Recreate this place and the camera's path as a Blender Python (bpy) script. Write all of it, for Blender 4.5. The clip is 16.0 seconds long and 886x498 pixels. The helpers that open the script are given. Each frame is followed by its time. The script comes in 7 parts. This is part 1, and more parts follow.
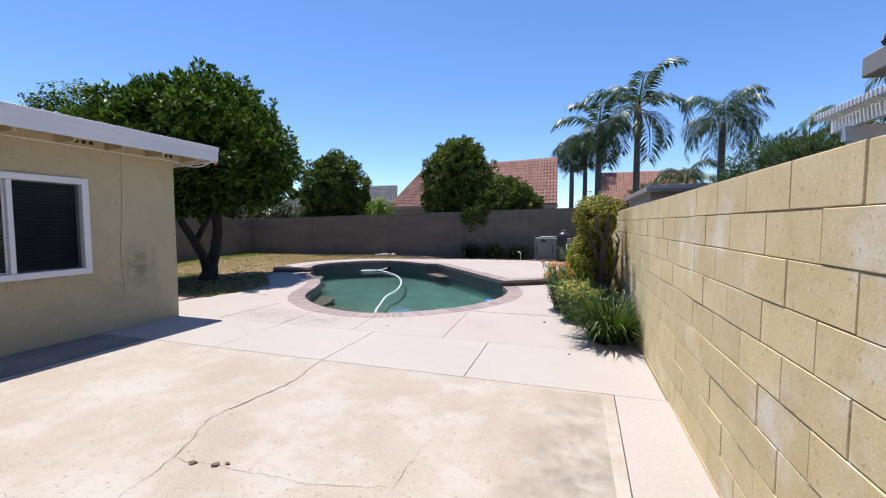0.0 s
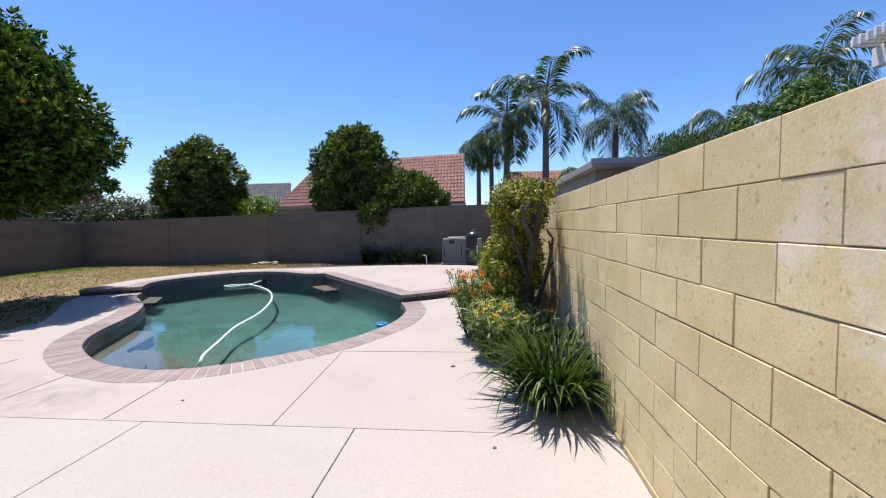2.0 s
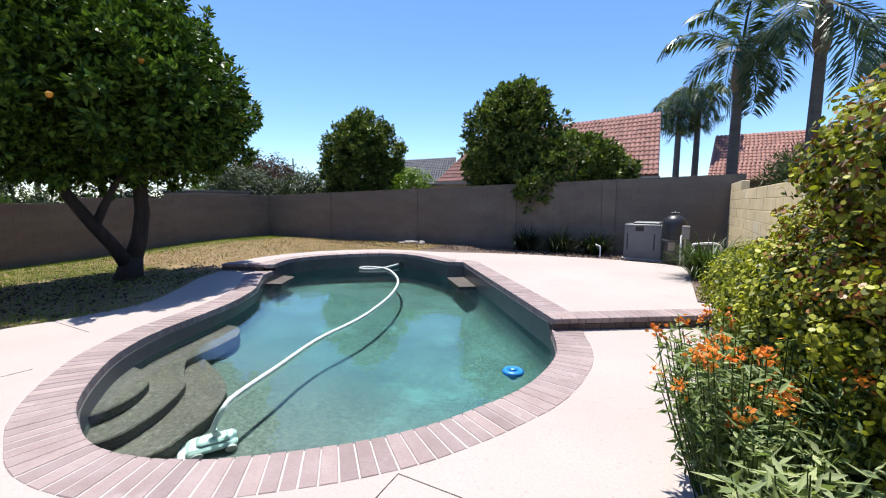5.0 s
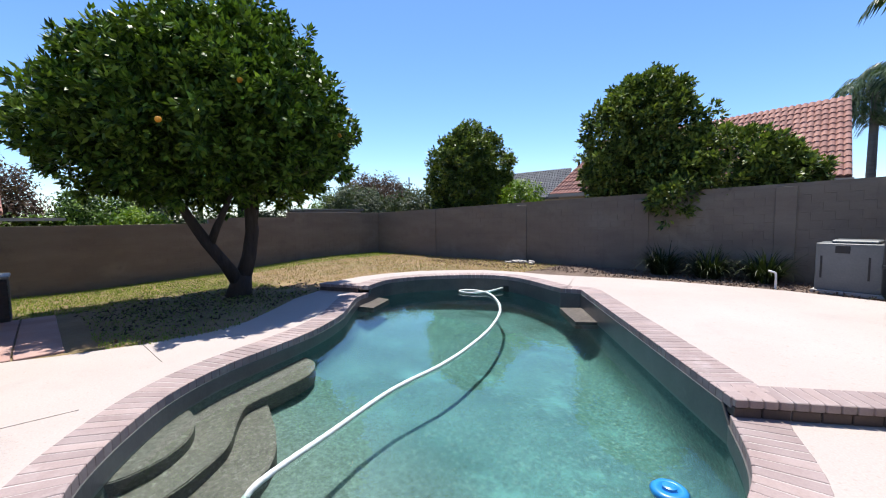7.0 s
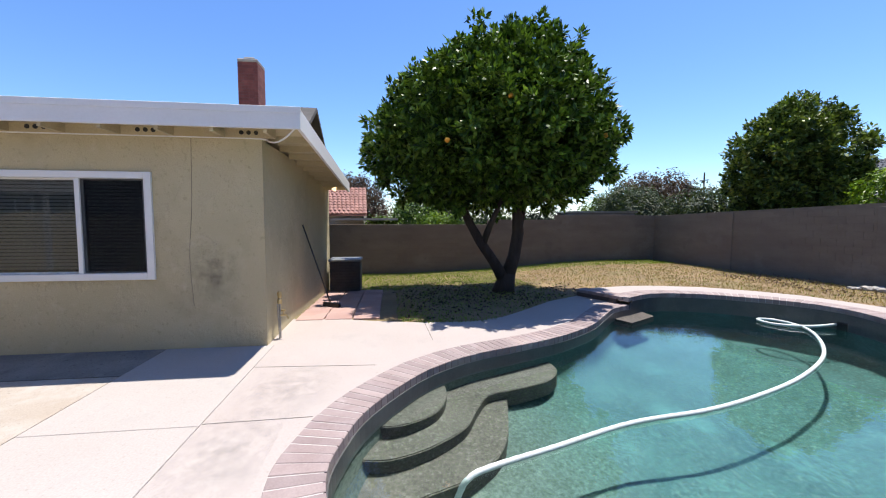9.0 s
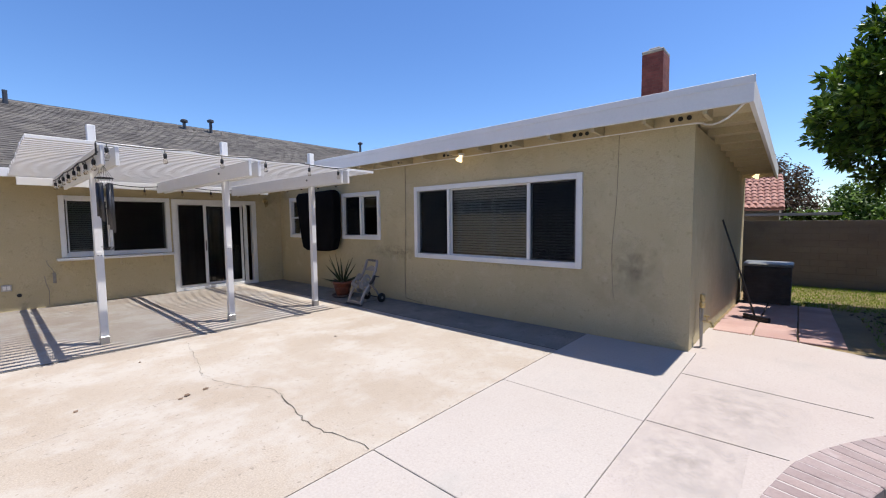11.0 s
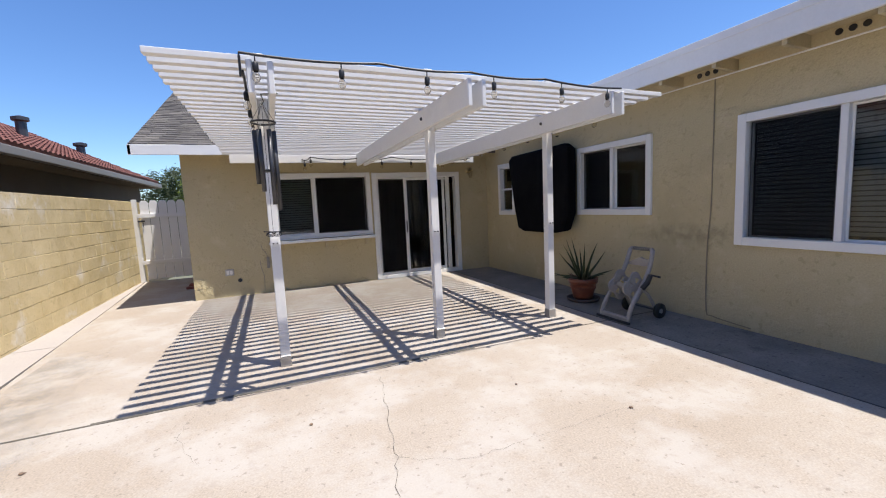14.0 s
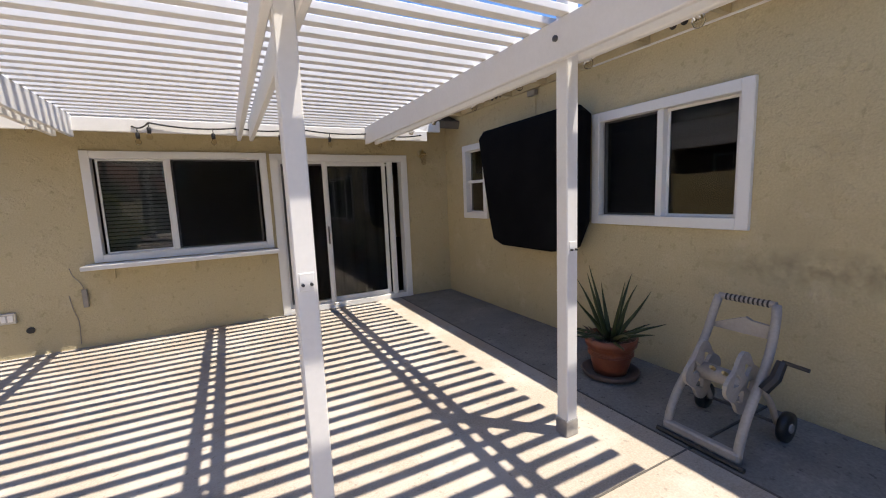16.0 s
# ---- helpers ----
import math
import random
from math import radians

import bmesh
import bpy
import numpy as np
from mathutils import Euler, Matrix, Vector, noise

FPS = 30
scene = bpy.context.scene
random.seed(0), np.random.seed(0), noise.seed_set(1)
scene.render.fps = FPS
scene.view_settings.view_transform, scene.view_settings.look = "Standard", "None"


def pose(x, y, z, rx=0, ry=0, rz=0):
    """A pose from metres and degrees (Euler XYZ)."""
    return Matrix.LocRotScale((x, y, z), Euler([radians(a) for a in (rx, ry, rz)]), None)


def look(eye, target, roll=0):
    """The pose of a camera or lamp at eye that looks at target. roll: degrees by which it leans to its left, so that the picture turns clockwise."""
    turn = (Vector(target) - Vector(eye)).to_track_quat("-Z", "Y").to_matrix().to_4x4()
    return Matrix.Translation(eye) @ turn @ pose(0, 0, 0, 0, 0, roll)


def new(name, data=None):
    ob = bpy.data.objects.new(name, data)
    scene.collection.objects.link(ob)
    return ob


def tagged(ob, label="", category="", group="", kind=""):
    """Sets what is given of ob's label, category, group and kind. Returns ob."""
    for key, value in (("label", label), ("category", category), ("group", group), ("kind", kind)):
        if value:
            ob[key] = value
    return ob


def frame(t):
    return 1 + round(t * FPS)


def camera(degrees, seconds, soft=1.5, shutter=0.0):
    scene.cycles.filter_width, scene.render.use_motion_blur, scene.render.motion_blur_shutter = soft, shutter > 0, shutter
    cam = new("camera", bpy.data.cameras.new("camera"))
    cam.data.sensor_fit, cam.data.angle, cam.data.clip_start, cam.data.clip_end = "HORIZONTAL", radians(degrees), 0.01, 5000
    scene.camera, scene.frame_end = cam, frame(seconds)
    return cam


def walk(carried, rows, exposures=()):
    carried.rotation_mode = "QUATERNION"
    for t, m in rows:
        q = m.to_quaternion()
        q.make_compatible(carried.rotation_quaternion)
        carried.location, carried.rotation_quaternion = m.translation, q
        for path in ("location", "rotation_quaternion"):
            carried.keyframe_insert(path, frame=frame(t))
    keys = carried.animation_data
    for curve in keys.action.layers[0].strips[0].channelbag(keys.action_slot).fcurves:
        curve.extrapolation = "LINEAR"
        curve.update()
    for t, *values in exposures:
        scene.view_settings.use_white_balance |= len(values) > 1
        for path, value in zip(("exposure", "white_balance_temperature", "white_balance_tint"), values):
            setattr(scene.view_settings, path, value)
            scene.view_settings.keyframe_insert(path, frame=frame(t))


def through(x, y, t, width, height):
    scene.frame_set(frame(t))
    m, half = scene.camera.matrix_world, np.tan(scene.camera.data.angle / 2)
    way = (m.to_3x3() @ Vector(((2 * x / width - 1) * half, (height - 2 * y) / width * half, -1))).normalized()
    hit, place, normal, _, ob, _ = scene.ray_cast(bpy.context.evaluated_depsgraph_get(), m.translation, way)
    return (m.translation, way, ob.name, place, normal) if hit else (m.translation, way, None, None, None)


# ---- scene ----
cam = camera(95.4, 16.0, 1.1)
PATH = [
    (0, (0.921, -0.220, 1.639), (0.308, 1.680, 1.515), -0.0),
    (0.5, (0.889, 0.384, 1.629), (0.398, 2.320, 1.528), -0.6),
    (1, (0.871, 1.001, 1.610), (0.499, 2.964, 1.515), -1.1),
    (1.5, (0.804, 1.634, 1.568), (0.546, 3.615, 1.465), -1.1),
    (2, (0.816, 2.250, 1.564), (0.630, 4.238, 1.445), -0.9),
    (2.5, (0.777, 2.832, 1.569), (0.596, 4.819, 1.439), -0.0),
    (3, (0.718, 3.424, 1.566), (0.445, 5.400, 1.418), 1.0),
    (3.5, (0.639, 3.937, 1.543), (0.232, 5.888, 1.383), 1.3),
    (4, (0.520, 4.443, 1.560), (-0.051, 6.351, 1.377), 1.2),
    (4.5, (0.463, 4.953, 1.599), (-0.312, 6.784, 1.383), 0.7),
    (4.7, (0.445, 5.084, 1.602), (-0.416, 6.878, 1.378), 0.5),
    (7, (-0.229, 6.442, 1.615), (-1.636, 7.855, 1.463), -0.7),
    (7.5, (-0.255, 6.629, 1.649), (-1.822, 7.865, 1.522), -0.2),
    (8, (-0.209, 6.795, 1.694), (-1.958, 7.756, 1.564), 0.6),
    (8.2, (-0.210, 6.843, 1.688), (-2.030, 7.662, 1.555), 0.7),
    (10.3, (-0.159, 6.346, 1.668), (-2.016, 5.614, 1.547), -1.1),
    (10.5, (-0.172, 6.263, 1.642), (-1.947, 5.350, 1.523), -1.0),
    (11, (-0.203, 6.095, 1.619), (-1.696, 4.772, 1.482), -0.6),
    (11.5, (-0.302, 5.861, 1.621), (-1.395, 4.193, 1.462), -0.4),
    (12, (-0.342, 5.553, 1.611), (-1.067, 3.697, 1.429), -0.8),
    (12.5, (-0.322, 5.003, 1.543), (-0.888, 3.093, 1.366), -1.3),
    (13, (-0.520, 4.444, 1.544), (-1.053, 2.524, 1.374), -2.1),
    (13.5, (-0.793, 3.813, 1.516), (-1.418, 1.923, 1.324), -2.6),
    (14, (-1.166, 3.212, 1.498), (-1.935, 1.379, 1.280), -2.7),
    (14.5, (-1.468, 2.590, 1.519), (-2.356, 0.814, 1.285), -2.9),
    (15, (-1.802, 1.991, 1.524), (-2.771, 0.257, 1.286), -3.1),
    (15.5, (-2.077, 1.425, 1.558), (-3.080, -0.286, 1.302), -3.3),
    (16, (-2.549, 0.865, 1.559), (-3.475, -0.888, 1.301), -2.3),
]
walk(cam, [(t, look(eye, target, roll)) for t, eye, target, roll in PATH], [(0.0, 0.5, 6500, 10), (3.0, 0.6, 6500, 10), (4.5, 0.76, 6500, 10), (8.0, 0.8, 6500, 10), (10.5, 0.57, 6450, 10), (13.0, 0.5, 6450, 10), (14.5, 0.66, 6600, 10), (16.0, 0.9, 7000, 10)])

# ---- light ----
SUN = Vector((-0.222, 0.222, 1.0)).normalized()
world = bpy.data.worlds.new("sky")
scene.world = world
world.use_nodes = True
wn = world.node_tree.nodes
sky = wn.new("ShaderNodeTexSky")
sky.sky_type = "NISHITA"
sky.sun_disc = False
sky.sun_elevation = math.asin(SUN.z)
sky.sun_rotation = math.atan2(SUN.x, SUN.y)
sky.air_density, sky.dust_density, sky.ozone_density, sky.altitude = 1.0, 0.3, 6.0, 400
wn["Background"].inputs["Strength"].default_value = 0.11
clear = wn.new("ShaderNodeHueSaturation")
clear.inputs["Hue"].default_value = 0.507
clear.inputs["Saturation"].default_value, clear.inputs["Value"].default_value = 1.13, 1.2
world.node_tree.links.new(sky.outputs["Color"], clear.inputs["Color"])
world.node_tree.links.new(clear.outputs["Color"], wn["Background"].inputs["Color"])
sun = new("sun", bpy.data.lights.new("sun", "SUN"))
sun.data.energy, sun.data.angle, sun.data.color = 5.0, radians(0.53), (1.0, 0.95, 0.88)
sun.matrix_world = look(SUN * 40, (0, 0, 0))


# ---- materials ----
def nodes_of(name):
    m = bpy.data.materials.new(name)
    m.use_nodes = True
    t = m.node_tree
    return m, t, t.nodes, t.links, t.nodes["Principled BSDF"]


def ramp(n, l, source, stops):
    r = n.new("ShaderNodeValToRGB")
    e = r.color_ramp.elements
    while len(e) < len(stops):
        e.new(0.5)
    for k, (p, c) in zip(e, stops):
        k.position, k.color = p, (*c, 1)
    l.new(source, r.inputs[0])
    return r.outputs[0]


def noise_at(n, l, scale, detail=4.0, rough=0.55, stretch=None, local=False):
    tex = n.new("ShaderNodeTexNoise")
    tex.inputs["Scale"].default_value, tex.inputs["Detail"].default_value = scale, detail
    tex.inputs["Roughness"].default_value = rough
    src = n.new("ShaderNodeTexCoord").outputs["Object"] if local else n.new("ShaderNodeNewGeometry").outputs["Position"]
    if stretch:
        mp = n.new("ShaderNodeMapping")
        mp.inputs["Scale"].default_value = stretch
        l.new(src, mp.inputs[0])
        src = mp.outputs[0]
    l.new(src, tex.inputs["Vector"])
    return tex.outputs["Fac"]


def mix(n, l, fac, a, b, mode="MIX"):
    m = n.new("ShaderNodeMix")
    m.data_type, m.blend_type = "RGBA", mode
    for sock, v in ((m.inputs["Factor"], fac), (m.inputs["A"], a), (m.inputs["B"], b)):
        if isinstance(v, (int, float)):
            sock.default_value = v
        elif isinstance(v, tuple):
            sock.default_value = (*v, 1)
        else:
            l.new(v, sock)
    return m.outputs["Result"]


def surface(name, c1, c2, rough=0.8, big=0.8, fine=30.0, bump=0.3, metal=0.0, stain=None, stain_scale=0.5, stain_from=0.58,
            random=0.0, island=0.0, stretch=None, grain=0.12, depth=0.004, spec=0.5, local=False, relief=0.0, stain_or_glint=None, stain_or_glint_scale=3.0, specks=None, speck_scale=26.0):
    """A two-scale surface: colour drift, fine grain, optional stains or painted glints and per-piece variation."""
    m, t, n, l, p = nodes_of(name)
    a = noise_at(n, l, big, 5, 0.6, stretch, local)
    b = noise_at(n, l, fine, 3, 0.6, stretch, local)
    col = mix(n, l, ramp(n, l, a, [(0.3, (0, 0, 0)), (0.7, (1, 1, 1))]), c1, c2)
    speck = ramp(n, l, b, [(0.25, (1 - grain,) * 3), (0.75, (1 + grain * 0.7,) * 3)])
    col = mix(n, l, 1.0, col, speck, "MULTIPLY")
    if stain:
        s = noise_at(n, l, stain_scale, 6, 0.65)
        col = mix(n, l, ramp(n, l, s, [(stain_from, (0, 0, 0)), (stain_from + 0.14, (0.75, 0.75, 0.75))]), col, stain)
    if stain_or_glint:
        s = noise_at(n, l, stain_or_glint_scale, 7, 0.7)
        col = mix(n, l, ramp(n, l, s, [(0.56, (0, 0, 0)), (0.72, (0.7, 0.7, 0.7))]), col, stain_or_glint)
    if specks:
        s = noise_at(n, l, speck_scale, 3, 0.5)
        col = mix(n, l, ramp(n, l, s, [(0.63, (0, 0, 0)), (0.70, (0.65, 0.65, 0.65))]), col, specks)
    if random or island:
        src = n.new("ShaderNodeObjectInfo").outputs["Random"] if random else n.new("ShaderNodeNewGeometry").outputs["Random Per Island"]
        k = random or island
        v = ramp(n, l, src, [(0.0, (1 - k, 1 - k, 1 - k)), (0.5, (1, 1, 1)), (1.0, (1 + k, 1 + k, 1 + k * 0.8))])
        col = mix(n, l, 1.0, col, v, "MULTIPLY")
    l.new(col, p.inputs["Base Color"])
    p.inputs["Roughness"].default_value, p.inputs["Metallic"].default_value = rough, metal
    p.inputs["Specular IOR Level"].default_value = spec
    if bump:
        bp = n.new("ShaderNodeBump")
        bp.inputs["Strength"].default_value, bp.inputs["Distance"].default_value = bump, depth
        l.new(b, bp.inputs["Height"])
        l.new(bp.outputs[0], p.inputs["Normal"])
        if relief:
            b2 = n.new("ShaderNodeBump")
            b2.inputs["Strength"].default_value, b2.inputs["Distance"].default_value = 0.6, relief
            l.new(ramp(n, l, noise_at(n, l, 3.2, 7, 0.6), [(0.50, (0, 0, 0)), (0.66, (1, 1, 1))]), b2.inputs["Height"])
            l.new(b2.outputs[0], bp.inputs["Normal"])
    return m


def foliage(name, dark, light, gloss=0.35, through=0.25, spec=0.22):
    m, t, n, l, p = nodes_of(name)
    isl = n.new("ShaderNodeNewGeometry").outputs["Random Per Island"]
    big = noise_at(n, l, 2.6, 4)
    col = mix(n, l, isl, dark, light)
    col = mix(n, l, 1.0, col, ramp(n, l, big, [(0.32, (0.5, 0.58, 0.5)), (0.68, (1.4, 1.3, 1.2))]), "MULTIPLY")
    l.new(col, p.inputs["Base Color"])
    p.inputs["Roughness"].default_value = gloss
    p.inputs["Specular IOR Level"].default_value = spec
    tr = n.new("ShaderNodeBsdfTranslucent")
    l.new(mix(n, l, 1.0, col, (1.5, 1.7, 0.6), "MULTIPLY"), tr.inputs["Color"])
    ms = n.new("ShaderNodeMixShader")
    ms.inputs[0].default_value = through
    l.new(p.outputs[0], ms.inputs[1])
    l.new(tr.outputs[0], ms.inputs[2])
    l.new(ms.outputs[0], n["Material Output"].inputs["Surface"])
    return m


M = {}
M["patio"] = surface("old_patio_concrete", (0.325, 0.268, 0.212), (0.385, 0.335, 0.282), 0.85, 0.7, 80, 0.12, stain=(0.405, 0.372, 0.335), stain_scale=1.3, stain_from=0.46, grain=0.26, stain_or_glint=(0.29, 0.245, 0.205), stain_or_glint_scale=9.0, specks=(0.20, 0.165, 0.135), speck_scale=24.0)
M["strip"] = surface("pale_concrete", (0.36, 0.319, 0.29), (0.395, 0.357, 0.33), 0.85, 0.7, 60, 0.08, stain_or_glint=(0.308, 0.287, 0.266), stain_or_glint_scale=1.4, stain=(0.343, 0.326, 0.301), stain_scale=0.8, stain_from=0.6, specks=(0.28, 0.25, 0.225), speck_scale=30.0)
M["deck"] = surface("pinkish_deck_concrete", (0.357, 0.304, 0.276), (0.392, 0.346, 0.319), 0.85, 0.5, 60, 0.1, stain_or_glint=(0.308, 0.28, 0.259), stain_or_glint_scale=1.1, stain=(0.322, 0.301, 0.28), stain_scale=0.45, stain_from=0.6, specks=(0.27, 0.235, 0.21), speck_scale=30.0)
M["joint"] = surface("joint_dirt", (0.06, 0.054, 0.048), (0.12, 0.108, 0.09), 0.95, 6, 60, 0.3)
M["crack"] = surface("crack_dirt", (0.03, 0.027, 0.024), (0.072, 0.06, 0.048), 0.95, 6, 60, 0.0)
M["stucco"] = surface("olive_stucco", (0.465, 0.393, 0.235), (0.525, 0.45, 0.282), 0.9, 0.8, 70, 0.7, stain=(0.41, 0.345, 0.21), stain_scale=0.9, stain_from=0.56, depth=0.003, relief=0.018, stain_or_glint=(0.565, 0.49, 0.325), stain_or_glint_scale=2.6, specks=(0.38, 0.32, 0.19), speck_scale=16.0)
M["eave"] = surface("olive_painted_wood", (0.442, 0.37, 0.226), (0.499, 0.427, 0.278), 0.7, 1.5, 60, 0.2)
M["white"] = surface("white_painted_wood", (0.702, 0.693, 0.679), (0.747, 0.738, 0.729), 0.5, 2.0, 40, 0.06, stain=(0.63, 0.612, 0.576), stain_scale=5, stain_from=0.68, grain=0.03, depth=0.002)
M["vinyl"] = surface("white_vinyl", (0.718, 0.718, 0.708), (0.754, 0.754, 0.745), 0.35, 2.0, 40, 0.03, grain=0.02)
M["block"] = surface("tan_block", (0.564, 0.448, 0.236), (0.673, 0.558, 0.333), 0.9, 3.0, 90, 0.22, stain=(0.736, 0.69, 0.609), stain_scale=1.9, stain_from=0.57, stain_or_glint=(0.46, 0.356, 0.178), stain_or_glint_scale=4.2, random=0.06, depth=0.004, grain=0.16, specks=(0.36, 0.28, 0.15), speck_scale=34.0)
M["blockfar"] = surface("tan_block_rest", (0.564, 0.448, 0.236), (0.673, 0.558, 0.333), 0.9, 3.0, 90, 0.22, stain=(0.736, 0.69, 0.609), stain_scale=1.9, stain_from=0.57, stain_or_glint=(0.46, 0.356, 0.178), stain_or_glint_scale=4.2, island=0.06, depth=0.004, grain=0.16, specks=(0.36, 0.28, 0.15), speck_scale=34.0)
M["mortar"] = surface("tan_mortar", (0.483, 0.405, 0.281), (0.553, 0.491, 0.374), 0.95, 3, 90, 0.5)
M["greyblock"] = surface("grey_brown_block", (0.155, 0.122, 0.09), (0.205, 0.168, 0.128), 0.92, 1.2, 70, 0.5, stain=(0.25, 0.215, 0.17), stain_scale=0.8, stain_from=0.58, stain_or_glint=(0.12, 0.097, 0.075), stain_or_glint_scale=1.6, stretch=(0.5, 0.5, 2.0), island=0.02)
M["greymortar"] = surface("grey_brown_mortar", (0.15, 0.118, 0.087), (0.20, 0.162, 0.124), 0.95, 3, 70, 0.5)
M["coping"] = surface("pink_coping_brick", (0.235, 0.175, 0.167), (0.30, 0.24, 0.232), 0.85, 3, 70, 0.45, random=0.16, stain=(0.36, 0.31, 0.30), stain_scale=2.5, stain_from=0.58)
M["copemortar"] = surface("coping_mortar", (0.38, 0.345, 0.32), (0.45, 0.41, 0.385), 0.9, 4, 70, 0.3)
M["darkbrick"] = surface("dark_step_brick", (0.07, 0.0525, 0.0455), (0.119, 0.084, 0.07), 0.85, 3, 70, 0.5)
M["pooltile"] = surface("grey_pool_tile", (0.062, 0.062, 0.062), (0.0992, 0.098, 0.0961), 0.35, 2.5, 40, 0.2, stain=(0.149, 0.143, 0.136), stain_scale=3, stain_from=0.62)
# pale turquoise patches paint sky glints and caustics into the plaster's colour
M["plaster"] = surface("pool_plaster", (0.017, 0.062, 0.055), (0.045, 0.115, 0.107), 0.9, 0.9, 26, 0.5, stain=(0.115, 0.18, 0.162), stain_scale=20, stain_from=0.54, grain=0.55, stain_or_glint=(0.085, 0.205, 0.20), stain_or_glint_scale=0.8)
M["poolstep"] = surface("pool_step_plaster", (0.0638, 0.0536, 0.0433), (0.0968, 0.0818, 0.0689), 0.9, 1.5, 28, 0.5, stain=(0.164, 0.148, 0.128), stain_scale=24, stain_from=0.54, grain=0.5)
# plaster bare grey-brown in the shallows, water's green depth tint painted in beyond
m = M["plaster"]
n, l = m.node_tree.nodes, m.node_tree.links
depth_tint = n["Principled BSDF"].inputs["Base Color"].links[0].from_socket
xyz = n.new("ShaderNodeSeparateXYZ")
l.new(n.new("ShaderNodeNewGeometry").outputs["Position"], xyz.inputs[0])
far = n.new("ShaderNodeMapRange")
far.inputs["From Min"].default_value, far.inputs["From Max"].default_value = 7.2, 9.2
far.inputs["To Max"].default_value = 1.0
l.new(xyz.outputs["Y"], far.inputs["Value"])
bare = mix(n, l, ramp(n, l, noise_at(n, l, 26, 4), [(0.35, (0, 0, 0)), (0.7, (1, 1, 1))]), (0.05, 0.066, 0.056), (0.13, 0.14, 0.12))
l.new(mix(n, l, far.outputs[0], bare, depth_tint), n["Principled BSDF"].inputs["Base Color"])
M["drygrass"] = surface("dry_soil", (0.172, 0.113, 0.0585), (0.265, 0.187, 0.0936), 0.95, 1.2, 40, 0.9, stain=(0.125, 0.117, 0.039), stain_scale=0.35, stain_from=0.5, depth=0.02)
M["mulch"] = surface("brown_mulch", (0.091, 0.063, 0.0455), (0.168, 0.119, 0.091), 0.95, 3, 30, 1.0, depth=0.03)
M["earth"] = surface("far_ground", (0.128, 0.112, 0.08), (0.176, 0.152, 0.112), 0.95, 0.05, 2, 0.2)
M["paver"] = surface("pink_paver", (0.346, 0.209, 0.18), (0.403, 0.274, 0.238), 0.9, 2, 60, 0.3, random=0.08)
M["shingle"] = surface("grey_brown_shingle", (0.068, 0.0616, 0.0568), (0.12, 0.109, 0.101), 0.95, 1.5, 90, 0.6, island=0.34)
M["greyshingle"] = surface("slate_grey_shingle", (0.08, 0.084, 0.092), (0.12, 0.124, 0.132), 0.95, 1.0, 60, 0.5, island=0.15)
M["redtile"] = surface("red_clay_tile", (0.27, 0.124, 0.0938), (0.352, 0.188, 0.15), 0.85, 1.0, 40, 0.4, island=0.14)
M["darktile"] = surface("dark_red_clay_tile", (0.121, 0.0403, 0.0317), (0.173, 0.0691, 0.0547), 0.85, 1.0, 40, 0.4, island=0.16)
M["cord"] = surface("painted_cord", (0.24, 0.2, 0.128), (0.296, 0.248, 0.168), 0.7, 4, 40, 0.2)
M["brick"] = surface("red_chimney_brick", (0.17, 0.05, 0.045), (0.25, 0.085, 0.07), 0.9, 3, 60, 0.5, random=0.15)
M["brickmortar"] = surface("dark_chimney_mortar", (0.16, 0.08, 0.07), (0.2, 0.11, 0.1), 0.95, 3, 60, 0.4)
M["brownstucco"] = surface("brown_neighbour_stucco", (0.128, 0.0938, 0.0638), (0.158, 0.12, 0.0825), 0.9, 1, 60, 0.5)
M["greystucco"] = surface("grey_neighbour_stucco", (0.224, 0.217, 0.217), (0.266, 0.259, 0.259), 0.9, 1, 60, 0.4)
M["beigestucco"] = surface("beige_far_stucco", (0.36, 0.302, 0.238), (0.418, 0.36, 0.295), 0.9, 1, 60, 0.4)
M["tan_gutter"] = surface("pale_tan_gutter", (0.247, 0.229, 0.203), (0.285, 0.266, 0.24), 0.5, 1, 40, 0.1)
M["black"] = surface("black_plastic", (0.012, 0.012, 0.013), (0.02, 0.02, 0.022), 0.45, 3, 40, 0.15)
M["blackcloth"] = surface("black_cover_cloth", (0.005, 0.005, 0.006), (0.009, 0.009, 0.01), 0.9, 3, 90, 0.5, spec=0.05)
M["darkmetal"] = surface("dark_metal", (0.06, 0.06, 0.065), (0.10, 0.10, 0.105), 0.45, 3, 40, 0.1, metal=0.6)
M["steel"] = surface("grey_steel", (0.42, 0.42, 0.43), (0.52, 0.52, 0.53), 0.35, 3, 40, 0.1, metal=0.9)
M["greyplastic"] = surface("taupe_plastic", (0.272, 0.253, 0.236), (0.332, 0.312, 0.293), 0.5, 3, 50, 0.15)
M["greyenamel"] = surface("grey_enamel", (0.128, 0.139, 0.135), (0.165, 0.176, 0.173), 0.45, 2, 40, 0.1)
M["terracotta"] = surface("terracotta", (0.15, 0.042, 0.022), (0.22, 0.072, 0.04), 0.4, 5, 60, 0.3, stain=(0.36, 0.24, 0.18), stain_scale=7, stain_from=0.62)
M["soil"] = surface("potting_soil", (0.03, 0.022, 0.015), (0.07, 0.05, 0.035), 0.95, 8, 60, 0.8)
M["hose"] = surface("white_pool_hose", (0.528, 0.576, 0.544), (0.608, 0.64, 0.608), 0.5, 4, 50, 0.2)
M["blue"] = surface("blue_plastic", (0.01, 0.16, 0.42), (0.02, 0.22, 0.5), 0.35, 4, 50, 0.1)
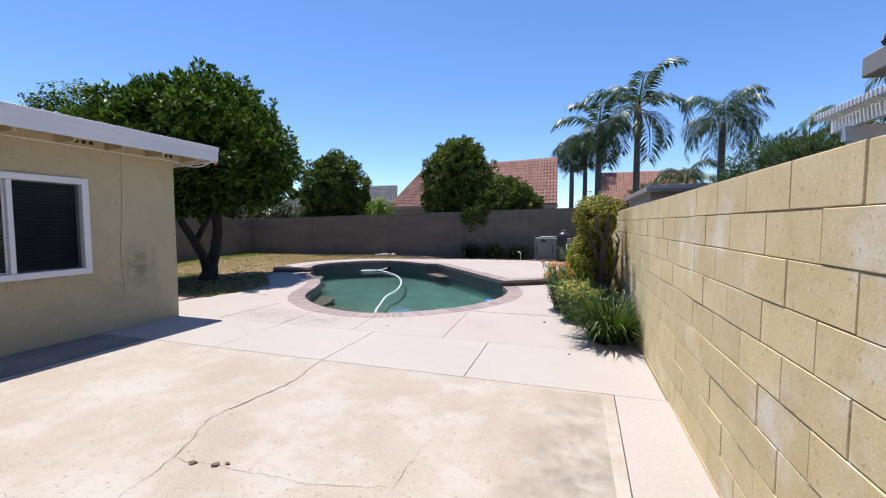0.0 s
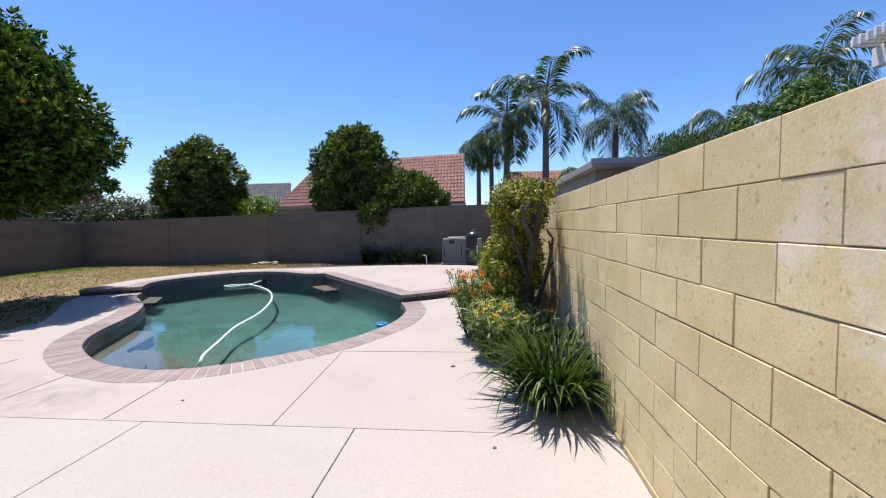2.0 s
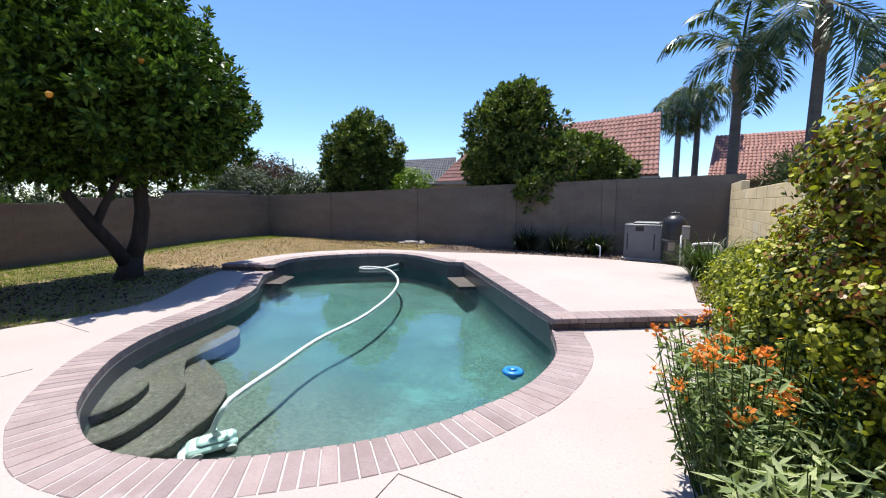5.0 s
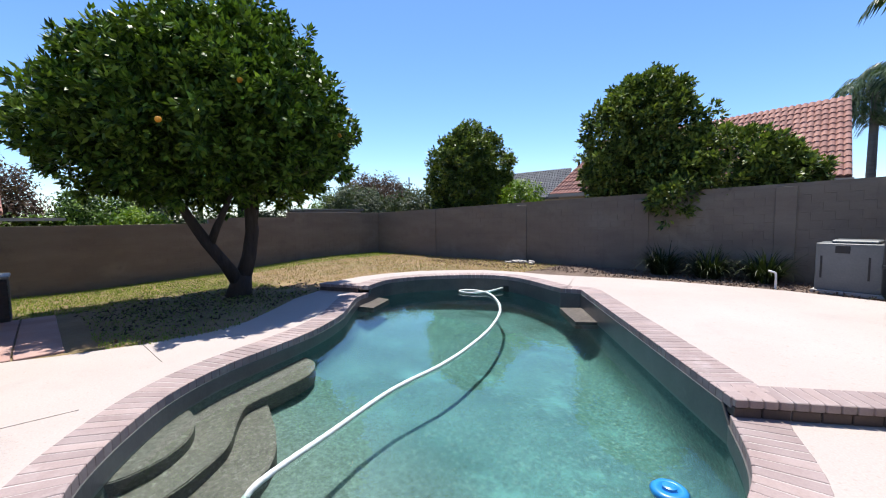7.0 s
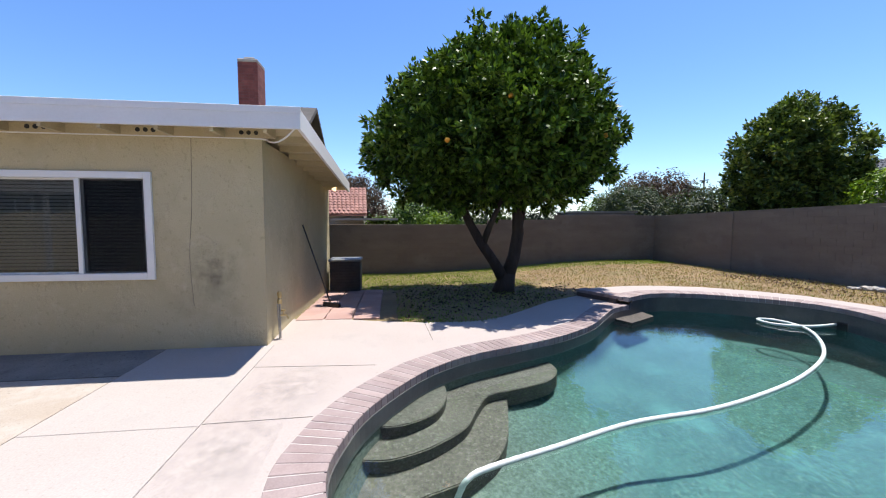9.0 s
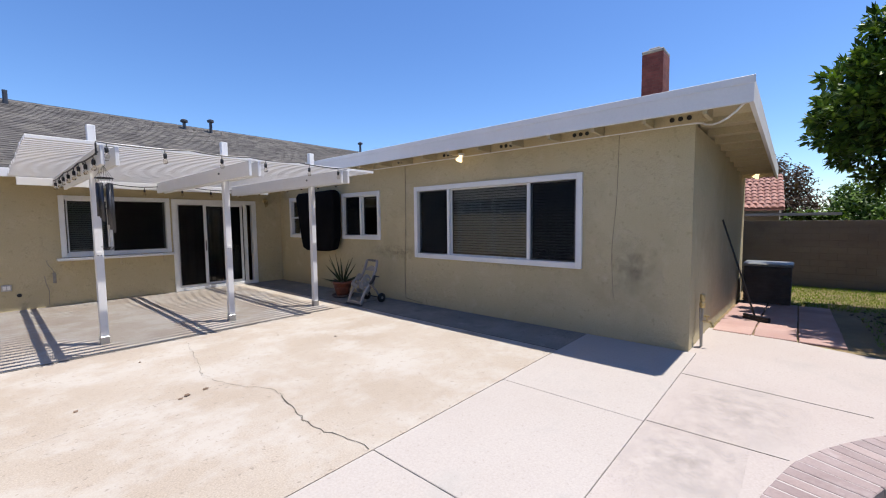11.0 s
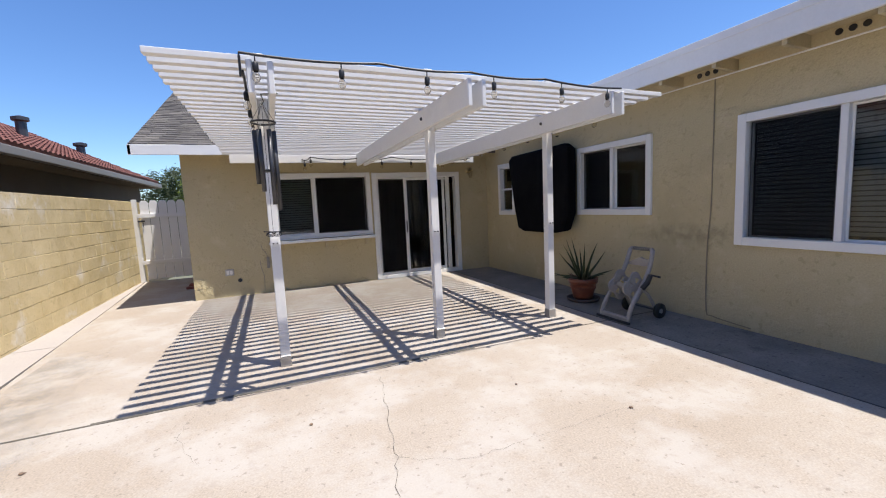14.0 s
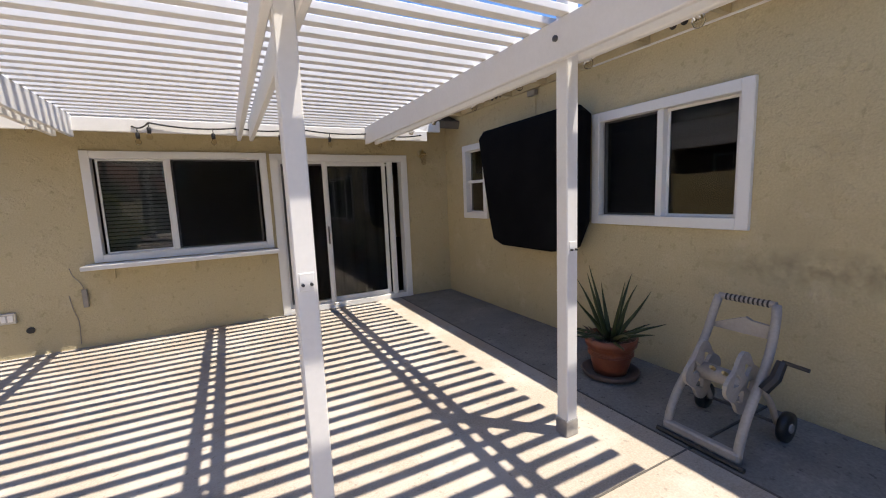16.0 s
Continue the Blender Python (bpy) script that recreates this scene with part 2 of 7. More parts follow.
M["palegreen"] = surface("pale_green_plastic", (0.375, 0.495, 0.45), (0.45, 0.555, 0.51), 0.5, 4, 50, 0.1)
M["bark"] = surface("grey_brown_bark", (0.035, 0.0259, 0.0203), (0.077, 0.0581, 0.0462), 0.95, 4, 30, 1.0, stretch=(1, 1, 0.25), depth=0.03)
M["palebark"] = surface("pale_succulent_bark", (0.048, 0.0384, 0.0326), (0.0912, 0.0744, 0.0648), 0.9, 5, 30, 0.9, stretch=(1, 1, 0.3), depth=0.02)
M["palmbark"] = surface("palm_bark", (0.091, 0.0805, 0.07), (0.154, 0.14, 0.119), 0.9, 2, 20, 0.9, stretch=(0.3, 0.3, 2), depth=0.03)
M["boots"] = surface("brown_palm_boots", (0.16, 0.104, 0.068), (0.24, 0.168, 0.112), 0.9, 3, 20, 0.9, depth=0.03)
M["orangeleaf"] = foliage("citrus_leaf", (0.00864, 0.0259, 0.00648), (0.157, 0.254, 0.041), 0.42, 0.1, 0.14)
M["ficusleaf"] = foliage("glossy_hedge_leaf", (0.012, 0.03, 0.01), (0.205, 0.265, 0.062), 0.4, 0.14, 0.18)
M["freshleaf"] = foliage("fresh_yellow_green_leaf", (0.08, 0.152, 0.012), (0.176, 0.256, 0.024), 0.4)
M["greyleaf"] = foliage("grey_green_leaf", (0.035, 0.0525, 0.0315), (0.084, 0.105, 0.063), 0.5)
M["redleaf"] = foliage("reddish_leaf", (0.035, 0.021, 0.0175), (0.098, 0.0595, 0.049), 0.5)
M["palmleaf"] = foliage("palm_leaflet", (0.0319, 0.0592, 0.0319), (0.109, 0.155, 0.091), 0.35, 0.2)
M["jade"] = foliage("jade_leaf", (0.016, 0.036, 0.007), (0.42, 0.43, 0.055), 0.4, 0.22)
M["jadered"] = foliage("reddish_jade_leaf", (0.128, 0.04, 0.02), (0.256, 0.128, 0.04), 0.4, 0.15)
M["strap"] = foliage("strap_leaf", (0.0246, 0.0491, 0.0126), (0.0842, 0.134, 0.0351), 0.4, 0.2)
M["milkweed"] = foliage("milkweed_leaf", (0.085, 0.139, 0.0531), (0.265, 0.33, 0.149), 0.45, 0.25)
M["strapdark"] = foliage("dark_strap_leaf", (0.012, 0.021, 0.0072), (0.036, 0.051, 0.018), 0.5, 0.15)
M["milkweed_pale"] = foliage("pale_milkweed_leaf", (0.126, 0.18, 0.0856), (0.324, 0.378, 0.216), 0.45, 0.3)
M["aloe"] = foliage("aloe_leaf", (0.036, 0.0495, 0.027), (0.0765, 0.09, 0.045), 0.4, 0.05)
M["petal_o"] = foliage("orange_petal", (0.55, 0.13, 0.03), (0.75, 0.28, 0.05), 0.5)
M["petal_y"] = foliage("yellow_petal", (0.70, 0.38, 0.01), (0.85, 0.55, 0.03), 0.5)
M["fruit"] = surface("orange_fruit", (0.72, 0.27, 0.02), (0.80, 0.36, 0.03), 0.5, 8, 60, 0.2)
M["grass"] = foliage("grass_blade", (0.0911, 0.151, 0.0203), (0.223, 0.293, 0.0506), 0.6)
M["strawgrass"] = foliage("straw_blade", (0.18, 0.128, 0.0562), (0.3, 0.225, 0.112), 0.7)
M["chip"] = surface("bark_chip", (0.088, 0.056, 0.04), (0.192, 0.136, 0.104), 0.95, 5, 40, 0.5, island=0.3)
M["litter"] = surface("dead_leaf", (0.0315, 0.0224, 0.014), (0.077, 0.0525, 0.0315), 0.95, 5, 40, 0.4, island=0.5)
M["stone"] = surface("pale_stone", (0.315, 0.285, 0.255), (0.42, 0.39, 0.352), 0.9, 4, 40, 0.6)
M["blind"] = surface("grey_blind_slat", (0.315, 0.315, 0.307), (0.36, 0.36, 0.352), 0.6, 2, 40, 0.05)
# low tone puts the unlit rooms' darkness into the colour
M["interior"] = surface("unlit_room_tone", (0.08, 0.075, 0.07), (0.10, 0.095, 0.09), 0.9, 1, 30, 0.1)
M["curtain"] = surface("dark_curtain", (0.02, 0.02, 0.022), (0.035, 0.035, 0.038), 0.9, 2, 60, 0.3)
M["sand_filter"] = surface("black_filter_tank", (0.018, 0.018, 0.02), (0.035, 0.035, 0.037), 0.35, 2, 40, 0.1)
M["wicker"] = surface("dark_brown_wicker", (0.03, 0.024, 0.02), (0.055, 0.045, 0.04), 0.7, 6, 60, 0.6)
M["copper"] = surface("weathered_pipe", (0.30, 0.29, 0.26), (0.40, 0.38, 0.34), 0.5, 6, 50, 0.2, metal=0.3)
M["brass"] = surface("worn_brass", (0.55, 0.42, 0.20), (0.65, 0.52, 0.28), 0.35, 6, 50, 0.1, metal=0.9)
# slab darker than the patio: eave shade put into its colour, besides real stains
M["shaded_slab"] = surface("stained_slab_in_shade", (0.15, 0.14, 0.127), (0.24, 0.227, 0.205), 0.9, 1.6, 50, 0.35, stain=(0.0715, 0.065, 0.0585), stain_scale=2.6, stain_from=0.6, stain_or_glint=(0.305, 0.289, 0.26), stain_or_glint_scale=3.4, grain=0.25, specks=(0.06, 0.055, 0.05), speck_scale=20.0)


def blotch(name, colour, radii, strength, scale=5.0):
    """A thin stain with soft uneven borders: round about the object's origin, broken up by noise."""
    m = surface(name, colour, tuple(c * 1.25 for c in colour), 0.95, 4, 50, 0.2, grain=0.25)
    n, l = m.node_tree.nodes, m.node_tree.links
    mp = n.new("ShaderNodeMapping")
    mp.inputs["Scale"].default_value = tuple(1 / r for r in radii)
    l.new(n.new("ShaderNodeTexCoord").outputs["Object"], mp.inputs[0])
    g = n.new("ShaderNodeTexGradient")
    g.gradient_type = "SPHERICAL"
    l.new(mp.outputs[0], g.inputs[0])
    broken = ramp(n, l, noise_at(n, l, scale, 7, 0.68), [(0.38, (0, 0, 0)), (0.66, (strength,) * 3)])
    l.new(mix(n, l, 1.0, g.outputs["Fac"], broken, "MULTIPLY"), n["Principled BSDF"].inputs["Alpha"])
    return m


M["soot"] = blotch("grey_soot", (0.13, 0.12, 0.095), (0.3, 0.34, 0.42), 0.28, 6)
M["scar"] = blotch("rough_patched_stucco", (0.24, 0.195, 0.12), (0.3, 1.0, 0.16), 0.22, 9)
M["edgegrime"] = blotch("grime_by_the_edge", (0.24, 0.21, 0.175), (0.75, 4.2, 1.0), 0.45, 3)
M["deckstain"] = blotch("grey_patch_on_concrete", (0.21, 0.195, 0.18), (0.75, 0.55, 0.3), 0.15, 7)


def glass(name, tint, rough=0.0, ior=1.45):
    m, t, n, l, p = nodes_of(name)
    p.inputs["Base Color"].default_value = (*tint, 1)
    p.inputs["Roughness"].default_value = rough
    p.inputs["IOR"].default_value = ior
    p.inputs["Transmission Weight"].default_value = 1.0
    return m


M["glass"] = glass("window_glass", (0.50, 0.54, 0.54))
M["bulb"] = glass("bulb_glass", (0.86, 0.82, 0.74), ior=1.08)
m, t, n, l, p = nodes_of("insect_screen")
M["screen"] = m
p.inputs["Base Color"].default_value = (0.012, 0.012, 0.012, 1)
p.inputs["Specular IOR Level"].default_value = 0.05
p.inputs["Alpha"].default_value = 0.45
m, t, n, l, p = nodes_of("pool_water")
M["water"] = m
p.inputs["Base Color"].default_value = (0.62, 0.90, 0.90, 1)
p.inputs["Roughness"].default_value, p.inputs["IOR"].default_value, p.inputs["Transmission Weight"].default_value = 0.0, 1.33, 1.0
w1, w2 = noise_at(n, l, 1.6, 3), noise_at(n, l, 7.0, 2)
bp = n.new("ShaderNodeBump")
bp.inputs["Strength"].default_value, bp.inputs["Distance"].default_value = 0.25, 0.02
l.new(mix(n, l, 0.3, w1, w2), bp.inputs["Height"])
l.new(bp.outputs[0], p.inputs["Normal"])
m, t, n, l, p = nodes_of("lamp_glow")
M["glow"] = m
p.inputs["Base Color"].default_value = (0.9, 0.8, 0.6, 1)
p.inputs["Emission Color"].default_value = (1.0, 0.75, 0.4, 1)
p.inputs["Emission Strength"].default_value = 1.2


# ---- builders ----
def link(name, bm, material, smooth=False):
    me = bpy.data.meshes.new(name)
    bm.to_mesh(me)
    bm.free()
    me.materials.append(material)
    if smooth:
        me.shade_smooth()
    return new(name, me)


def part(name, bm, material, parent, label="", smooth=False):
    ob = link(name, bm, material, smooth)
    ob.parent = parent
    if label:
        tagged(ob, label)
    return ob


def thing(name, label, category, at=(0, 0, 0), rz=0.0, group="", kind=""):
    e = new(name)
    e.matrix_basis = pose(*at, 0, 0, rz)
    return tagged(e, label, category, group, kind)


def setting(name, bm, material, label, category, smooth=False):
    return tagged(link(name, bm, material, smooth), label, category, kind="structure")


def box(bm, x0, x1, y0, y1, z0, z1, bevel=0.0, m=None):
    x0, x1, y0, y1, z0, z1 = min(x0, x1), max(x0, x1), min(y0, y1), max(y0, y1), min(z0, z1), max(z0, z1)
    mt = Matrix.LocRotScale(((x0 + x1) / 2, (y0 + y1) / 2, (z0 + z1) / 2), None, (x1 - x0, y1 - y0, z1 - z0))
    vs = bmesh.ops.create_cube(bm, size=1.0, matrix=(m @ mt) if m else mt)["verts"]
    if bevel:
        es = list({e for v in vs for e in v.link_edges})
        bmesh.ops.bevel(bm, geom=es, offset=bevel, segments=1, affect="EDGES")
    return bm


def boxes(*dims, bevel=0.0):
    bm = bmesh.new()
    for d in dims:
        box(bm, *d, bevel=bevel)
    return bm


def thicken(bm, geom, thickness):
    """Gives flat faces a thickness."""
    bm.normal_update()
    bmesh.ops.solidify(bm, geom=geom, thickness=thickness)


def tube(bm, pts, radii, seg=8, cap=True):
    """A tapered round bar along points."""
    rings = []
    pts = [Vector(p) for p in pts]
    if isinstance(radii, (int, float)):
        radii = [radii] * len(pts)
    side = None
    for i, p in enumerate(pts):
        d = (pts[min(i + 1, len(pts) - 1)] - pts[max(i - 1, 0)]).normalized()
        if side is None:
            side = d.orthogonal().normalized()
        side = (side - d * side.dot(d)).normalized()
        up = d.cross(side)
        rings.append([bm.verts.new(p + (side * math.cos(a) + up * math.sin(a)) * radii[i]) for a in (2 * math.pi * k / seg for k in range(seg))])
    for a, b in zip(rings, rings[1:]):
        for k in range(seg):
            bm.faces.new((a[k], a[(k + 1) % seg], b[(k + 1) % seg], b[k]))
    if cap:
        bm.faces.new(rings[0][::-1])
        bm.faces.new(rings[-1])
    return bm


def lathe(bm, profile, seg=20, at=(0, 0, 0), m=None):
    rings = []
    for r, z in profile:
        ring = []
        for k in range(seg):
            a = 2 * math.pi * k / seg
            v = Vector((at[0] + r * math.cos(a), at[1] + r * math.sin(a), at[2] + z))
            ring.append(bm.verts.new(m @ v if m else v))
        rings.append(ring)
    for a, b in zip(rings, rings[1:]):
        for k in range(seg):
            bm.faces.new((a[k], a[(k + 1) % seg], b[(k + 1) % seg], b[k]))
    bm.faces.new(rings[0][::-1])
    bm.faces.new(rings[-1])
    return bm


def prism(poly, z0, z1, z_of=None):
    """A slab with the given outline; z_of(x, y) lifts its top."""
    bm = bmesh.new()
    top = [bm.verts.new((x, y, z1)) for x, y in poly]
    low = [bm.verts.new((x, y, z0)) for x, y in poly]
    f = bm.faces.new(top)
    g = bm.faces.new(low[::-1])
    k = len(poly)
    for i in range(k):
        bm.faces.new((low[i], low[(i + 1) % k], top[(i + 1) % k], top[i]))
    bm.normal_update()
    bmesh.ops.triangulate(bm, faces=[f, g], ngon_method="EAR_CLIP")
    bmesh.ops.recalc_face_normals(bm, faces=bm.faces)
    return bm


def wall_with_holes(a0, a1, z0, z1, holes, place, thick):
    """A wall of thickness thick; place(a, z, d) gives the point at a along it, height z and depth d."""
    bm = bmesh.new()
    aa = sorted({a0, a1, *(h[0] for h in holes), *(h[1] for h in holes)})
    zz = sorted({z0, z1, *(h[2] for h in holes), *(h[3] for h in holes)})
    vs = {}

    def v(i, j, d):
        if (i, j, d) not in vs:
            vs[i, j, d] = bm.verts.new(place(aa[i], zz[j], d * thick))
        return vs[i, j, d]

    def solid(i, j):
        if not (0 <= i < len(aa) - 1 and 0 <= j < len(zz) - 1):
            return False
        a, z = (aa[i] + aa[i + 1]) / 2, (zz[j] + zz[j + 1]) / 2
        return not any(h[0] < a < h[1] and h[2] < z < h[3] for h in holes)
    for i in range(len(aa) - 1):
        for j in range(len(zz) - 1):
            if not solid(i, j):
                continue
            bm.faces.new((v(i, j, 0), v(i + 1, j, 0), v(i + 1, j + 1, 0), v(i, j + 1, 0)))
            bm.faces.new((v(i, j, 1), v(i, j + 1, 1), v(i + 1, j + 1, 1), v(i + 1, j, 1)))
            if not solid(i - 1, j):
                bm.faces.new((v(i, j, 0), v(i, j + 1, 0), v(i, j + 1, 1), v(i, j, 1)))
            if not solid(i + 1, j):
                bm.faces.new((v(i + 1, j, 0), v(i + 1, j, 1), v(i + 1, j + 1, 1), v(i + 1, j + 1, 0)))
            if not solid(i, j - 1):
                bm.faces.new((v(i, j, 0), v(i, j, 1), v(i + 1, j, 1), v(i + 1, j, 0)))
            if not solid(i, j + 1):
                bm.faces.new((v(i, j + 1, 0), v(i + 1, j + 1, 0), v(i + 1, j + 1, 1), v(i, j + 1, 1)))
    bmesh.ops.recalc_face_normals(bm, faces=bm.faces)
    return bm


def smooth_line(pts, step, closed=False):
    """Catmull-Rom through points, resampled about every step metres."""
    p = [Vector(q) for q in pts]
    k = len(p)
    fine = []
    for i in range(k if closed else k - 1):
        g = lambda j: p[j % k] if closed else p[max(0, min(k - 1, j))]
        a, b, c, d = g(i - 1), g(i), g(i + 1), g(i + 2)
        for s in range(16):
            u = s / 16
            fine.append(0.5 * (2 * b + (c - a) * u + (2 * a - 5 * b + 4 * c - d) * u * u + (3 * b - a - 3 * c + d) * u ** 3))
    fine.append(p[0] if closed else p[-1])
    dist = [0.0]
    for a, b in zip(fine, fine[1:]):
        dist.append(dist[-1] + (b - a).length)
    count = max(2, round(dist[-1] / step))
    out, j = [], 0
    for i in range(count + (0 if closed else 1)):
        want = dist[-1] * i / count
        while j < len(dist) - 2 and dist[j + 1] < want:
            j += 1
        u = (want - dist[j]) / max(1e-9, dist[j + 1] - dist[j])
        out.append(fine[j].lerp(fine[j + 1], u))
    return out


def offset_line(line, d):
    """The line moved d metres to the left of its way."""
    out = []
    for i, p in enumerate(line):
        w = (line[min(i + 1, len(line) - 1)] - line[max(i - 1, 0)]).normalized()
        out.append(p + Vector((-w.y, w.x, 0) if len(p) == 3 else (-w.y, w.x)) * d)
    return out

# ---- ground and pool ----
RAISE = 0.15
WATER = -0.225
# the pool's inner edge, first along the low deck from the east step to the west step, then round the raised beam
low_edge = smooth_line([(-0.80, 10.30), (-0.55, 9.50), (-0.59, 8.65), (-0.81, 8.04), (-1.08, 7.53), (-1.36, 7.18), (-1.66, 6.90), (-1.92, 6.68),
                        (-2.21, 6.50), (-2.54, 6.37), (-2.91, 6.32), (-3.32, 6.40), (-3.70, 6.53), (-4.18, 6.82), (-4.67, 7.22), (-5.06, 7.76),
                        (-5.35, 8.44), (-5.69, 9.19), (-6.23, 9.97), (-6.85, 10.55), (-7.35, 11.02), (-7.62, 11.50)], 0.105)
high_west = smooth_line([(-7.62, 11.50), (-7.98, 12.20), (-7.95, 12.80), (-7.72, 13.40), (-7.25, 14.02), (-6.70, 14.50), (-6.10, 14.66), (-5.45, 14.50),
                         (-4.85, 14.22), (-4.30, 13.95)], 0.105)
high_east = smooth_line([(-4.30, 13.95), (-3.92, 14.08), (-3.86, 14.02)], 0.105) + smooth_line([(-3.86, 14.02), (-0.80, 10.30)], 0.105)[1:]
high_edge = high_west + high_east[1:]
COPE = 0.36
# outward is to the right of the way of low_edge (clockwise), so the offset is negative
low_out = offset_line(low_edge, COPE)
high_out = offset_line(high_edge, COPE)
if (low_out[40] - Vector((-3.5, 10))).length < (low_edge[40] - Vector((-3.5, 10))).length:
    low_out, high_out = offset_line(low_edge, -COPE), offset_line(high_edge, -COPE)
low_out[0], low_out[-1] = Vector((-0.47, 10.50)), Vector((-7.98, 11.32))
high_out[0], high_out[-1] = Vector((-7.98, 11.32)), Vector((-0.47, 10.50))


def lawn_height(x, y):
    s = min(1.0, max(0.0, (-7.5 - x) / 8.5))
    u = min(1.0, max(0.0, (15.5 - y) / 8.0))
    back = min(1.0, max(0.0, (y - 11.0) / 3.0)) * 0.10
    return -0.012 + back - s * (0.10 + 0.34 * u)


setting("ground", boxes((-900, 900, -900, -16.5, -0.8, -0.25), (-900, 900, 19.5, 900, -0.8, -0.25), (-900, -17.2, -16.5, 19.5, -0.8, -0.25), (2.6, 900, -16.5, 19.5, -0.8, -0.25)),
        M["earth"], "dusty tan ground reaching the horizon around the yards", "ground")

# old patio slab, pale strip, edge slab along the block wall, all with recessed joints
S = 0.0035
setting("patio", prism([(-4.84, -5.03), (0.2, -5.03), (0.2, -8.3), (1.72, -8.3), (1.498, -5.03), (1.212, -1.0), (1.234, 0), (1.319, 3.87), (-4.84, 3.87)], -0.16, 0.0),
        M["patio"], "old beige concrete patio slab, stained and cracked", "patio")
for pts in (((-5.78, -0.45), (-3.0, -0.45), (0.2, -0.42), (1.2, -0.43)), ((-4.85, 3.87), (-4.85, -5.03))):
    bm = bmesh.new()
    for p, q in zip(pts, pts[1:]):
        d = (Vector(q) - Vector(p)).normalized() * 0.005
        box(bm, min(p[0], q[0]) - abs(d.y), max(p[0], q[0]) + abs(d.y), min(p[1], q[1]) - abs(d.x), max(p[1], q[1]) + abs(d.x), -0.02, 0.0035)
    setting("patio_joint", bm, M["joint"], "shallow dusty joint across the patio", "joint")
setting("house_slab", boxes((-5.78, -4.852, -5.03, -0.46, -0.16, 0.001), (-5.78, -4.852, -0.44, 3.87, -0.16, 0.001), bevel=0.004), M["shaded_slab"], "stained grey slab along the house wall, eave shade in its colour", "pavement")
strip_x = [-5.78, -3.61, -1.935, -0.17, 1.78]
strip = tagged(new("pavement_strip"), "row of pale concrete slabs across the patio", "pavement", kind="structure")
for a, b in zip(strip_x, strip_x[1:]):
    part("slab", boxes((a + S, b - S, 3.878, 5.208, -0.16, 0.002), bevel=0.004), M["strip"], strip)
edge = tagged(new("pavement_edge"), "narrow concrete strip along the block wall", "pavement", kind="structure")


def edge_x(y):
    return 1.22 + 0.022 * (y + 1) if y > -1 else 1.22 + 0.071 * (-1 - y)


for a, b in ((2.1, 3.87), (-0.55, 2.09), (-3.0, -0.56), (-5.6, -3.01), (-8.3, -5.61)):
    part("slab", prism([(edge_x(a), a + S), (1.80, a + S), (1.80, b - S), (edge_x(b), b - S)], -0.16, 0.003), M["strip"], edge)
setting("ground_joint", boxes((-5.79, 1.80, -8.3, 5.22, -0.3, -0.03)), M["joint"], "dark dirt in the slab joints", "ground")


def v2(p):
    return (p[0], p[1])


low_poly = [(1.80, 5.215), (1.80, 12.1), (0.8, 11.42)] + [v2(p) for p in low_out] + [(-8.72, 10.98), (-8.2, 10.1), (-7.5, 9.35), (-6.95, 8.72),
            (-6.72, 8.1), (-6.75, 7.3), (-6.95, 6.5), (-7.1, 6.12), (-7.25, 5.10), (-5.78, 5.13), (-5.78, 5.215)]
setting("pool_deck", prism(low_poly, -0.2, 0.0), M["deck"], "pinkish broom-finished concrete pool deck", "pool deck")
for pts in (((-0.845, 5.22), (-0.92, 7.09)), ((-2.31, 5.22), (-2.40, 6.03)), ((-0.92, 7.09), (1.2, 7.13)), ((-3.64, 5.22), (-3.66, 6.1)), ((-6.72, 7.33), (-5.75, 7.36)), ((-4.95, 5.22), (-4.85, 6.6))):
    d = (Vector(pts[1]) - Vector(pts[0])).normalized()
    nrm = Vector((-d.y, d.x)) * 0.0028
    q = [Vector(pts[0]) + nrm, Vector(pts[1]) + nrm, Vector(pts[1]) - nrm, Vector(pts[0]) - nrm]
    setting("deck_joint", prism([v2(p) for p in q], -0.05, 0.003), M["joint"], "thin dark joint cut into the deck", "joint")
back_edge = [(1.9, 15.2), (0.35, 16.25), (-1.0, 16.5), (-2.8, 16.35), (-4.0, 16.1), (-4.9, 15.75), (-5.6, 15.55), (-6.35, 15.5), (-7.34, 15.25), (-7.95, 14.75), (-8.62, 13.95),
             (-8.95, 12.9), (-8.98, 12.2), (-8.72, 11.02)]
high_poly = [v2(p) for p in high_out][::-1] + [(-8.72, 11.02)] + back_edge[::-1][1:] + [(1.9, 12.15), (0.8, 11.42)]
setting("raised_deck", prism(high_poly, -0.2, RAISE), M["deck"], "raised pinkish concrete deck round the far side of the pool", "pool deck")

# coping bricks
coping = tagged(new("pool_coping"), "pinkish brick coping round the pool with pale mortar", "coping", kind="structure")


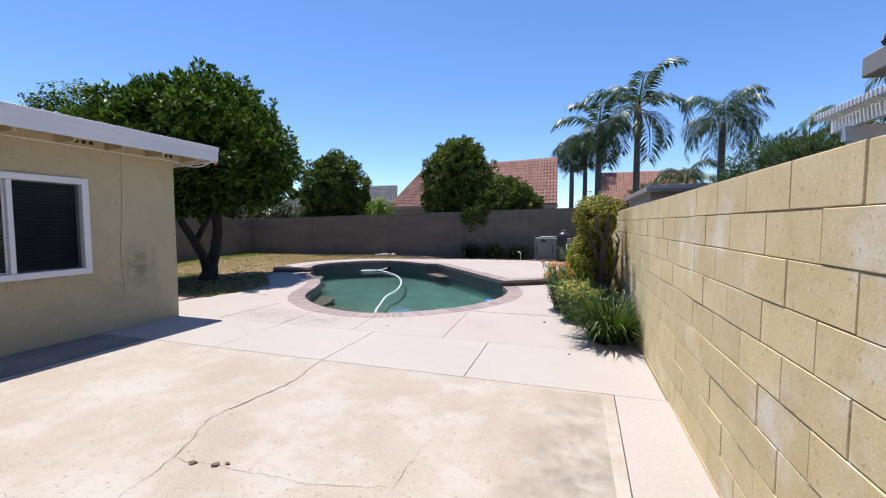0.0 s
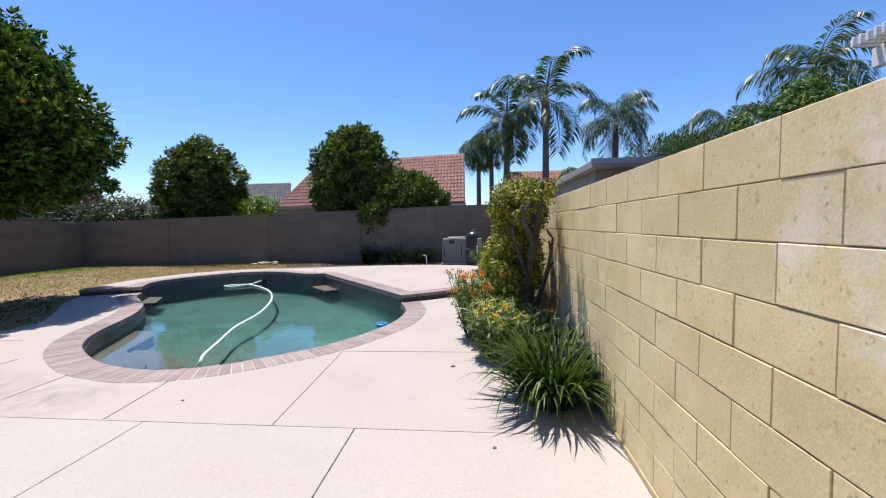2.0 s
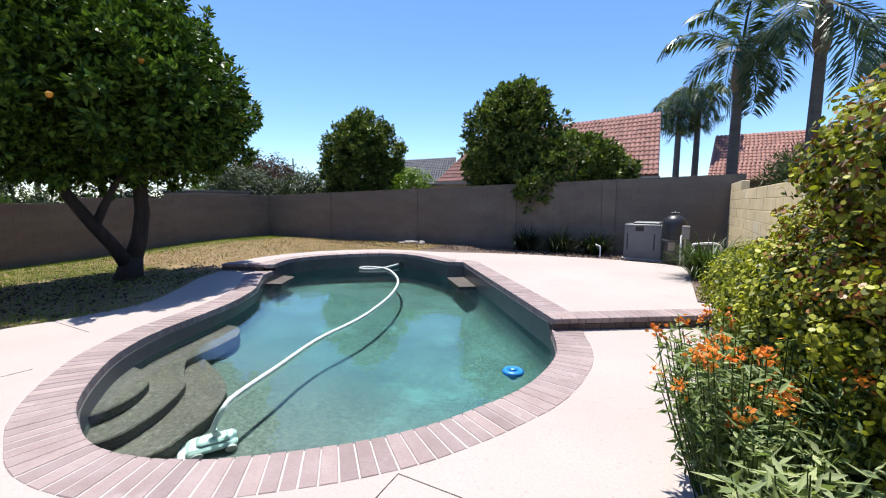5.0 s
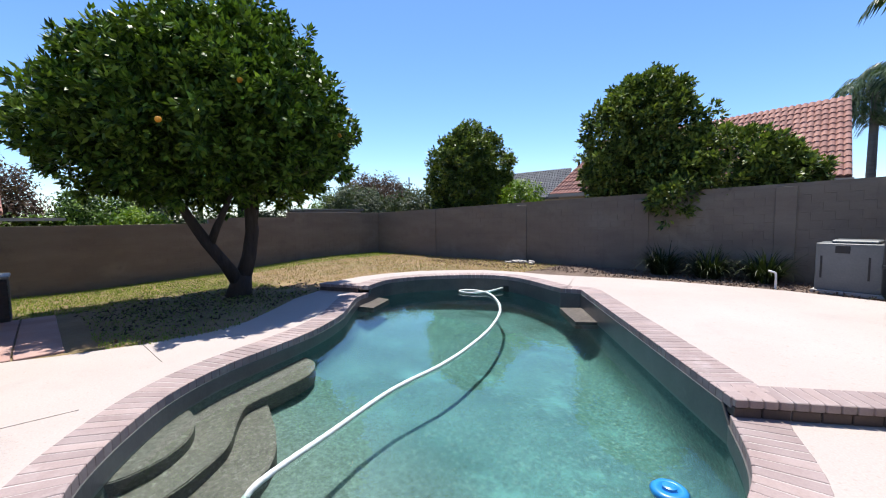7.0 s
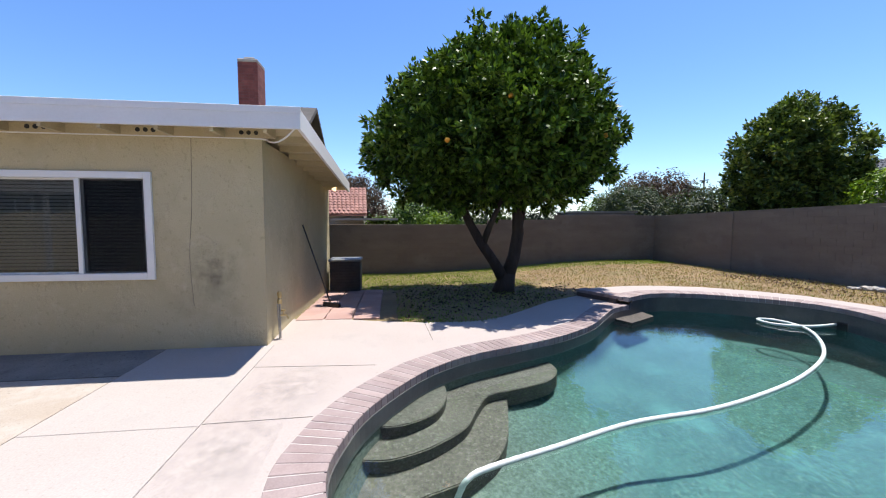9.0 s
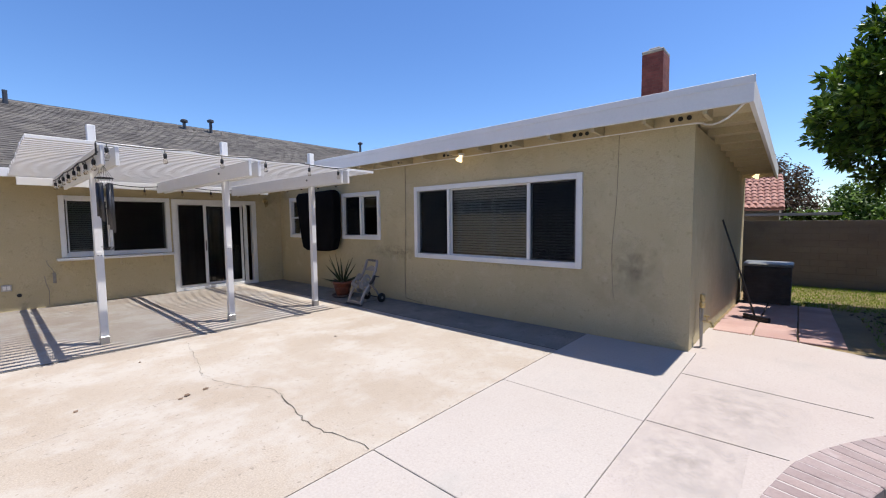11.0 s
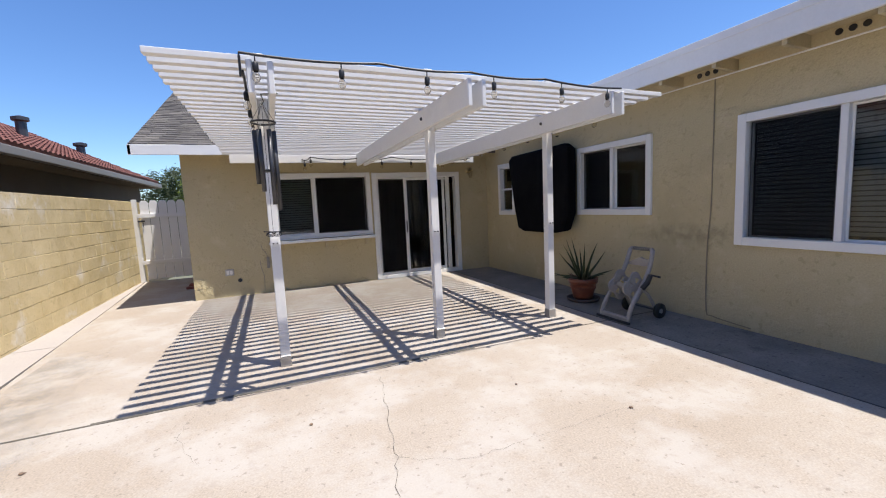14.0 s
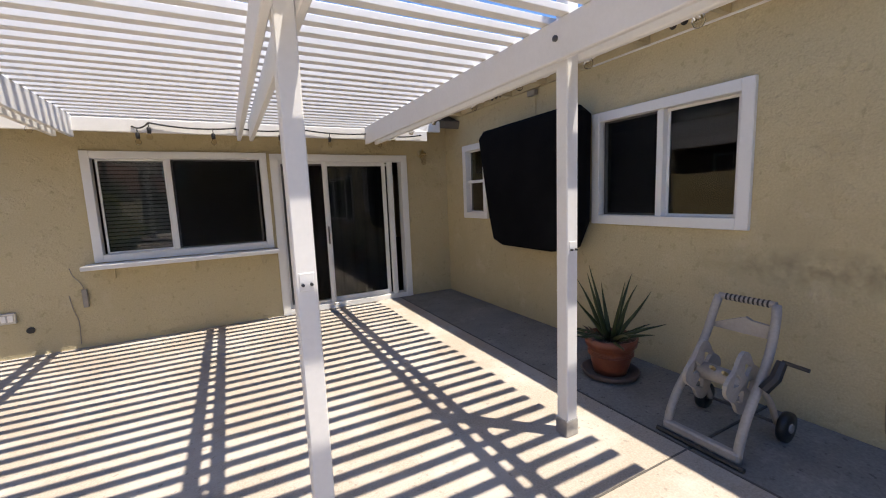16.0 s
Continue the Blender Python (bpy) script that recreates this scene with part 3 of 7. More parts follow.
def coping_row(inner, outer, z):
    bed = bmesh.new()
    for a, b, c, d in zip(inner, inner[1:], outer, outer[1:]):
        q = [bed.verts.new((p.x, p.y, z + 0.0005)) for p in (a, b, d, c)] + [bed.verts.new((p.x, p.y, z - 0.09)) for p in (a, b, d, c)]
        for f in ((0, 1, 2, 3), (7, 6, 5, 4), (0, 4, 5, 1), (2, 6, 7, 3), (1, 5, 6, 2), (3, 7, 4, 0)):
            bed.faces.new([q[i] for i in f])
    bmesh.ops.remove_doubles(bed, verts=bed.verts, dist=0.0005)
    bmesh.ops.recalc_face_normals(bed, faces=bed.faces)
    part("mortar_bed", bed, M["copemortar"], coping)
    for i in range(len(inner) - 1):
        a, b, c, d = inner[i], inner[i + 1], outer[i], outer[i + 1]
        mid = (a + b + c + d) / 4
        w_in, w_out = (b - a), (d - c)
        bm = bmesh.new()
        over = (a - c).normalized() * 0.018
        lift = random.uniform(-0.002, 0.003)
        qs = [a + w_in * 0.042 + over, b - w_in * 0.042 + over, d - w_out * 0.042, c + w_out * 0.042]
        top = [bm.verts.new((p.x - mid.x, p.y - mid.y, z + 0.004 + lift)) for p in qs]
        low = [bm.verts.new((p.x - mid.x, p.y - mid.y, z - 0.085)) for p in qs]
        for f in (top, low[::-1], *([low[k], low[(k + 1) % 4], top[(k + 1) % 4], top[k]] for k in range(4))):
            bm.faces.new(f)
        bmesh.ops.recalc_face_normals(bm, faces=bm.faces)
        bmesh.ops.bevel(bm, geom=[e for e in bm.edges if all(v.co.z > z - 0.02 for v in e.verts)], offset=0.005, segments=1, affect="EDGES")
        ob = part("coping_brick", bm, M["coping"], coping)
        ob.location = (mid.x, mid.y, 0)


coping_row(low_edge, low_out, 0.0)
coping_row(high_edge, high_out, RAISE)
# brick facing of the steps up to the raised deck
for name, a, b in (("step_riser_east", (-0.80, 10.28), (1.8, 12.08)), ("step_riser_west", (-8.74, 10.96), (-7.62, 11.46))):
    a, b = Vector(a), Vector(b)
    d = (b - a).normalized()
    ang = math.degrees(math.atan2(d.y, d.x))
    st = tagged(new(name), "dark brick riser under pinkish brick nosing", "step", kind="structure")
    L = (b - a).length
    for i in range(int(L / 0.205)):
        x = i * 0.205
        ob = part("brick", boxes((x + 0.004, x + 0.2, -0.02, 0.09, 0.0, 0.085), bevel=0.006), M["darkbrick"], st)
        ob.matrix_basis = pose(a.x, a.y, 0, 0, 0, ang)
    for i in range(int(L / 0.105)):
        x = i * 0.105
        ob = part("nosing_brick", boxes((x + 0.004, x + 0.1, -0.035, 0.29, 0.09, RAISE + 0.006), bevel=0.006), M["coping"], st)
        ob.matrix_basis = pose(a.x, a.y, 0, 0, 0, ang)

# shell: tiled band under the coping, plastered bowl below
ring = low_edge + high_edge[1:-1]


def pool_floor(x, y):
    u = min(1.0, max(0.0, (y - 8.0) / 6.0))
    return -0.97 - 0.95 * u


bm = bmesh.new()
tops = [bm.verts.new((p.x, p.y, (-0.085 if i < len(low_edge) else RAISE - 0.085))) for i, p in enumerate(ring)]
mids = [bm.verts.new((p.x, p.y, WATER - 0.06)) for p in ring]
for i in range(len(ring)):
    j = (i + 1) % len(ring)
    bm.faces.new((tops[i], tops[j], mids[j], mids[i]))
thicken(bm, geom=bm.faces[:], thickness=0.03)
setting("pool_tile_band", bm, M["pooltile"], "weathered grey tile band along the waterline", "pool")
bm = bmesh.new()
cen = Vector((-3.9, 10.4))
rows_ = []
for k, (s, zf) in enumerate(((1.0, 0.0), (0.985, 0.55), (0.95, 0.85), (0.88, 0.97), (0.75, 1.0), (0.5, 1.0), (0.25, 1.0))):
    row = []
    for p in ring[::2]:
        q = cen + (p - cen) * s
        row.append(bm.verts.new((q.x, q.y, (WATER - 0.03) * (1 - zf) + pool_floor(q.x, q.y) * zf)))
    rows_.append(row)
for a, b in zip(rows_, rows_[1:]):
    for i in range(len(a)):
        j = (i + 1) % len(a)
        bm.faces.new((a[i], a[j], b[j], b[i]))
bm.faces.new(rows_[-1])
bmesh.ops.recalc_face_normals(bm, faces=bm.faces)
setting("pool_shell", bm, M["plaster"], "speckled grey plaster pool bowl, water's depth tint and glints in its colour", "pool", smooth=True)
water_poly = [v2(p) for p in ring]
bm = bmesh.new()
bm.faces.new([bm.verts.new((x, y, WATER)) for x, y in water_poly])
bm.normal_update()
bmesh.ops.triangulate(bm, faces=bm.faces[:], ngon_method="EAR_CLIP")
bm.normal_update()
for f in bm.faces:
    if f.normal.z < 0:
        f.normal_flip()
water = setting("water", bm, M["water"], "clear teal pool water with light ripples", "water")
water.visible_shadow = False

# curved entry steps in the shallow corner, the second running on as a bench along the west side
def pool_step(name, edge, outside, z, label):
    line = [v2(q) for q in smooth_line(edge, 0.07)]
    bm = prism(line + outside, z - 0.42, z)
    bmesh.ops.bevel(bm, geom=[e for e in bm.edges if all(v.co.z > z - 0.01 for v in e.verts) and len(e.link_faces) == 2 and abs(e.calc_face_angle(0)) > 0.5], offset=0.014, segments=2, affect="EDGES")
    return setting(name, bm, M["poolstep"], label, "pool step")


pool_step("pool_step_1", [(-4.01, 6.46), (-3.90, 6.72), (-3.93, 6.92), (-4.02, 7.10), (-4.18, 7.26), (-4.42, 7.36), (-4.70, 7.40), (-4.99, 7.36)], [(-5.35, 7.2), (-4.85, 6.5), (-4.3, 6.2)], -0.30,
          "rounded speckled plaster step under the water")
pool_step("pool_step_2", [(-3.63, 6.28), (-3.55, 6.66), (-3.58, 6.88), (-3.72, 7.18), (-3.98, 7.50), (-4.33, 7.69), (-4.61, 7.86), (-4.69, 7.99), (-4.73, 8.16), (-4.81, 8.43), (-4.92, 8.71), (-5.09, 8.90), (-5.33, 9.01), (-5.67, 8.99)],
          [(-5.95, 8.5), (-5.4, 7.4), (-4.7, 6.4), (-4.0, 6.1)], -0.515, "rounded plaster step running on as a bench under the water")
pool_step("pool_step_3", [(-3.24, 6.20), (-3.19, 6.85), (-3.27, 7.15), (-3.41, 7.47), (-3.68, 7.77), (-4.02, 7.94), (-4.37, 8.05), (-4.85, 8.17)], [(-5.4, 8.0), (-4.9, 7.1), (-4.2, 6.4), (-3.6, 6.1)], -0.725,
          "rounded speckled plaster step under the water")
setting("pool_ledge_1", prism([(-4.2, 13.72), (-3.86, 14.02), (-3.14, 13.15), (-3.45, 12.9)], -0.55, -0.20), M["poolstep"], "pale corner ledge at the waterline", "pool step")
setting("pool_ledge_2", prism([(-7.38, 11.05), (-7.0, 11.2), (-7.45, 11.95), (-7.85, 11.95)], -0.55, -0.20), M["poolstep"], "pale corner ledge at the waterline", "pool step")

# lawn and planting bed
bm = bmesh.new()
gx = [-16.6 + 0.35 * i for i in range(54)]
gy = [5.0 + 0.35 * j for j in range(39)]
grid = {}


def in_lawn(x, y):
    if y > 16.2 and x > -6.0:
        return x < 1.95
    edge = [(-7.0, 5.0), (-7.0, 6.3), (-6.6, 7.5), (-6.6, 8.3), (-7.0, 8.9), (-7.7, 9.6), (-8.4, 10.4), (-8.7, 11.2), (-8.8, 13.0), (-8.4, 14.2), (-7.6, 15.0), (-6.4, 15.4), (-5.0, 15.6), (-3.0, 16.3)]
    if y > 15.0:
        return x < -2.6 if y > 15.8 else x < -6.2
    for (xa, ya), (xb, yb) in zip(edge, edge[1:]):
        if ya <= y <= yb:
            return x < xa + (xb - xa) * (y - ya) / max(1e-6, yb - ya) + 0.55
    return False


for x in gx:
    for y in gy:
        grid[x, y] = bm.verts.new((x, y, lawn_height(x, y) + 0.03 * (noise.noise((x * 0.8, y * 0.8, 0)) - 0.2)))
for a, b in zip(gx, gx[1:]):
    for c, d in zip(gy, gy[1:]):
        if in_lawn((a + b) / 2, (c + d) / 2):
            bm.faces.new((grid[a, c], grid[b, c], grid[b, d], grid[a, d]))
bmesh.ops.delete(bm, geom=[v for v in bm.verts if not v.link_faces], context="VERTS")
for f in bm.faces:
    f.smooth = True
setting("lawn", bm, M["drygrass"], "patchy dry lawn, straw-coloured with green areas", "lawn")
setting("soil_bed", boxes((-6.5, 2.0, 15.3, 18.2, -0.2, 0.10), (1.2, 1.82, 5.9, 12.0, -0.2, 0.012), (0.85, 1.82, 12.2, 16.0, -0.2, 0.17)), M["mulch"], "brown mulch bed along the walls", "ground")
paving = tagged(new("paver_path"), "pink concrete pavers beside the house end", "paving", kind="structure")
for i in range(8):
    for j in range(3):
        x, y = -7.35 - i * 0.47, 5.42 + j * 0.47
        z = lawn_height(x, y) + 0.03
        ob = part("paver", boxes((-0.225, 0.225, -0.225, 0.225, -0.05, 0.0), bevel=0.008), M["paver"], paving)
        ob.matrix_basis = pose(x, y, z, 0, random.uniform(1.0, 2.0), random.uniform(-1.5, 1.5))


def crack(label, pts, width):
    """A jagged dark crack laid a hair above the slab."""
    rnd = random.Random(len(pts) * 7)
    line = []
    for a, b in zip(pts, pts[1:]):
        a, b = Vector(a), Vector(b)
        k = max(2, int((b - a).length / 0.06))
        for i in range(k):
            line.append(a.lerp(b, i / k) + Vector((rnd.uniform(-0.018, 0.018), rnd.uniform(-0.018, 0.018))))
    line.append(Vector(pts[-1]))
    bm = bmesh.new()
    prev = None
    for i, p in enumerate(line):
        w = (line[min(i + 1, len(line) - 1)] - line[max(i - 1, 0)]).normalized()
        h = width * rnd.uniform(0.35, 1.3) * 0.5
        l_, r_ = bm.verts.new((p.x - w.y * h, p.y + w.x * h, 0.004)), bm.verts.new((p.x + w.y * h, p.y - w.x * h, 0.004))
        if prev:
            bm.faces.new((prev[0], prev[1], r_, l_))
        prev = (l_, r_)
    return setting("crack", bm, M["crack"], label, "crack")


crack("wide jagged crack in the old patio concrete", [(-1.92, 3.87), (-1.93, 3.7), (-1.84, 3.4), (-1.84, 3.1), (-1.9, 2.78), (-1.95, 2.5)], 0.0095)
crack("narrowing jagged crack in the old patio concrete", [(-1.95, 2.5), (-1.95, 2.28), (-1.82, 2.06), (-1.72, 1.8)], 0.0042)
crack("thin crack in the old patio concrete", [(-1.72, 1.8), (-1.53, 1.8), (-1.34, 1.83), (-0.93, 1.83), (-0.57, 1.86), (-0.12, 1.97), (-0.1, 2.5)], 0.0018)
crack("thin crack in the old patio concrete", [(-1.72, 1.8), (-1.63, 1.37), (-1.735, 1.0), (-1.79, 0.67), (-1.86, 0.2), (-1.94, -0.2)], 0.0026)
crack("hairline crack in the old patio concrete", [(-1.735, 1.0), (-2.1, 1.2), (-2.42, 1.2), (-2.7, 1.18), (-3.0, 1.2), (-3.45, 1.18)], 0.0013)
crack("hairline crack in the old patio concrete", [(-0.62, 0.5), (-0.45, 0.13), (-0.5, -0.25)], 0.0012)
for i, (x, y, r) in enumerate(((-1.36, 1.82, 0.03), (-1.30, 1.86, 0.02), (-1.53, 1.79, 0.032), (-0.62, 1.45, 0.02), (-3.4, 1.2, 0.018), (0.35, 0.1, 0.018), (0.9, 5.0, 0.014), (-2.9, 0.5, 0.014), (-1.3, 0.35, 0.015), (0.5, 6.6, 0.03), (-1.9, 5.6, 0.015))):
    bm = bmesh.new()
    bmesh.ops.create_icosphere(bm, subdivisions=1, radius=r, matrix=Matrix.Translation((x, y, 0.006)) @ Matrix.Diagonal((1, 0.7, 0.4, 1)))
    for v in bm.verts:
        v.co += Vector((random.uniform(-1, 1), random.uniform(-1, 1), random.uniform(0, 0.6))) * r * 0.3
    tagged(link("dry_leaf", bm, M["chip"]), "small curled dry leaf on the concrete", "leaf", "dry leaves")


# ---- garden walls (cores; their blocks come last in the file) ----
WX = 1.79       # face of the east block wall
FY = 18.25      # face of the far wall
LX = -16.44     # face of the west wall


def far_top(x):
    return 1.92 + (x - LX) * 0.0125 if x < -4 else 2.075 + (x + 4) * 0.05


wall_east = setting("wall_east", boxes((WX + 0.008, WX + 0.15, -8.9, 18.6, -0.3, 1.9)), M["mortar"], "tan painted concrete block wall", "wall")
bm = prism([(LX - 0.2, FY + 0.008), (2.1, FY + 0.008), (2.1, FY + 0.16), (LX - 0.2, FY + 0.16)], -0.4, 1.8)
for v in bm.verts:
    if v.co.z > 1:
        v.co.z = far_top(v.co.x) - 0.006
wall_far = setting("wall_far", bm, M["greymortar"], "weathered grey-brown block wall at the back of the yard", "wall")
wall_west = setting("wall_west", boxes((LX - 0.16, LX - 0.008, 13.72, FY + 0.1, -0.7, 1.93), (LX - 0.16, LX - 0.008, 10.8, 13.72, -0.7, 1.70), (LX - 0.16, LX - 0.008, -12, 10.8, -0.8, 1.53)),
                    M["greymortar"], "stepped grey-brown block wall beside the lawn", "wall")
for x in (-12.4, -7.95, -4.05, -1.0):
    part("pilaster", boxes((x - 0.36, x + 0.02, FY - 0.035, FY + 0.03, -0.1, far_top(x) + 0.004), bevel=0.008), M["greyblock"], wall_far)
part("corner_step", boxes((WX, WX + 0.15, 16.5, 18.3, 1.905, 2.12), bevel=0.01), M["blockfar"], wall_east)

# ---- the house ----
HX, HY = -5.785, -5.03
big_w = (0.43, 3.79, 0.92, 2.285)
mid_w = (-2.0, -0.62, 1.235, 2.285)
tiny_w = (-4.46, -3.84, 1.225, 2.29)
kit_w = (-3.07, -1.17, 0.965, 2.22)
slider = (-5.07, -3.11, 0.06, 2.21)
TH = 0.16
inset = 0.07
hole = lambda w: (w[0] + inset, w[1] - inset, w[2] + inset, w[3] - inset)
setting("wall_wing_east", wall_with_holes(HY, 5.13, -0.1, 2.86, [hole(big_w), hole(mid_w), hole(tiny_w)], lambda a, z, d: (HX - d, a, z), TH), M["stucco"], "olive-tan stucco house wall with hairline cracks", "wall")
setting("wall_wing_end", boxes((-11.6, HX - TH, 5.13 - TH, 5.13, -0.3, 2.72)), M["stucco"], "olive-tan stucco end wall of the house", "wall")
setting("wall_kitchen", wall_with_holes(HX - 0.05, 0.2, -0.1, 2.66, [hole(kit_w), (slider[0] + inset, slider[1] - inset, -0.1, slider[3] - inset)], lambda a, z, d: (a, HY - d, z), TH), M["stucco"], "shaded olive-tan stucco house wall", "wall")
bm = bmesh.new()
for x in (0.2, 0.2 - TH):
    f = bm.faces.new([bm.verts.new((x, y, z)) for y, z in ((HY - 0.002, -0.1), (HY - 0.002, 2.62), (-9.7, 4.72), (-14.4, 2.62), (-14.4, -0.1))])
bm.verts.ensure_lookup_table()
for i in range(5):
    j = (i + 1) % 5
    bm.faces.new((bm.verts[i], bm.verts[j], bm.verts[5 + j], bm.verts[5 + i]))
bmesh.ops.recalc_face_normals(bm, faces=bm.faces)
setting("wall_gable", bm, M["stucco"], "olive-tan stucco gable wall", "wall")
setting("wall_house_back", boxes((-15.2, 0.2, -14.4, -14.25, -0.3, 2.66), (-15.2, -15.05, -14.3, 4.0, -0.3, 2.7), (-11.6, -11.45, 3.9, 5.0, -0.3, 2.6), (-15.1, -11.5, 3.9, 4.0, -0.3, 2.6)), M["stucco"], "olive-tan stucco house walls away from the yard", "wall")
setting("floor_house", boxes((-15.1, 0.05, -14.3, HY - 0.16, -0.15, 0.03), (-11.5, HX - 0.16, HY - 0.16, 4.97, -0.15, 0.03)), M["interior"], "house floor, unlit dark in its colour", "floor")
setting("ceiling_house", boxes((-15.1, 0.05, -14.3, HY - 0.16, 2.5, 2.55), (-11.5, HX - 0.16, HY - 0.16, 4.97, 2.5, 2.55)), M["interior"], "house ceiling, unlit dark in its colour", "ceiling")
setting("partition", boxes((-8.6, -8.5, -4.9, 4.9, 0.03, 2.5), (-5.9, 0.0, -8.1, -8.0, 0.03, 2.5)), M["interior"], "inner walls of the house, unlit dark in their colour", "wall")

# wing roof: low slope, white fascia boards
bm = bmesh.new()
prof = [(-5.40, 3.00), (-11.5, 2.68), (-11.5, 2.56), (-5.40, 2.88)]
for y in (5.66, -8.0):
    bm.faces.new([bm.verts.new((x, y, z - 0.01)) for x, z in prof])
bm.verts.ensure_lookup_table()
for i in range(4):
    j = (i + 1) % 4
    bm.faces.new((bm.verts[i], bm.verts[j], bm.verts[4 + j], bm.verts[4 + i]))
bmesh.ops.recalc_face_normals(bm, faces=bm.faces)
setting("roof_wing", bm, M["eave"], "low sloped wing roof with olive boarded soffit", "roof")
setting("fascia_east", boxes((-5.40, -5.365, -4.6, 5.70, 2.785, 3.04), (-5.365, -5.355, -4.6, 5.71, 2.97, 3.05), bevel=0.004), M["white"], "white painted fascia board with drip edge", "fascia")
bm = bmesh.new()
for y in (5.66, 5.70):
    bm.faces.new([bm.verts.new(c) for c in ((-5.40, y, 2.785), (-5.40, y, 3.03), (-11.5, y, 2.70), (-11.5, y, 2.455))])
bm.verts.ensure_lookup_table()
for i in range(4):
    j = (i + 1) % 4
    bm.faces.new((bm.verts[i], bm.verts[j], bm.verts[4 + j], bm.verts[4 + i]))
bmesh.ops.recalc_face_normals(bm, faces=bm.faces)
setting("fascia_rake", bm, M["white"], "white painted rake board", "fascia")
rafters = tagged(new("eave_rafters"), "olive painted rafter tails under the eave", "rafters", kind="structure")
for i in range(17):
    y = 5.28 - i * 0.61
    part("rafter_tail", boxes((HX, -5.40, y - 0.022, y + 0.022, 2.74, 2.87), bevel=0.003), M["eave"], rafters)
    if i < 16:
        blk = part("vent_block", boxes((HX - 0.01, HX + 0.03, y - 0.586, y - 0.024, 2.74, 2.87)), M["eave"], rafters)
        if i % 2 == 0:
            for k in range(3):
                bm = bmesh.new()
                lathe(bm, [(0.028, 0), (0.028, 0.006)], 12, m=pose(HX + 0.031, y - 0.30 + (k - 1) * 0.09, 2.805, 0, 90, 0))
                part("vent_hole", bm, M["black"], blk)
for i in range(10):
    x = -6.1 - i * 0.56
    part("rafter_tail", boxes((x - 0.022, x + 0.022, 5.13, 5.66, 2.46 + 0.0525 * (x + 11.5), 2.56 + 0.0525 * (x + 11.5)), bevel=0.003), M["eave"], rafters)

# main gable roof with shingle courses
def roof_plane(name, x0, x1, y0, z0, y1, z1, material, label, course=0.145, tab=0.22, thick=0.10):
    """A slope from eave (y0, z0) to ridge (y1, z1): a deck and overlapping shingle courses."""
    bm = bmesh.new()
    run = math.hypot(y1 - y0, z1 - z0)
    ang = math.atan2(z1 - z0, y1 - y0)
    base = Matrix.Translation((0, y0, z0)) @ Matrix.Rotation(ang, 4, "X")
    up = 1 if y1 > y0 else -1
    box(bm, x0, x1, 0, run, min(0.0, -thick * up), max(0.0, -thick * up), m=base)
    verts, faces = [], []
    rnd = random.Random(5)
    for c in range(int(run / course)):
        s = c * course
        x = x0 - rnd.uniform(0, tab)
        while x < x1:
            a, b = max(x, x0), min(x + tab - 0.012, x1)
            if b - a > 0.02:
                k = len(verts)
                d = rnd.uniform(-0.012, 0.004)
                h = 0.011 + rnd.uniform(0, 0.006)
                for px, ps, pz in ((a, s + d, h), (b, s + d, h), (b, s + course * 1.25, 0.003), (a, s + course * 1.25, 0.003), (a, s + d, 0.0), (b, s + d, 0.0)):
                    verts.append(base @ Vector((px, ps, pz * up)))
                faces += [(k, k + 1, k + 2, k + 3), (k + 4, k + 5, k + 1, k)]
            x += tab
    me = bpy.data.meshes.new(name)
    bm.to_mesh(me)
    bm.free()
    ob = new(name, me)
    me.materials.append(material)
    m2 = bpy.data.meshes.new("shingles")
    m2.from_pydata(verts, [], faces)
    m2.materials.append(material)
    s = new("shingles", m2)
    s.parent = ob
    tagged(s, kind="stuff")
    return tagged(ob, label, "roof", kind="structure")


roof_plane("roof_main_north", -15.4, 0.79, -4.56, 2.66, -9.7, 4.95, M["shingle"], "grey-brown asphalt shingle roof")
roof_plane("roof_main_south", -15.4, 0.79, -14.9, 2.66, -9.7, 4.95, M["shingle"], "grey-brown asphalt shingle roof")
setting("fascia_kitchen", boxes((-5.44, 0.80, -4.585, -4.55, 2.50, 2.66), bevel=0.004), M["white"], "white painted fascia board over the kitchen wall", "fascia")
setting("soffit_kitchen", boxes((-5.44, 0.76, HY, -4.585, 2.56, 2.60)), M["eave"], "olive painted soffit", "soffit")
bm = bmesh.new()
for x in (0.76, 0.80):
    bm.faces.new([bm.verts.new((x, y, z)) for y, z in ((-4.55, 2.50), (-4.55, 2.65), (-9.7, 4.94), (-14.9, 2.65), (-14.9, 2.50), (-9.7, 4.76))])
bm.verts.ensure_lookup_table()
for i in range(6):
    j = (i + 1) % 6
    bm.faces.new((bm.verts[i], bm.verts[j], bm.verts[6 + j], bm.verts[6 + i]))
bmesh.ops.recalc_face_normals(bm, faces=bm.faces)
setting("fascia_gable", bm, M["white"], "white painted gable rake board", "fascia")


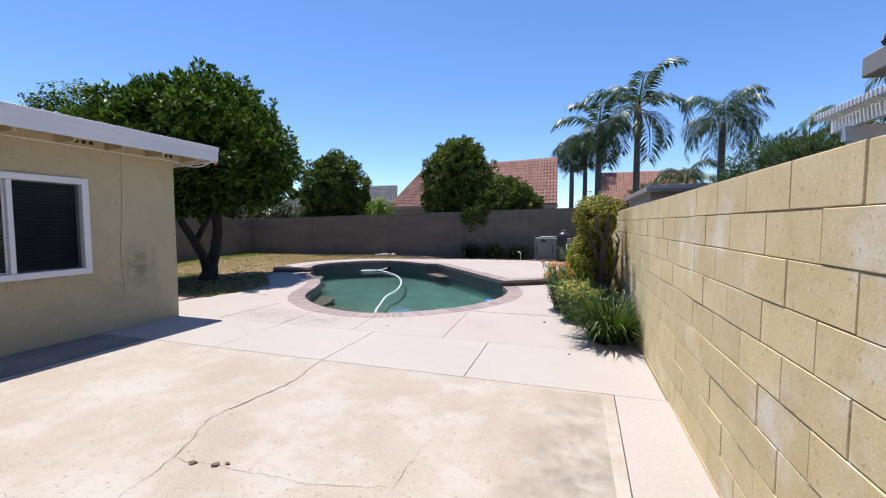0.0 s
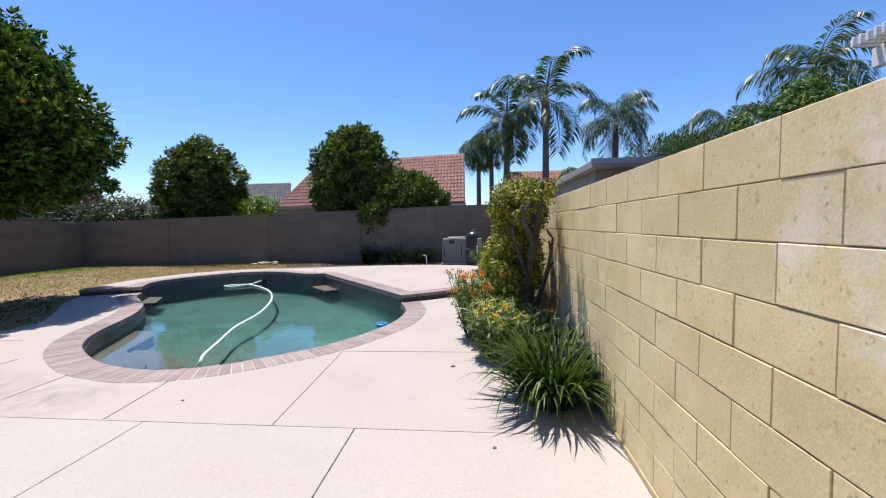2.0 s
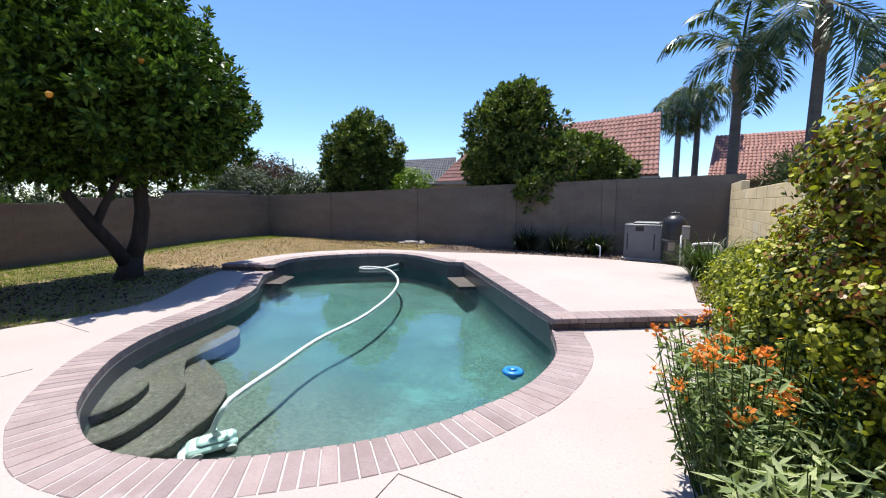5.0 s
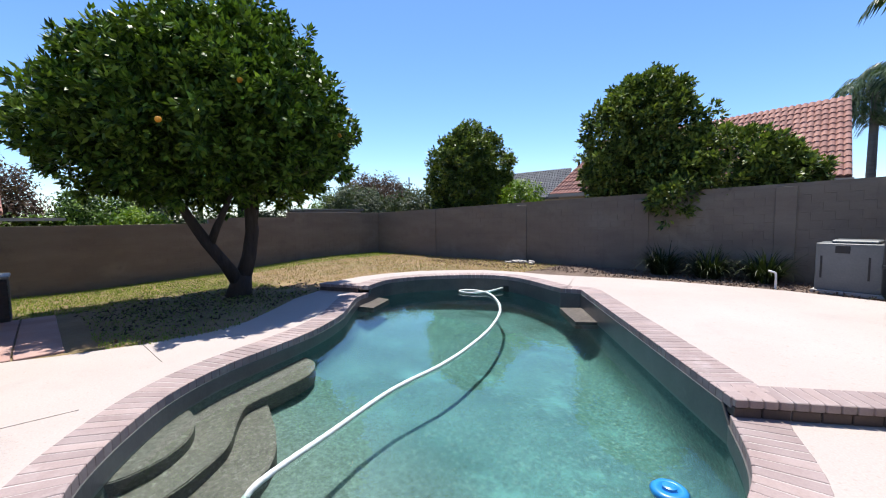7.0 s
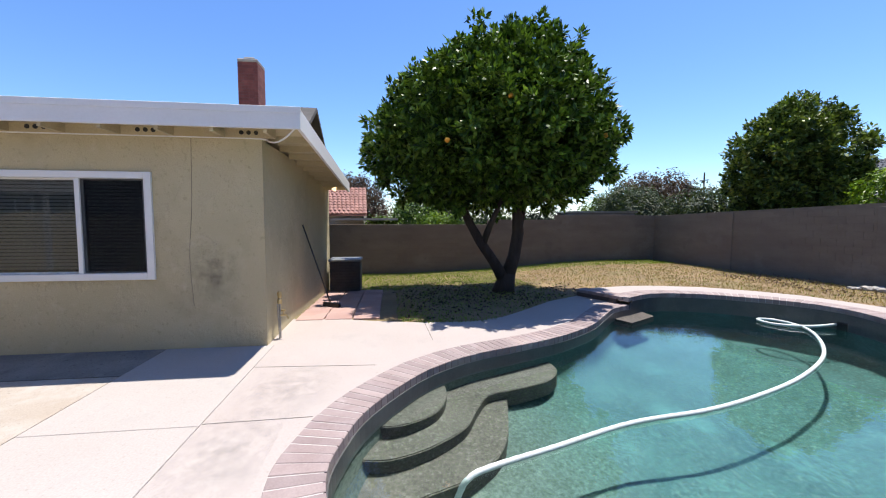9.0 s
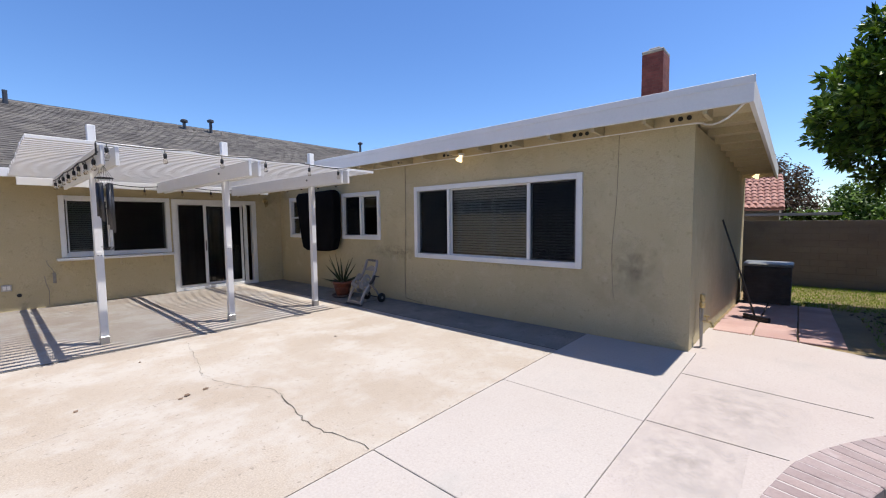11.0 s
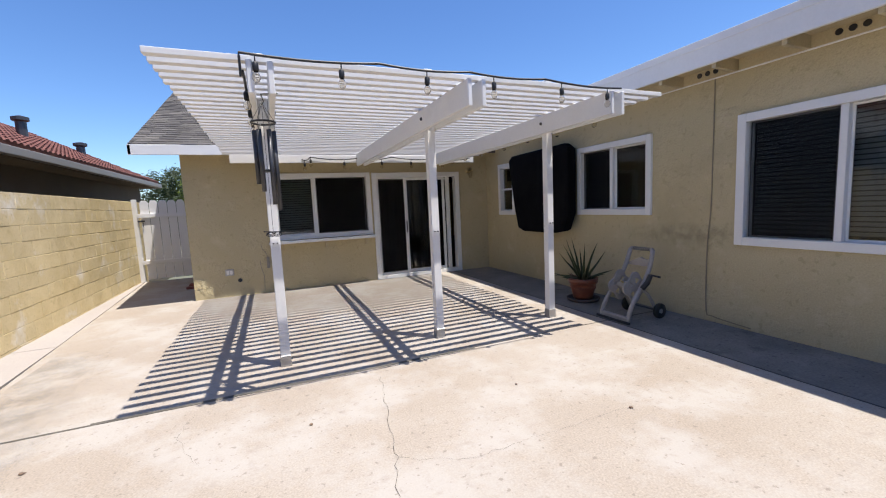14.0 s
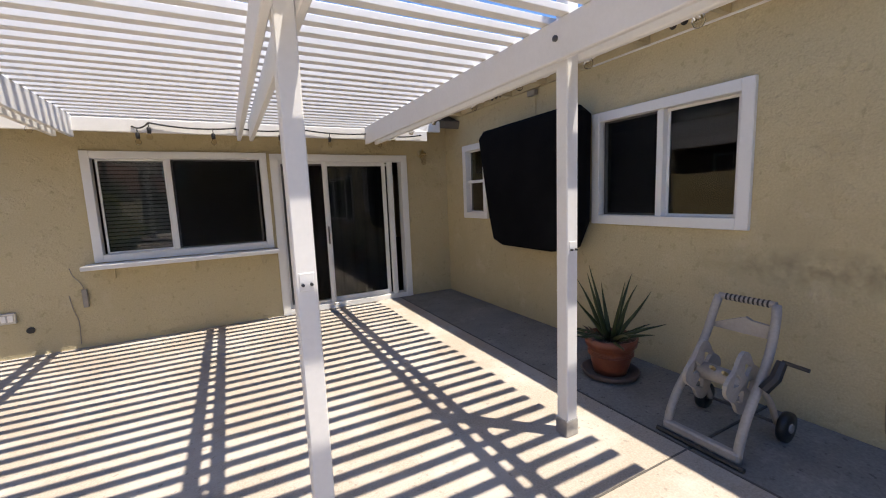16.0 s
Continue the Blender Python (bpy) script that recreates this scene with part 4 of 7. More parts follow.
# ---- windows and the sliding door ----
def window_unit(name, w, place, panes, label, sill=False, screens=(), blinds=(), rows=1, trim=0.085):
    """w: (a0, a1, z0, z1) outside the trim; place(a, z, d): d metres out of the wall. panes: shares of the width."""
    root = tagged(new(name), label, "window", kind="structure")
    a0, a1, z0, z1 = w

    def bar(nm, p, q, r, s, d0, d1, mat, parent=root, bev=0.004, lab=""):
        bm = bmesh.new()
        pts = [Vector(place(a, z, d)) for a in (p, q) for z in (r, s) for d in (d0, d1)]
        lo = [min(v[i] for v in pts) for i in range(3)]
        hi = [max(v[i] for v in pts) for i in range(3)]
        box(bm, lo[0], hi[0], lo[1], hi[1], lo[2], hi[2], bevel=bev)
        return part(nm, bm, mat, parent, lab)
    bar("frame_side", a0, a0 + trim, z0, z1, -0.09, 0.035, M["vinyl"])
    bar("frame_side", a1 - trim, a1, z0, z1, -0.09, 0.035, M["vinyl"])
    bar("frame_head", a0 + trim, a1 - trim, z1 - trim, z1, -0.09, 0.034, M["vinyl"])
    bar("frame_sill", a0 + trim, a1 - trim, z0, z0 + trim, -0.09, 0.034, M["vinyl"])
    ia0, ia1, iz0, iz1 = a0 + trim, a1 - trim, z0 + trim, z1 - trim
    edges = [0.0]
    for s in panes:
        edges.append(edges[-1] + s)
    for k, (e0, e1) in enumerate(zip(edges, edges[1:])):
        p, q = ia0 + (ia1 - ia0) * e0 / edges[-1], ia0 + (ia1 - ia0) * e1 / edges[-1]
        d = -0.035 if k % 2 == 0 else -0.055
        if k:
            bar("mullion", p - 0.028, p + 0.028, iz0, iz1, -0.06, 0.012, M["vinyl"])
        s = 0.028
        sash = bar("sash", p + s, p + s + 0.022, iz0, iz1, d - 0.012, d + 0.012, M["vinyl"])
        bar("sash_side", q - s - 0.022, q - s, iz0, iz1, d - 0.012, d + 0.012, M["vinyl"], sash)
        bar("sash_head", p + s, q - s, iz1 - 0.022, iz1, d - 0.011, d + 0.011, M["vinyl"], sash)
        bar("sash_foot", p + s, q - s, iz0, iz0 + 0.022, d - 0.011, d + 0.011, M["vinyl"], sash)
        for r in range(rows):
            za, zb = iz0 + (iz1 - iz0) * r / rows, iz0 + (iz1 - iz0) * (r + 1) / rows
            g = bar("pane", p + s + 0.01, q - s - 0.01, za + 0.01, zb - 0.01, d - 0.003, d + 0.003, M["glass"], root, 0)
            g.visible_shadow = False
            if r:
                bar("crossbar", p, q, za - 0.02, za + 0.02, -0.06, 0.0, M["vinyl"])
        if k in screens:
            sc = bar("insect_screen", p + s, q - s, iz0 + 0.005, iz1 - 0.005, d + 0.02, d + 0.022, M["screen"], root, 0, "dark mesh insect screen")
            sc.visible_shadow = False
        if k in blinds:
            bl = bar("blind_rail", p, q, iz1 - 0.03, iz1, -0.17, -0.125, M["blind"], root, 0.003, "grey horizontal blind")
            count = int((iz1 - iz0 - 0.04) / 0.045)
            for i in range(count):
                z = iz1 - 0.055 - i * 0.045
                bar("blind_slat", p + 0.01, q - 0.01, z - 0.0165, z + 0.0165, -0.151, -0.145, M["blind"], bl, 0)
    if sill:
        bar("window_shelf", a0 - 0.04, a1 + 0.08, z0 - 0.055, z0 - 0.01, -0.02, 0.27, M["white"], root, 0.006, "white painted serving shelf")
        for a in (a0 + 0.15, (a0 + a1) / 2, a1 - 0.15):
            bar("bracket", a - 0.02, a + 0.02, z0 - 0.2, z0 - 0.056, 0.0, 0.04, M["eave"], root)
    return root


east = lambda a, z, d: (HX + d, a, z)
north = lambda a, z, d: (a, HY + d, z)
window_unit("window_1", big_w, east, (0.775, 1.64, 0.775), "wide white three-part window with grey blinds behind dark glass", screens=(0, 2), blinds=(0, 1, 2))
window_unit("window_2", mid_w, east, (1, 1), "white two-part sliding window with dark glass", screens=(0,), blinds=())
window_unit("window_3", tiny_w, east, (1,), "small white two-light window beside the covered screen", rows=2)
window_unit("window_4", kit_w, north, (1.04, 0.74), "white two-part kitchen window with a serving shelf", sill=True, screens=(0,), blinds=(1,))
dr = tagged(new("door_1"), "white framed sliding glass door with dark glass and screen", "sliding door", kind="structure")


def dbar(nm, x0, x1, z0, z1, d0, d1, mat, parent=dr, bev=0.004, lab=""):
    return part(nm, boxes((x0, x1, HY + d0, HY + d1, z0, z1), bevel=bev), mat, parent, lab)


x0, x1, z0, z1 = slider
dbar("jamb", x0, x0 + 0.10, z0 - 0.06, z1, -0.12, 0.036, M["vinyl"])
dbar("jamb", x1 - 0.10, x1, z0 - 0.06, z1, -0.12, 0.036, M["vinyl"])
dbar("head", x0 + 0.10, x1 - 0.10, z1 - 0.10, z1, -0.12, 0.035, M["vinyl"])
dbar("threshold", x0 + 0.10, x1 - 0.10, 0.0, 0.075, -0.12, 0.03, M["vinyl"])
for k, (p, q, d) in enumerate(((-3.21, -3.86, -0.03), (-3.80, -4.74, -0.07))):
    leaf = dbar("door_leaf", p, p - 0.055, 0.075, z1 - 0.10, d - 0.018, d + 0.018, M["vinyl"])
    dbar("stile", q, q + 0.055, 0.075, z1 - 0.10, d - 0.018, d + 0.018, M["vinyl"], leaf)
    dbar("rail", p - 0.055, q + 0.055, z1 - 0.155, z1 - 0.10, d - 0.017, d + 0.017, M["vinyl"], leaf)
    dbar("rail", p - 0.055, q + 0.055, 0.075, 0.14, d - 0.017, d + 0.017, M["vinyl"], leaf)
    g = dbar("pane", p - 0.05, q + 0.05, 0.13, z1 - 0.15, d - 0.003, d + 0.003, M["glass"], dr, 0)
    g.visible_shadow = False
sc = dbar("screen_leaf", -3.24, -3.82, 0.13, z1 - 0.13, 0.005, 0.008, M["screen"], dr, 0, "dark mesh screen")
sc.visible_shadow = False
dbar("screen_stile", -3.78, -3.84, 0.075, z1 - 0.1, -0.002, 0.02, M["vinyl"])
dbar("handle", -3.80, -3.82, 0.95, 1.2, 0.02, 0.05, M["darkmetal"], dr, 0.004, "dark pull handle")
dbar("fixed_stile", -4.76, -4.84, 0.075, z1 - 0.1, -0.05, 0.0, M["vinyl"])
part("curtain_rail", boxes((-4.95, -3.2, HY - 0.34, HY - 0.31, 2.08, 2.11)), M["vinyl"], dr)
bm = bmesh.new()
prev = None
for k in range(46):
    x, y = -3.2 - k * 0.0385, HY - 0.33 + 0.03 * math.sin(k * 1.25)
    a, b = bm.verts.new((x, y, 0.07)), bm.verts.new((x, y, 2.08))
    if prev:
        bm.faces.new((prev[0], a, b, prev[1]))
    prev = (a, b)
thicken(bm, geom=bm.faces[:], thickness=0.006)
part("drape", bm, M["curtain"], dr, "dark drawn drape behind the glass")

# ---- pergola ----
perg = thing("pergola", "white painted timber pergola with slatted top", "pergola")
PY = -0.95
for x in (-1.18, -2.82, -4.37):
    post = part("post", boxes((x - 0.045, x + 0.045, PY - 0.045, PY + 0.045, 0.0, 2.93), bevel=0.006), M["white"], perg)
    part("post_base", boxes((x - 0.05, x + 0.05, PY - 0.05, PY + 0.05, 0.0, 0.11), bevel=0.004), M["steel"], post, "grey metal post base")
    for s in (-1, 1):
        part("beam", boxes((x + s * 0.046, x + s * 0.086, -4.55, 0.16, 2.30, 2.52), bevel=0.006), M["white"], perg)
        bm = bmesh.new()
        lathe(bm, [(0.018, 0), (0.018, 0.012), (0.008, 0.02)], 8, m=pose(x + s * 0.086, PY, 2.42, 0, s * 90, 0))
        part("bolt", bm, M["darkmetal"], post)
    part("hardware_plate", boxes((x - 0.03, x + 0.03, PY + 0.045, PY + 0.05, 1.18, 1.26), bevel=0.002), M["white"], post)
    for hx in (-0.018, 0.018):
        bm = bmesh.new()
        lathe(bm, [(0.007, 0), (0.007, 0.02)], 8, m=pose(x + hx, PY + 0.045, 1.21, -90, 0, 0))
        part("screw_hook", bm, M["darkmetal"], post)
part("ledger", boxes((-5.2, -0.6, -4.548, -4.51, 2.36, 2.50), bevel=0.005), M["white"], perg)
SLATS = 30
for i in range(SLATS):
    y = 0.07 - i * (4.62 / (SLATS - 1))
    part("slat", boxes((-5.03 + random.uniform(-0.012, 0.012), -0.50 + random.uniform(-0.012, 0.012), y - 0.033, y + 0.033, 2.521, 2.561), bevel=0.003), M["white"], perg)


# ---- plants ----
def mesh_from(name, verts, faces, material, smooth=False):
    me = bpy.data.meshes.new(name)
    me.from_pydata(verts, [], faces)
    me.materials.append(material)
    if smooth:
        me.shade_smooth()
    return me


def leaf_cloud(name, places, aims, length, width, material, rng, droop=0.25, fold=0.25, blade=False, round_=False):
    """Many small leaves at the places. aims: the way that each leaf's face looks, or, for blades, the way that it points."""
    n = len(places)
    places, aims = np.asarray(places, float), np.asarray(aims, float)
    unit = lambda v: v / (np.linalg.norm(v, axis=1)[:, None] + 1e-9)
    if blade:
        way = aims + rng.normal(0, 0.45, (n, 3))
        way[:, 2] -= droop * rng.random(n)
        way = unit(way)
        side = unit(np.cross(way, rng.normal(0, 1, (n, 3)) * 0.6 + np.array([0, 0, 1.0])))
        up = np.cross(side, way)
    else:
        up = unit(unit(aims) + rng.normal(0, 0.42, (n, 3)))
        way = rng.normal(0, 1, (n, 3))
        way[:, 2] -= droop * 2
        way = unit(way - up * np.sum(way * up, axis=1)[:, None])
        side = np.cross(up, way)
    ln = (length * rng.uniform(0.7, 1.25, n))[:, None]
    wd = (width * rng.uniform(0.75, 1.2, n))[:, None]
    if round_:
        ring = [places + way * ln * 0.5 * (1 + math.cos(q)) + side * wd * 0.5 * math.sin(q) for q in (2 * math.pi * k / 6 for k in range(6))]
        v = np.stack(ring, 1).reshape(-1, 3)
        f = (np.arange(n)[:, None] * 6 + np.arange(6)[None, :]).tolist()
        return mesh_from(name, v.tolist(), f, material)
    tip = places + way * ln - up * ln * 0.12
    mid = places + way * ln * 0.45
    left = mid + side * wd * 0.5 - up * wd * fold
    right = mid - side * wd * 0.5 - up * wd * fold
    v = np.stack([places, left, tip, right], 1).reshape(-1, 3)
    k = np.arange(n)[:, None] * 4
    f = np.concatenate([k + np.array([[0, 2, 1]]), k + np.array([[0, 3, 2]])]).tolist()
    return mesh_from(name, v.tolist(), f, material)


def crown_points(lobes, clumps, per, rng, clump_r=0.32, inner=0.25, squash=0.9):
    """Clumps of leaves on the uneven skin of some lobes (x, y, z, rx, ry, rz); aims point outward."""
    P, A = [], []
    w = np.array([l[3] * l[4] + l[4] * l[5] for l in lobes])
    pick = rng.choice(len(lobes), clumps, p=w / w.sum())
    for i in pick:
        x, y, z, rx, ry, rz = lobes[i]
        d = rng.normal(0, 1, 3)
        d /= np.linalg.norm(d)
        bulge = 0.93 + 0.15 * noise.noise((d[0] * 2.2 + x, d[1] * 2.2 + y, d[2] * 2.2)) + 0.13 * noise.noise((d[0] * 6 + x, d[1] * 6 + y, d[2] * 6)) + rng.normal(0, 0.03)
        rr = rng.uniform(0.55, 0.92) if rng.random() < inner else 1.0
        c = np.array([x + d[0] * rx * rr * bulge, y + d[1] * ry * rr * bulge, z + d[2] * rz * rr * bulge])
        k = max(4, int(per * rng.uniform(0.6, 1.4)))
        off = rng.normal(0, 1, (k, 3))
        off *= (clump_r * rng.random(k) ** 0.4 / np.linalg.norm(off, axis=1))[:, None]
        P.append(c + off)
        A.append(np.tile(d * 0.5 + np.array([0, 0, 0.35]), (k, 1)) + off / clump_r * 0.9)
    return np.concatenate(P), np.concatenate(A)


def add_mesh(name, me, parent, label="", kind=""):
    ob = new(name, me)
    ob.parent = parent
    return tagged(ob, label, kind=kind)


def sprigs(lobes, clumps, per, rng, reach=0.2, inner=0.3):
    """Shoots on the uneven skin of some lobes: leaves spiral along each shoot and point out and up."""
    P, A = [], []
    w = np.array([l[3] * l[4] + l[4] * l[5] for l in lobes])
    for i in rng.choice(len(lobes), clumps, p=w / w.sum()):
        x, y, z, rx, ry, rz = lobes[i]
        d = rng.normal(0, 1, 3)
        d /= np.linalg.norm(d)
        bulge = 0.93 + 0.16 * noise.noise((d[0] * 2.2 + x, d[1] * 2.2 + y, d[2] * 2.2)) + 0.17 * noise.noise((d[0] * 5 + x, d[1] * 5 + y, d[2] * 5)) + rng.normal(0, 0.035)
        rr = rng.uniform(0.5, 0.9) if rng.random() < inner else 1.0
        c = np.array([x + d[0] * rx * rr * bulge, y + d[1] * ry * rr * bulge, z + d[2] * rz * rr * bulge])
        axis = d * 0.8 + np.array([0, 0, 0.55]) + rng.normal(0, 0.3, 3)
        axis /= np.linalg.norm(axis)
        k = max(5, int(per * rng.uniform(0.6, 1.4)))
        u = rng.random(k)
        out = rng.normal(0, 1, (k, 3))
        out /= np.linalg.norm(out, axis=1)[:, None]
        P.append(c + axis * (u * reach * rng.uniform(0.9, 1.7))[:, None] + out * (0.55 * reach * (1.1 - u * 0.7))[:, None])
        A.append(axis * (0.25 + 0.6 * u)[:, None] + out * 0.9)
    return np.concatenate(P), np.concatenate(A)


def tree(name, label, at, lobes, limbs, leaf, clumps, per, length, width, seed, bark="bark", clump_r=0.32, inner=0.25, shoots=0.0):
    root = thing(name, label, "tree", at)
    rng = np.random.default_rng(seed)
    bm = bmesh.new()
    for pts, radii in limbs:
        tube(bm, pts, radii, 9)
    part("trunk", bm, M[bark], root, smooth=True)
    P, A = crown_points(lobes, clumps, per, rng, clump_r, inner)
    if shoots:
        P, A = sprigs(lobes, clumps, per, rng, shoots, inner)
        add_mesh("crown", leaf_cloud("crown", P, A, length, width, M[leaf], rng, 0.15, 0.12, True), root)
    else:
        add_mesh("crown", leaf_cloud("crown", P, A, length, width, M[leaf], rng), root)
    return root


# the orange tree on the lawn
ot = tree("orange_tree", "broad dark green orange tree with forked trunk on the lawn", (-10.15, 9.65, -0.12),
          [(0.05, -0.35, 3.95, 2.5, 2.6, 1.85), (0.3, 0.35, 3.35, 2.25, 2.15, 1.2), (-0.5, -1.5, 3.4, 2.3, 1.95, 1.15), (0.3, 0.0, 5.0, 1.7, 1.7, 1.25), (1.15, 0.05, 3.7, 1.85, 1.85, 1.35),
           (-0.3, -0.55, 3.9, 1.9, 1.9, 1.5)],
          [([(0, 0, -0.05), (0.02, 0.06, 0.25), (0.0, 0.1, 0.45)], [0.3, 0.24, 0.22]),
           ([(0.0, 0.1, 0.35), (0.05, 0.26, 0.9), (0.1, 0.34, 1.5), (0.1, 0.3, 2.3), (0.2, 0.6, 3.6)], [0.19, 0.16, 0.15, 0.12, 0.05]),
           ([(0.0, 0.02, 0.3), (0.15, -0.28, 0.75), (0.25, -0.68, 1.3), (0.15, -0.95, 1.8), (0.1, -1.4, 2.8)], [0.17, 0.13, 0.12, 0.1, 0.04]),
           ([(0.22, -0.6, 1.2), (0.4, -0.5, 1.6), (0.8, -0.2, 2.5)], [0.09, 0.08, 0.04]),
           ([(0.1, 0.33, 1.5), (-0.5, 0.7, 2.2), (-1.0, 1.2, 3.0)], [0.1, 0.07, 0.03])],
          "orangeleaf", 3400, 44, 0.15, 0.072, 11, inner=0.45, shoots=0.19)
for p in ((2.75, -0.7, 4.05), (2.3, 1.4, 3.5), (2.4, -1.8, 3.3)):
    bm = bmesh.new()
    bmesh.ops.create_icosphere(bm, subdivisions=2, radius=0.05, matrix=Matrix.Translation(p))
    part("orange_fruit", bm, M["fruit"], ot, "ripe orange", smooth=True)

# trees and shrubs behind the far wall
tree("tree", "dense dark green tree beyond the neighbour's yard", (12.3, 18.6, -0.25), [(0, 0, 4.6, 1.9, 1.9, 2.0), (-0.6, 0, 3.4, 1.8, 1.8, 1.6), (0.8, 0, 5.6, 1.3, 1.3, 1.5)],
     [([(0, 0, 0), (0.05, 0, 2.0), (0, 0, 4.4)], [0.18, 0.13, 0.05])], "orangeleaf", 620, 34, 0.17, 0.08, 15, clump_r=0.35)
for i, (x, y, r, h, lf) in enumerate(((-19.4, 12.4, 1.2, 1.55, "orangeleaf"), (-19.8, 14.8, 1.4, 1.7, "greyleaf"), (-20.5, 17.3, 1.5, 1.8, "orangeleaf"), (-23.0, 21.0, 1.9, 3.1, "orangeleaf"))):
    tree("shrub", "dark green shrub beyond the garden wall", (x, y, -0.25), [(0, 0, h, r, r, 0.85), (0.3, 0.6, h - 0.3, r, r, 0.8), (0, -0.7, h - 0.4, r, r, 0.8)], [([(0, 0, 0), (0, 0, h)], [0.07, 0.03])], lf, 260, 22, 0.17, 0.08, 60 + i, clump_r=0.33)
tree("hedge_tree", "rounded glossy green tree behind the back wall", (-12.1, 20.2, -0.25), [(-0.15, 0, 3.8, 1.85, 1.7, 1.6), (-0.05, 0, 4.9, 1.1, 1.1, 0.9), (-0.1, 0, 2.9, 1.8, 1.7, 1.1)],
     [([(0, 0, 0), (0.05, 0, 1.5), (0, 0, 3.4)], [0.16, 0.12, 0.05])], "ficusleaf", 1150, 36, 0.16, 0.08, 12, shoots=0.2, inner=0.35)
tree("hedge_tree", "tall glossy green tree leaning over the back wall", (-4.75, 19.7, -0.25), [(0, 0, 4.1, 1.7, 1.55, 1.7), (0.1, 0, 5.25, 1.05, 1.0, 0.8), (-0.1, -0.1, 3.1, 1.55, 1.45, 1.0),
                                                                                                    (2.3, -0.2, 3.0, 1.35, 1.2, 0.95), (3.3, -0.2, 2.75, 0.8, 0.8, 0.6), (1.3, -1.55, 2.35, 0.45, 0.35, 0.55)],
     [([(0, 0, 0), (0.05, 0, 1.5), (0, 0, 3.6)], [0.16, 0.12, 0.05])], "ficusleaf", 1500, 36, 0.16, 0.08, 13, shoots=0.2, inner=0.35)
tree("shrub", "bright yellow-green shrub behind the back wall", (-9.0, 19.6, -0.25), [(0, 0, 2.55, 0.75, 0.7, 0.75)], [([(0, 0, 0), (0, 0, 2.2)], [0.05, 0.02])], "freshleaf", 110, 22, 0.16, 0.06, 14, clump_r=0.25)
for i, (x, y, r, h, lf) in enumerate(((-17.6, 21.5, 1.5, 2.3, "greyleaf"), (-15.2, 22.5, 1.4, 2.0, "greyleaf"), (-19.6, 19.0, 1.6, 2.5, "greyleaf"), (-22.0, 22.0, 2.0, 3.6, "redleaf"))):
    tree("shrub", "grey-green hedge shrub beyond the garden wall", (x, y, -0.25), [(0, 0, h, r, r, 1.25), (0.5, 0.3, h - 0.5, r, r, 1.1)], [([(0, 0, 0), (0, 0, h)], [0.07, 0.03])], lf, 420, 24, 0.18, 0.08, 20 + i, clump_r=0.35)
for i, (x, y, r, h, lf, lab) in enumerate(((-20.3, 13.2, 2.9, 6.0, "orangeleaf", "large dark green tree beyond the side wall"), (-30.0, 14.0, 2.6, 6.6, "orangeleaf", "dark tree far beyond the side wall"),
                                           (-27.0, 4.6, 2.0, 3.3, "redleaf", "reddish-leaved tree beyond the side wall"), (-24.0, 8.6, 1.8, 2.0, "orangeleaf", "low dark tree beyond the side wall"),
                                           (-21.0, 9.6, 0.9, 1.6, "freshleaf", "yellow-green shrub beyond the side wall"), (-24.0, 10.8, 1.7, 1.9, "greyleaf", "grey-green shrub beyond the side wall"), (-22.5, 6.6, 1.2, 1.2, "orangeleaf", "low dark shrub beyond the side wall"), (1.6, -26, 2.2, 3.4, "ficusleaf", "green tree beyond the side gate"), (4.5, -30, 2.6, 3.2, "greyleaf", "grey-green tree beyond the side gate"))):
    tree("tree" if h > 3 else "shrub", lab, (x, y, -0.3), [(0, 0, h, r, r, r * 0.75), (0.4, 0.5, h - r * 0.5, r * 0.9, r * 0.9, r * 0.6), (-0.3, -0.5, h + r * 0.25, r * 0.6, r * 0.6, r * 0.55)],
         [([(0, 0, 0), (0.1, 0, h * 0.6), (0, 0, h)], [0.15, 0.12, 0.05])], lf, int(240 * r), 26, 0.18, 0.09, 40 + i, clump_r=0.4)


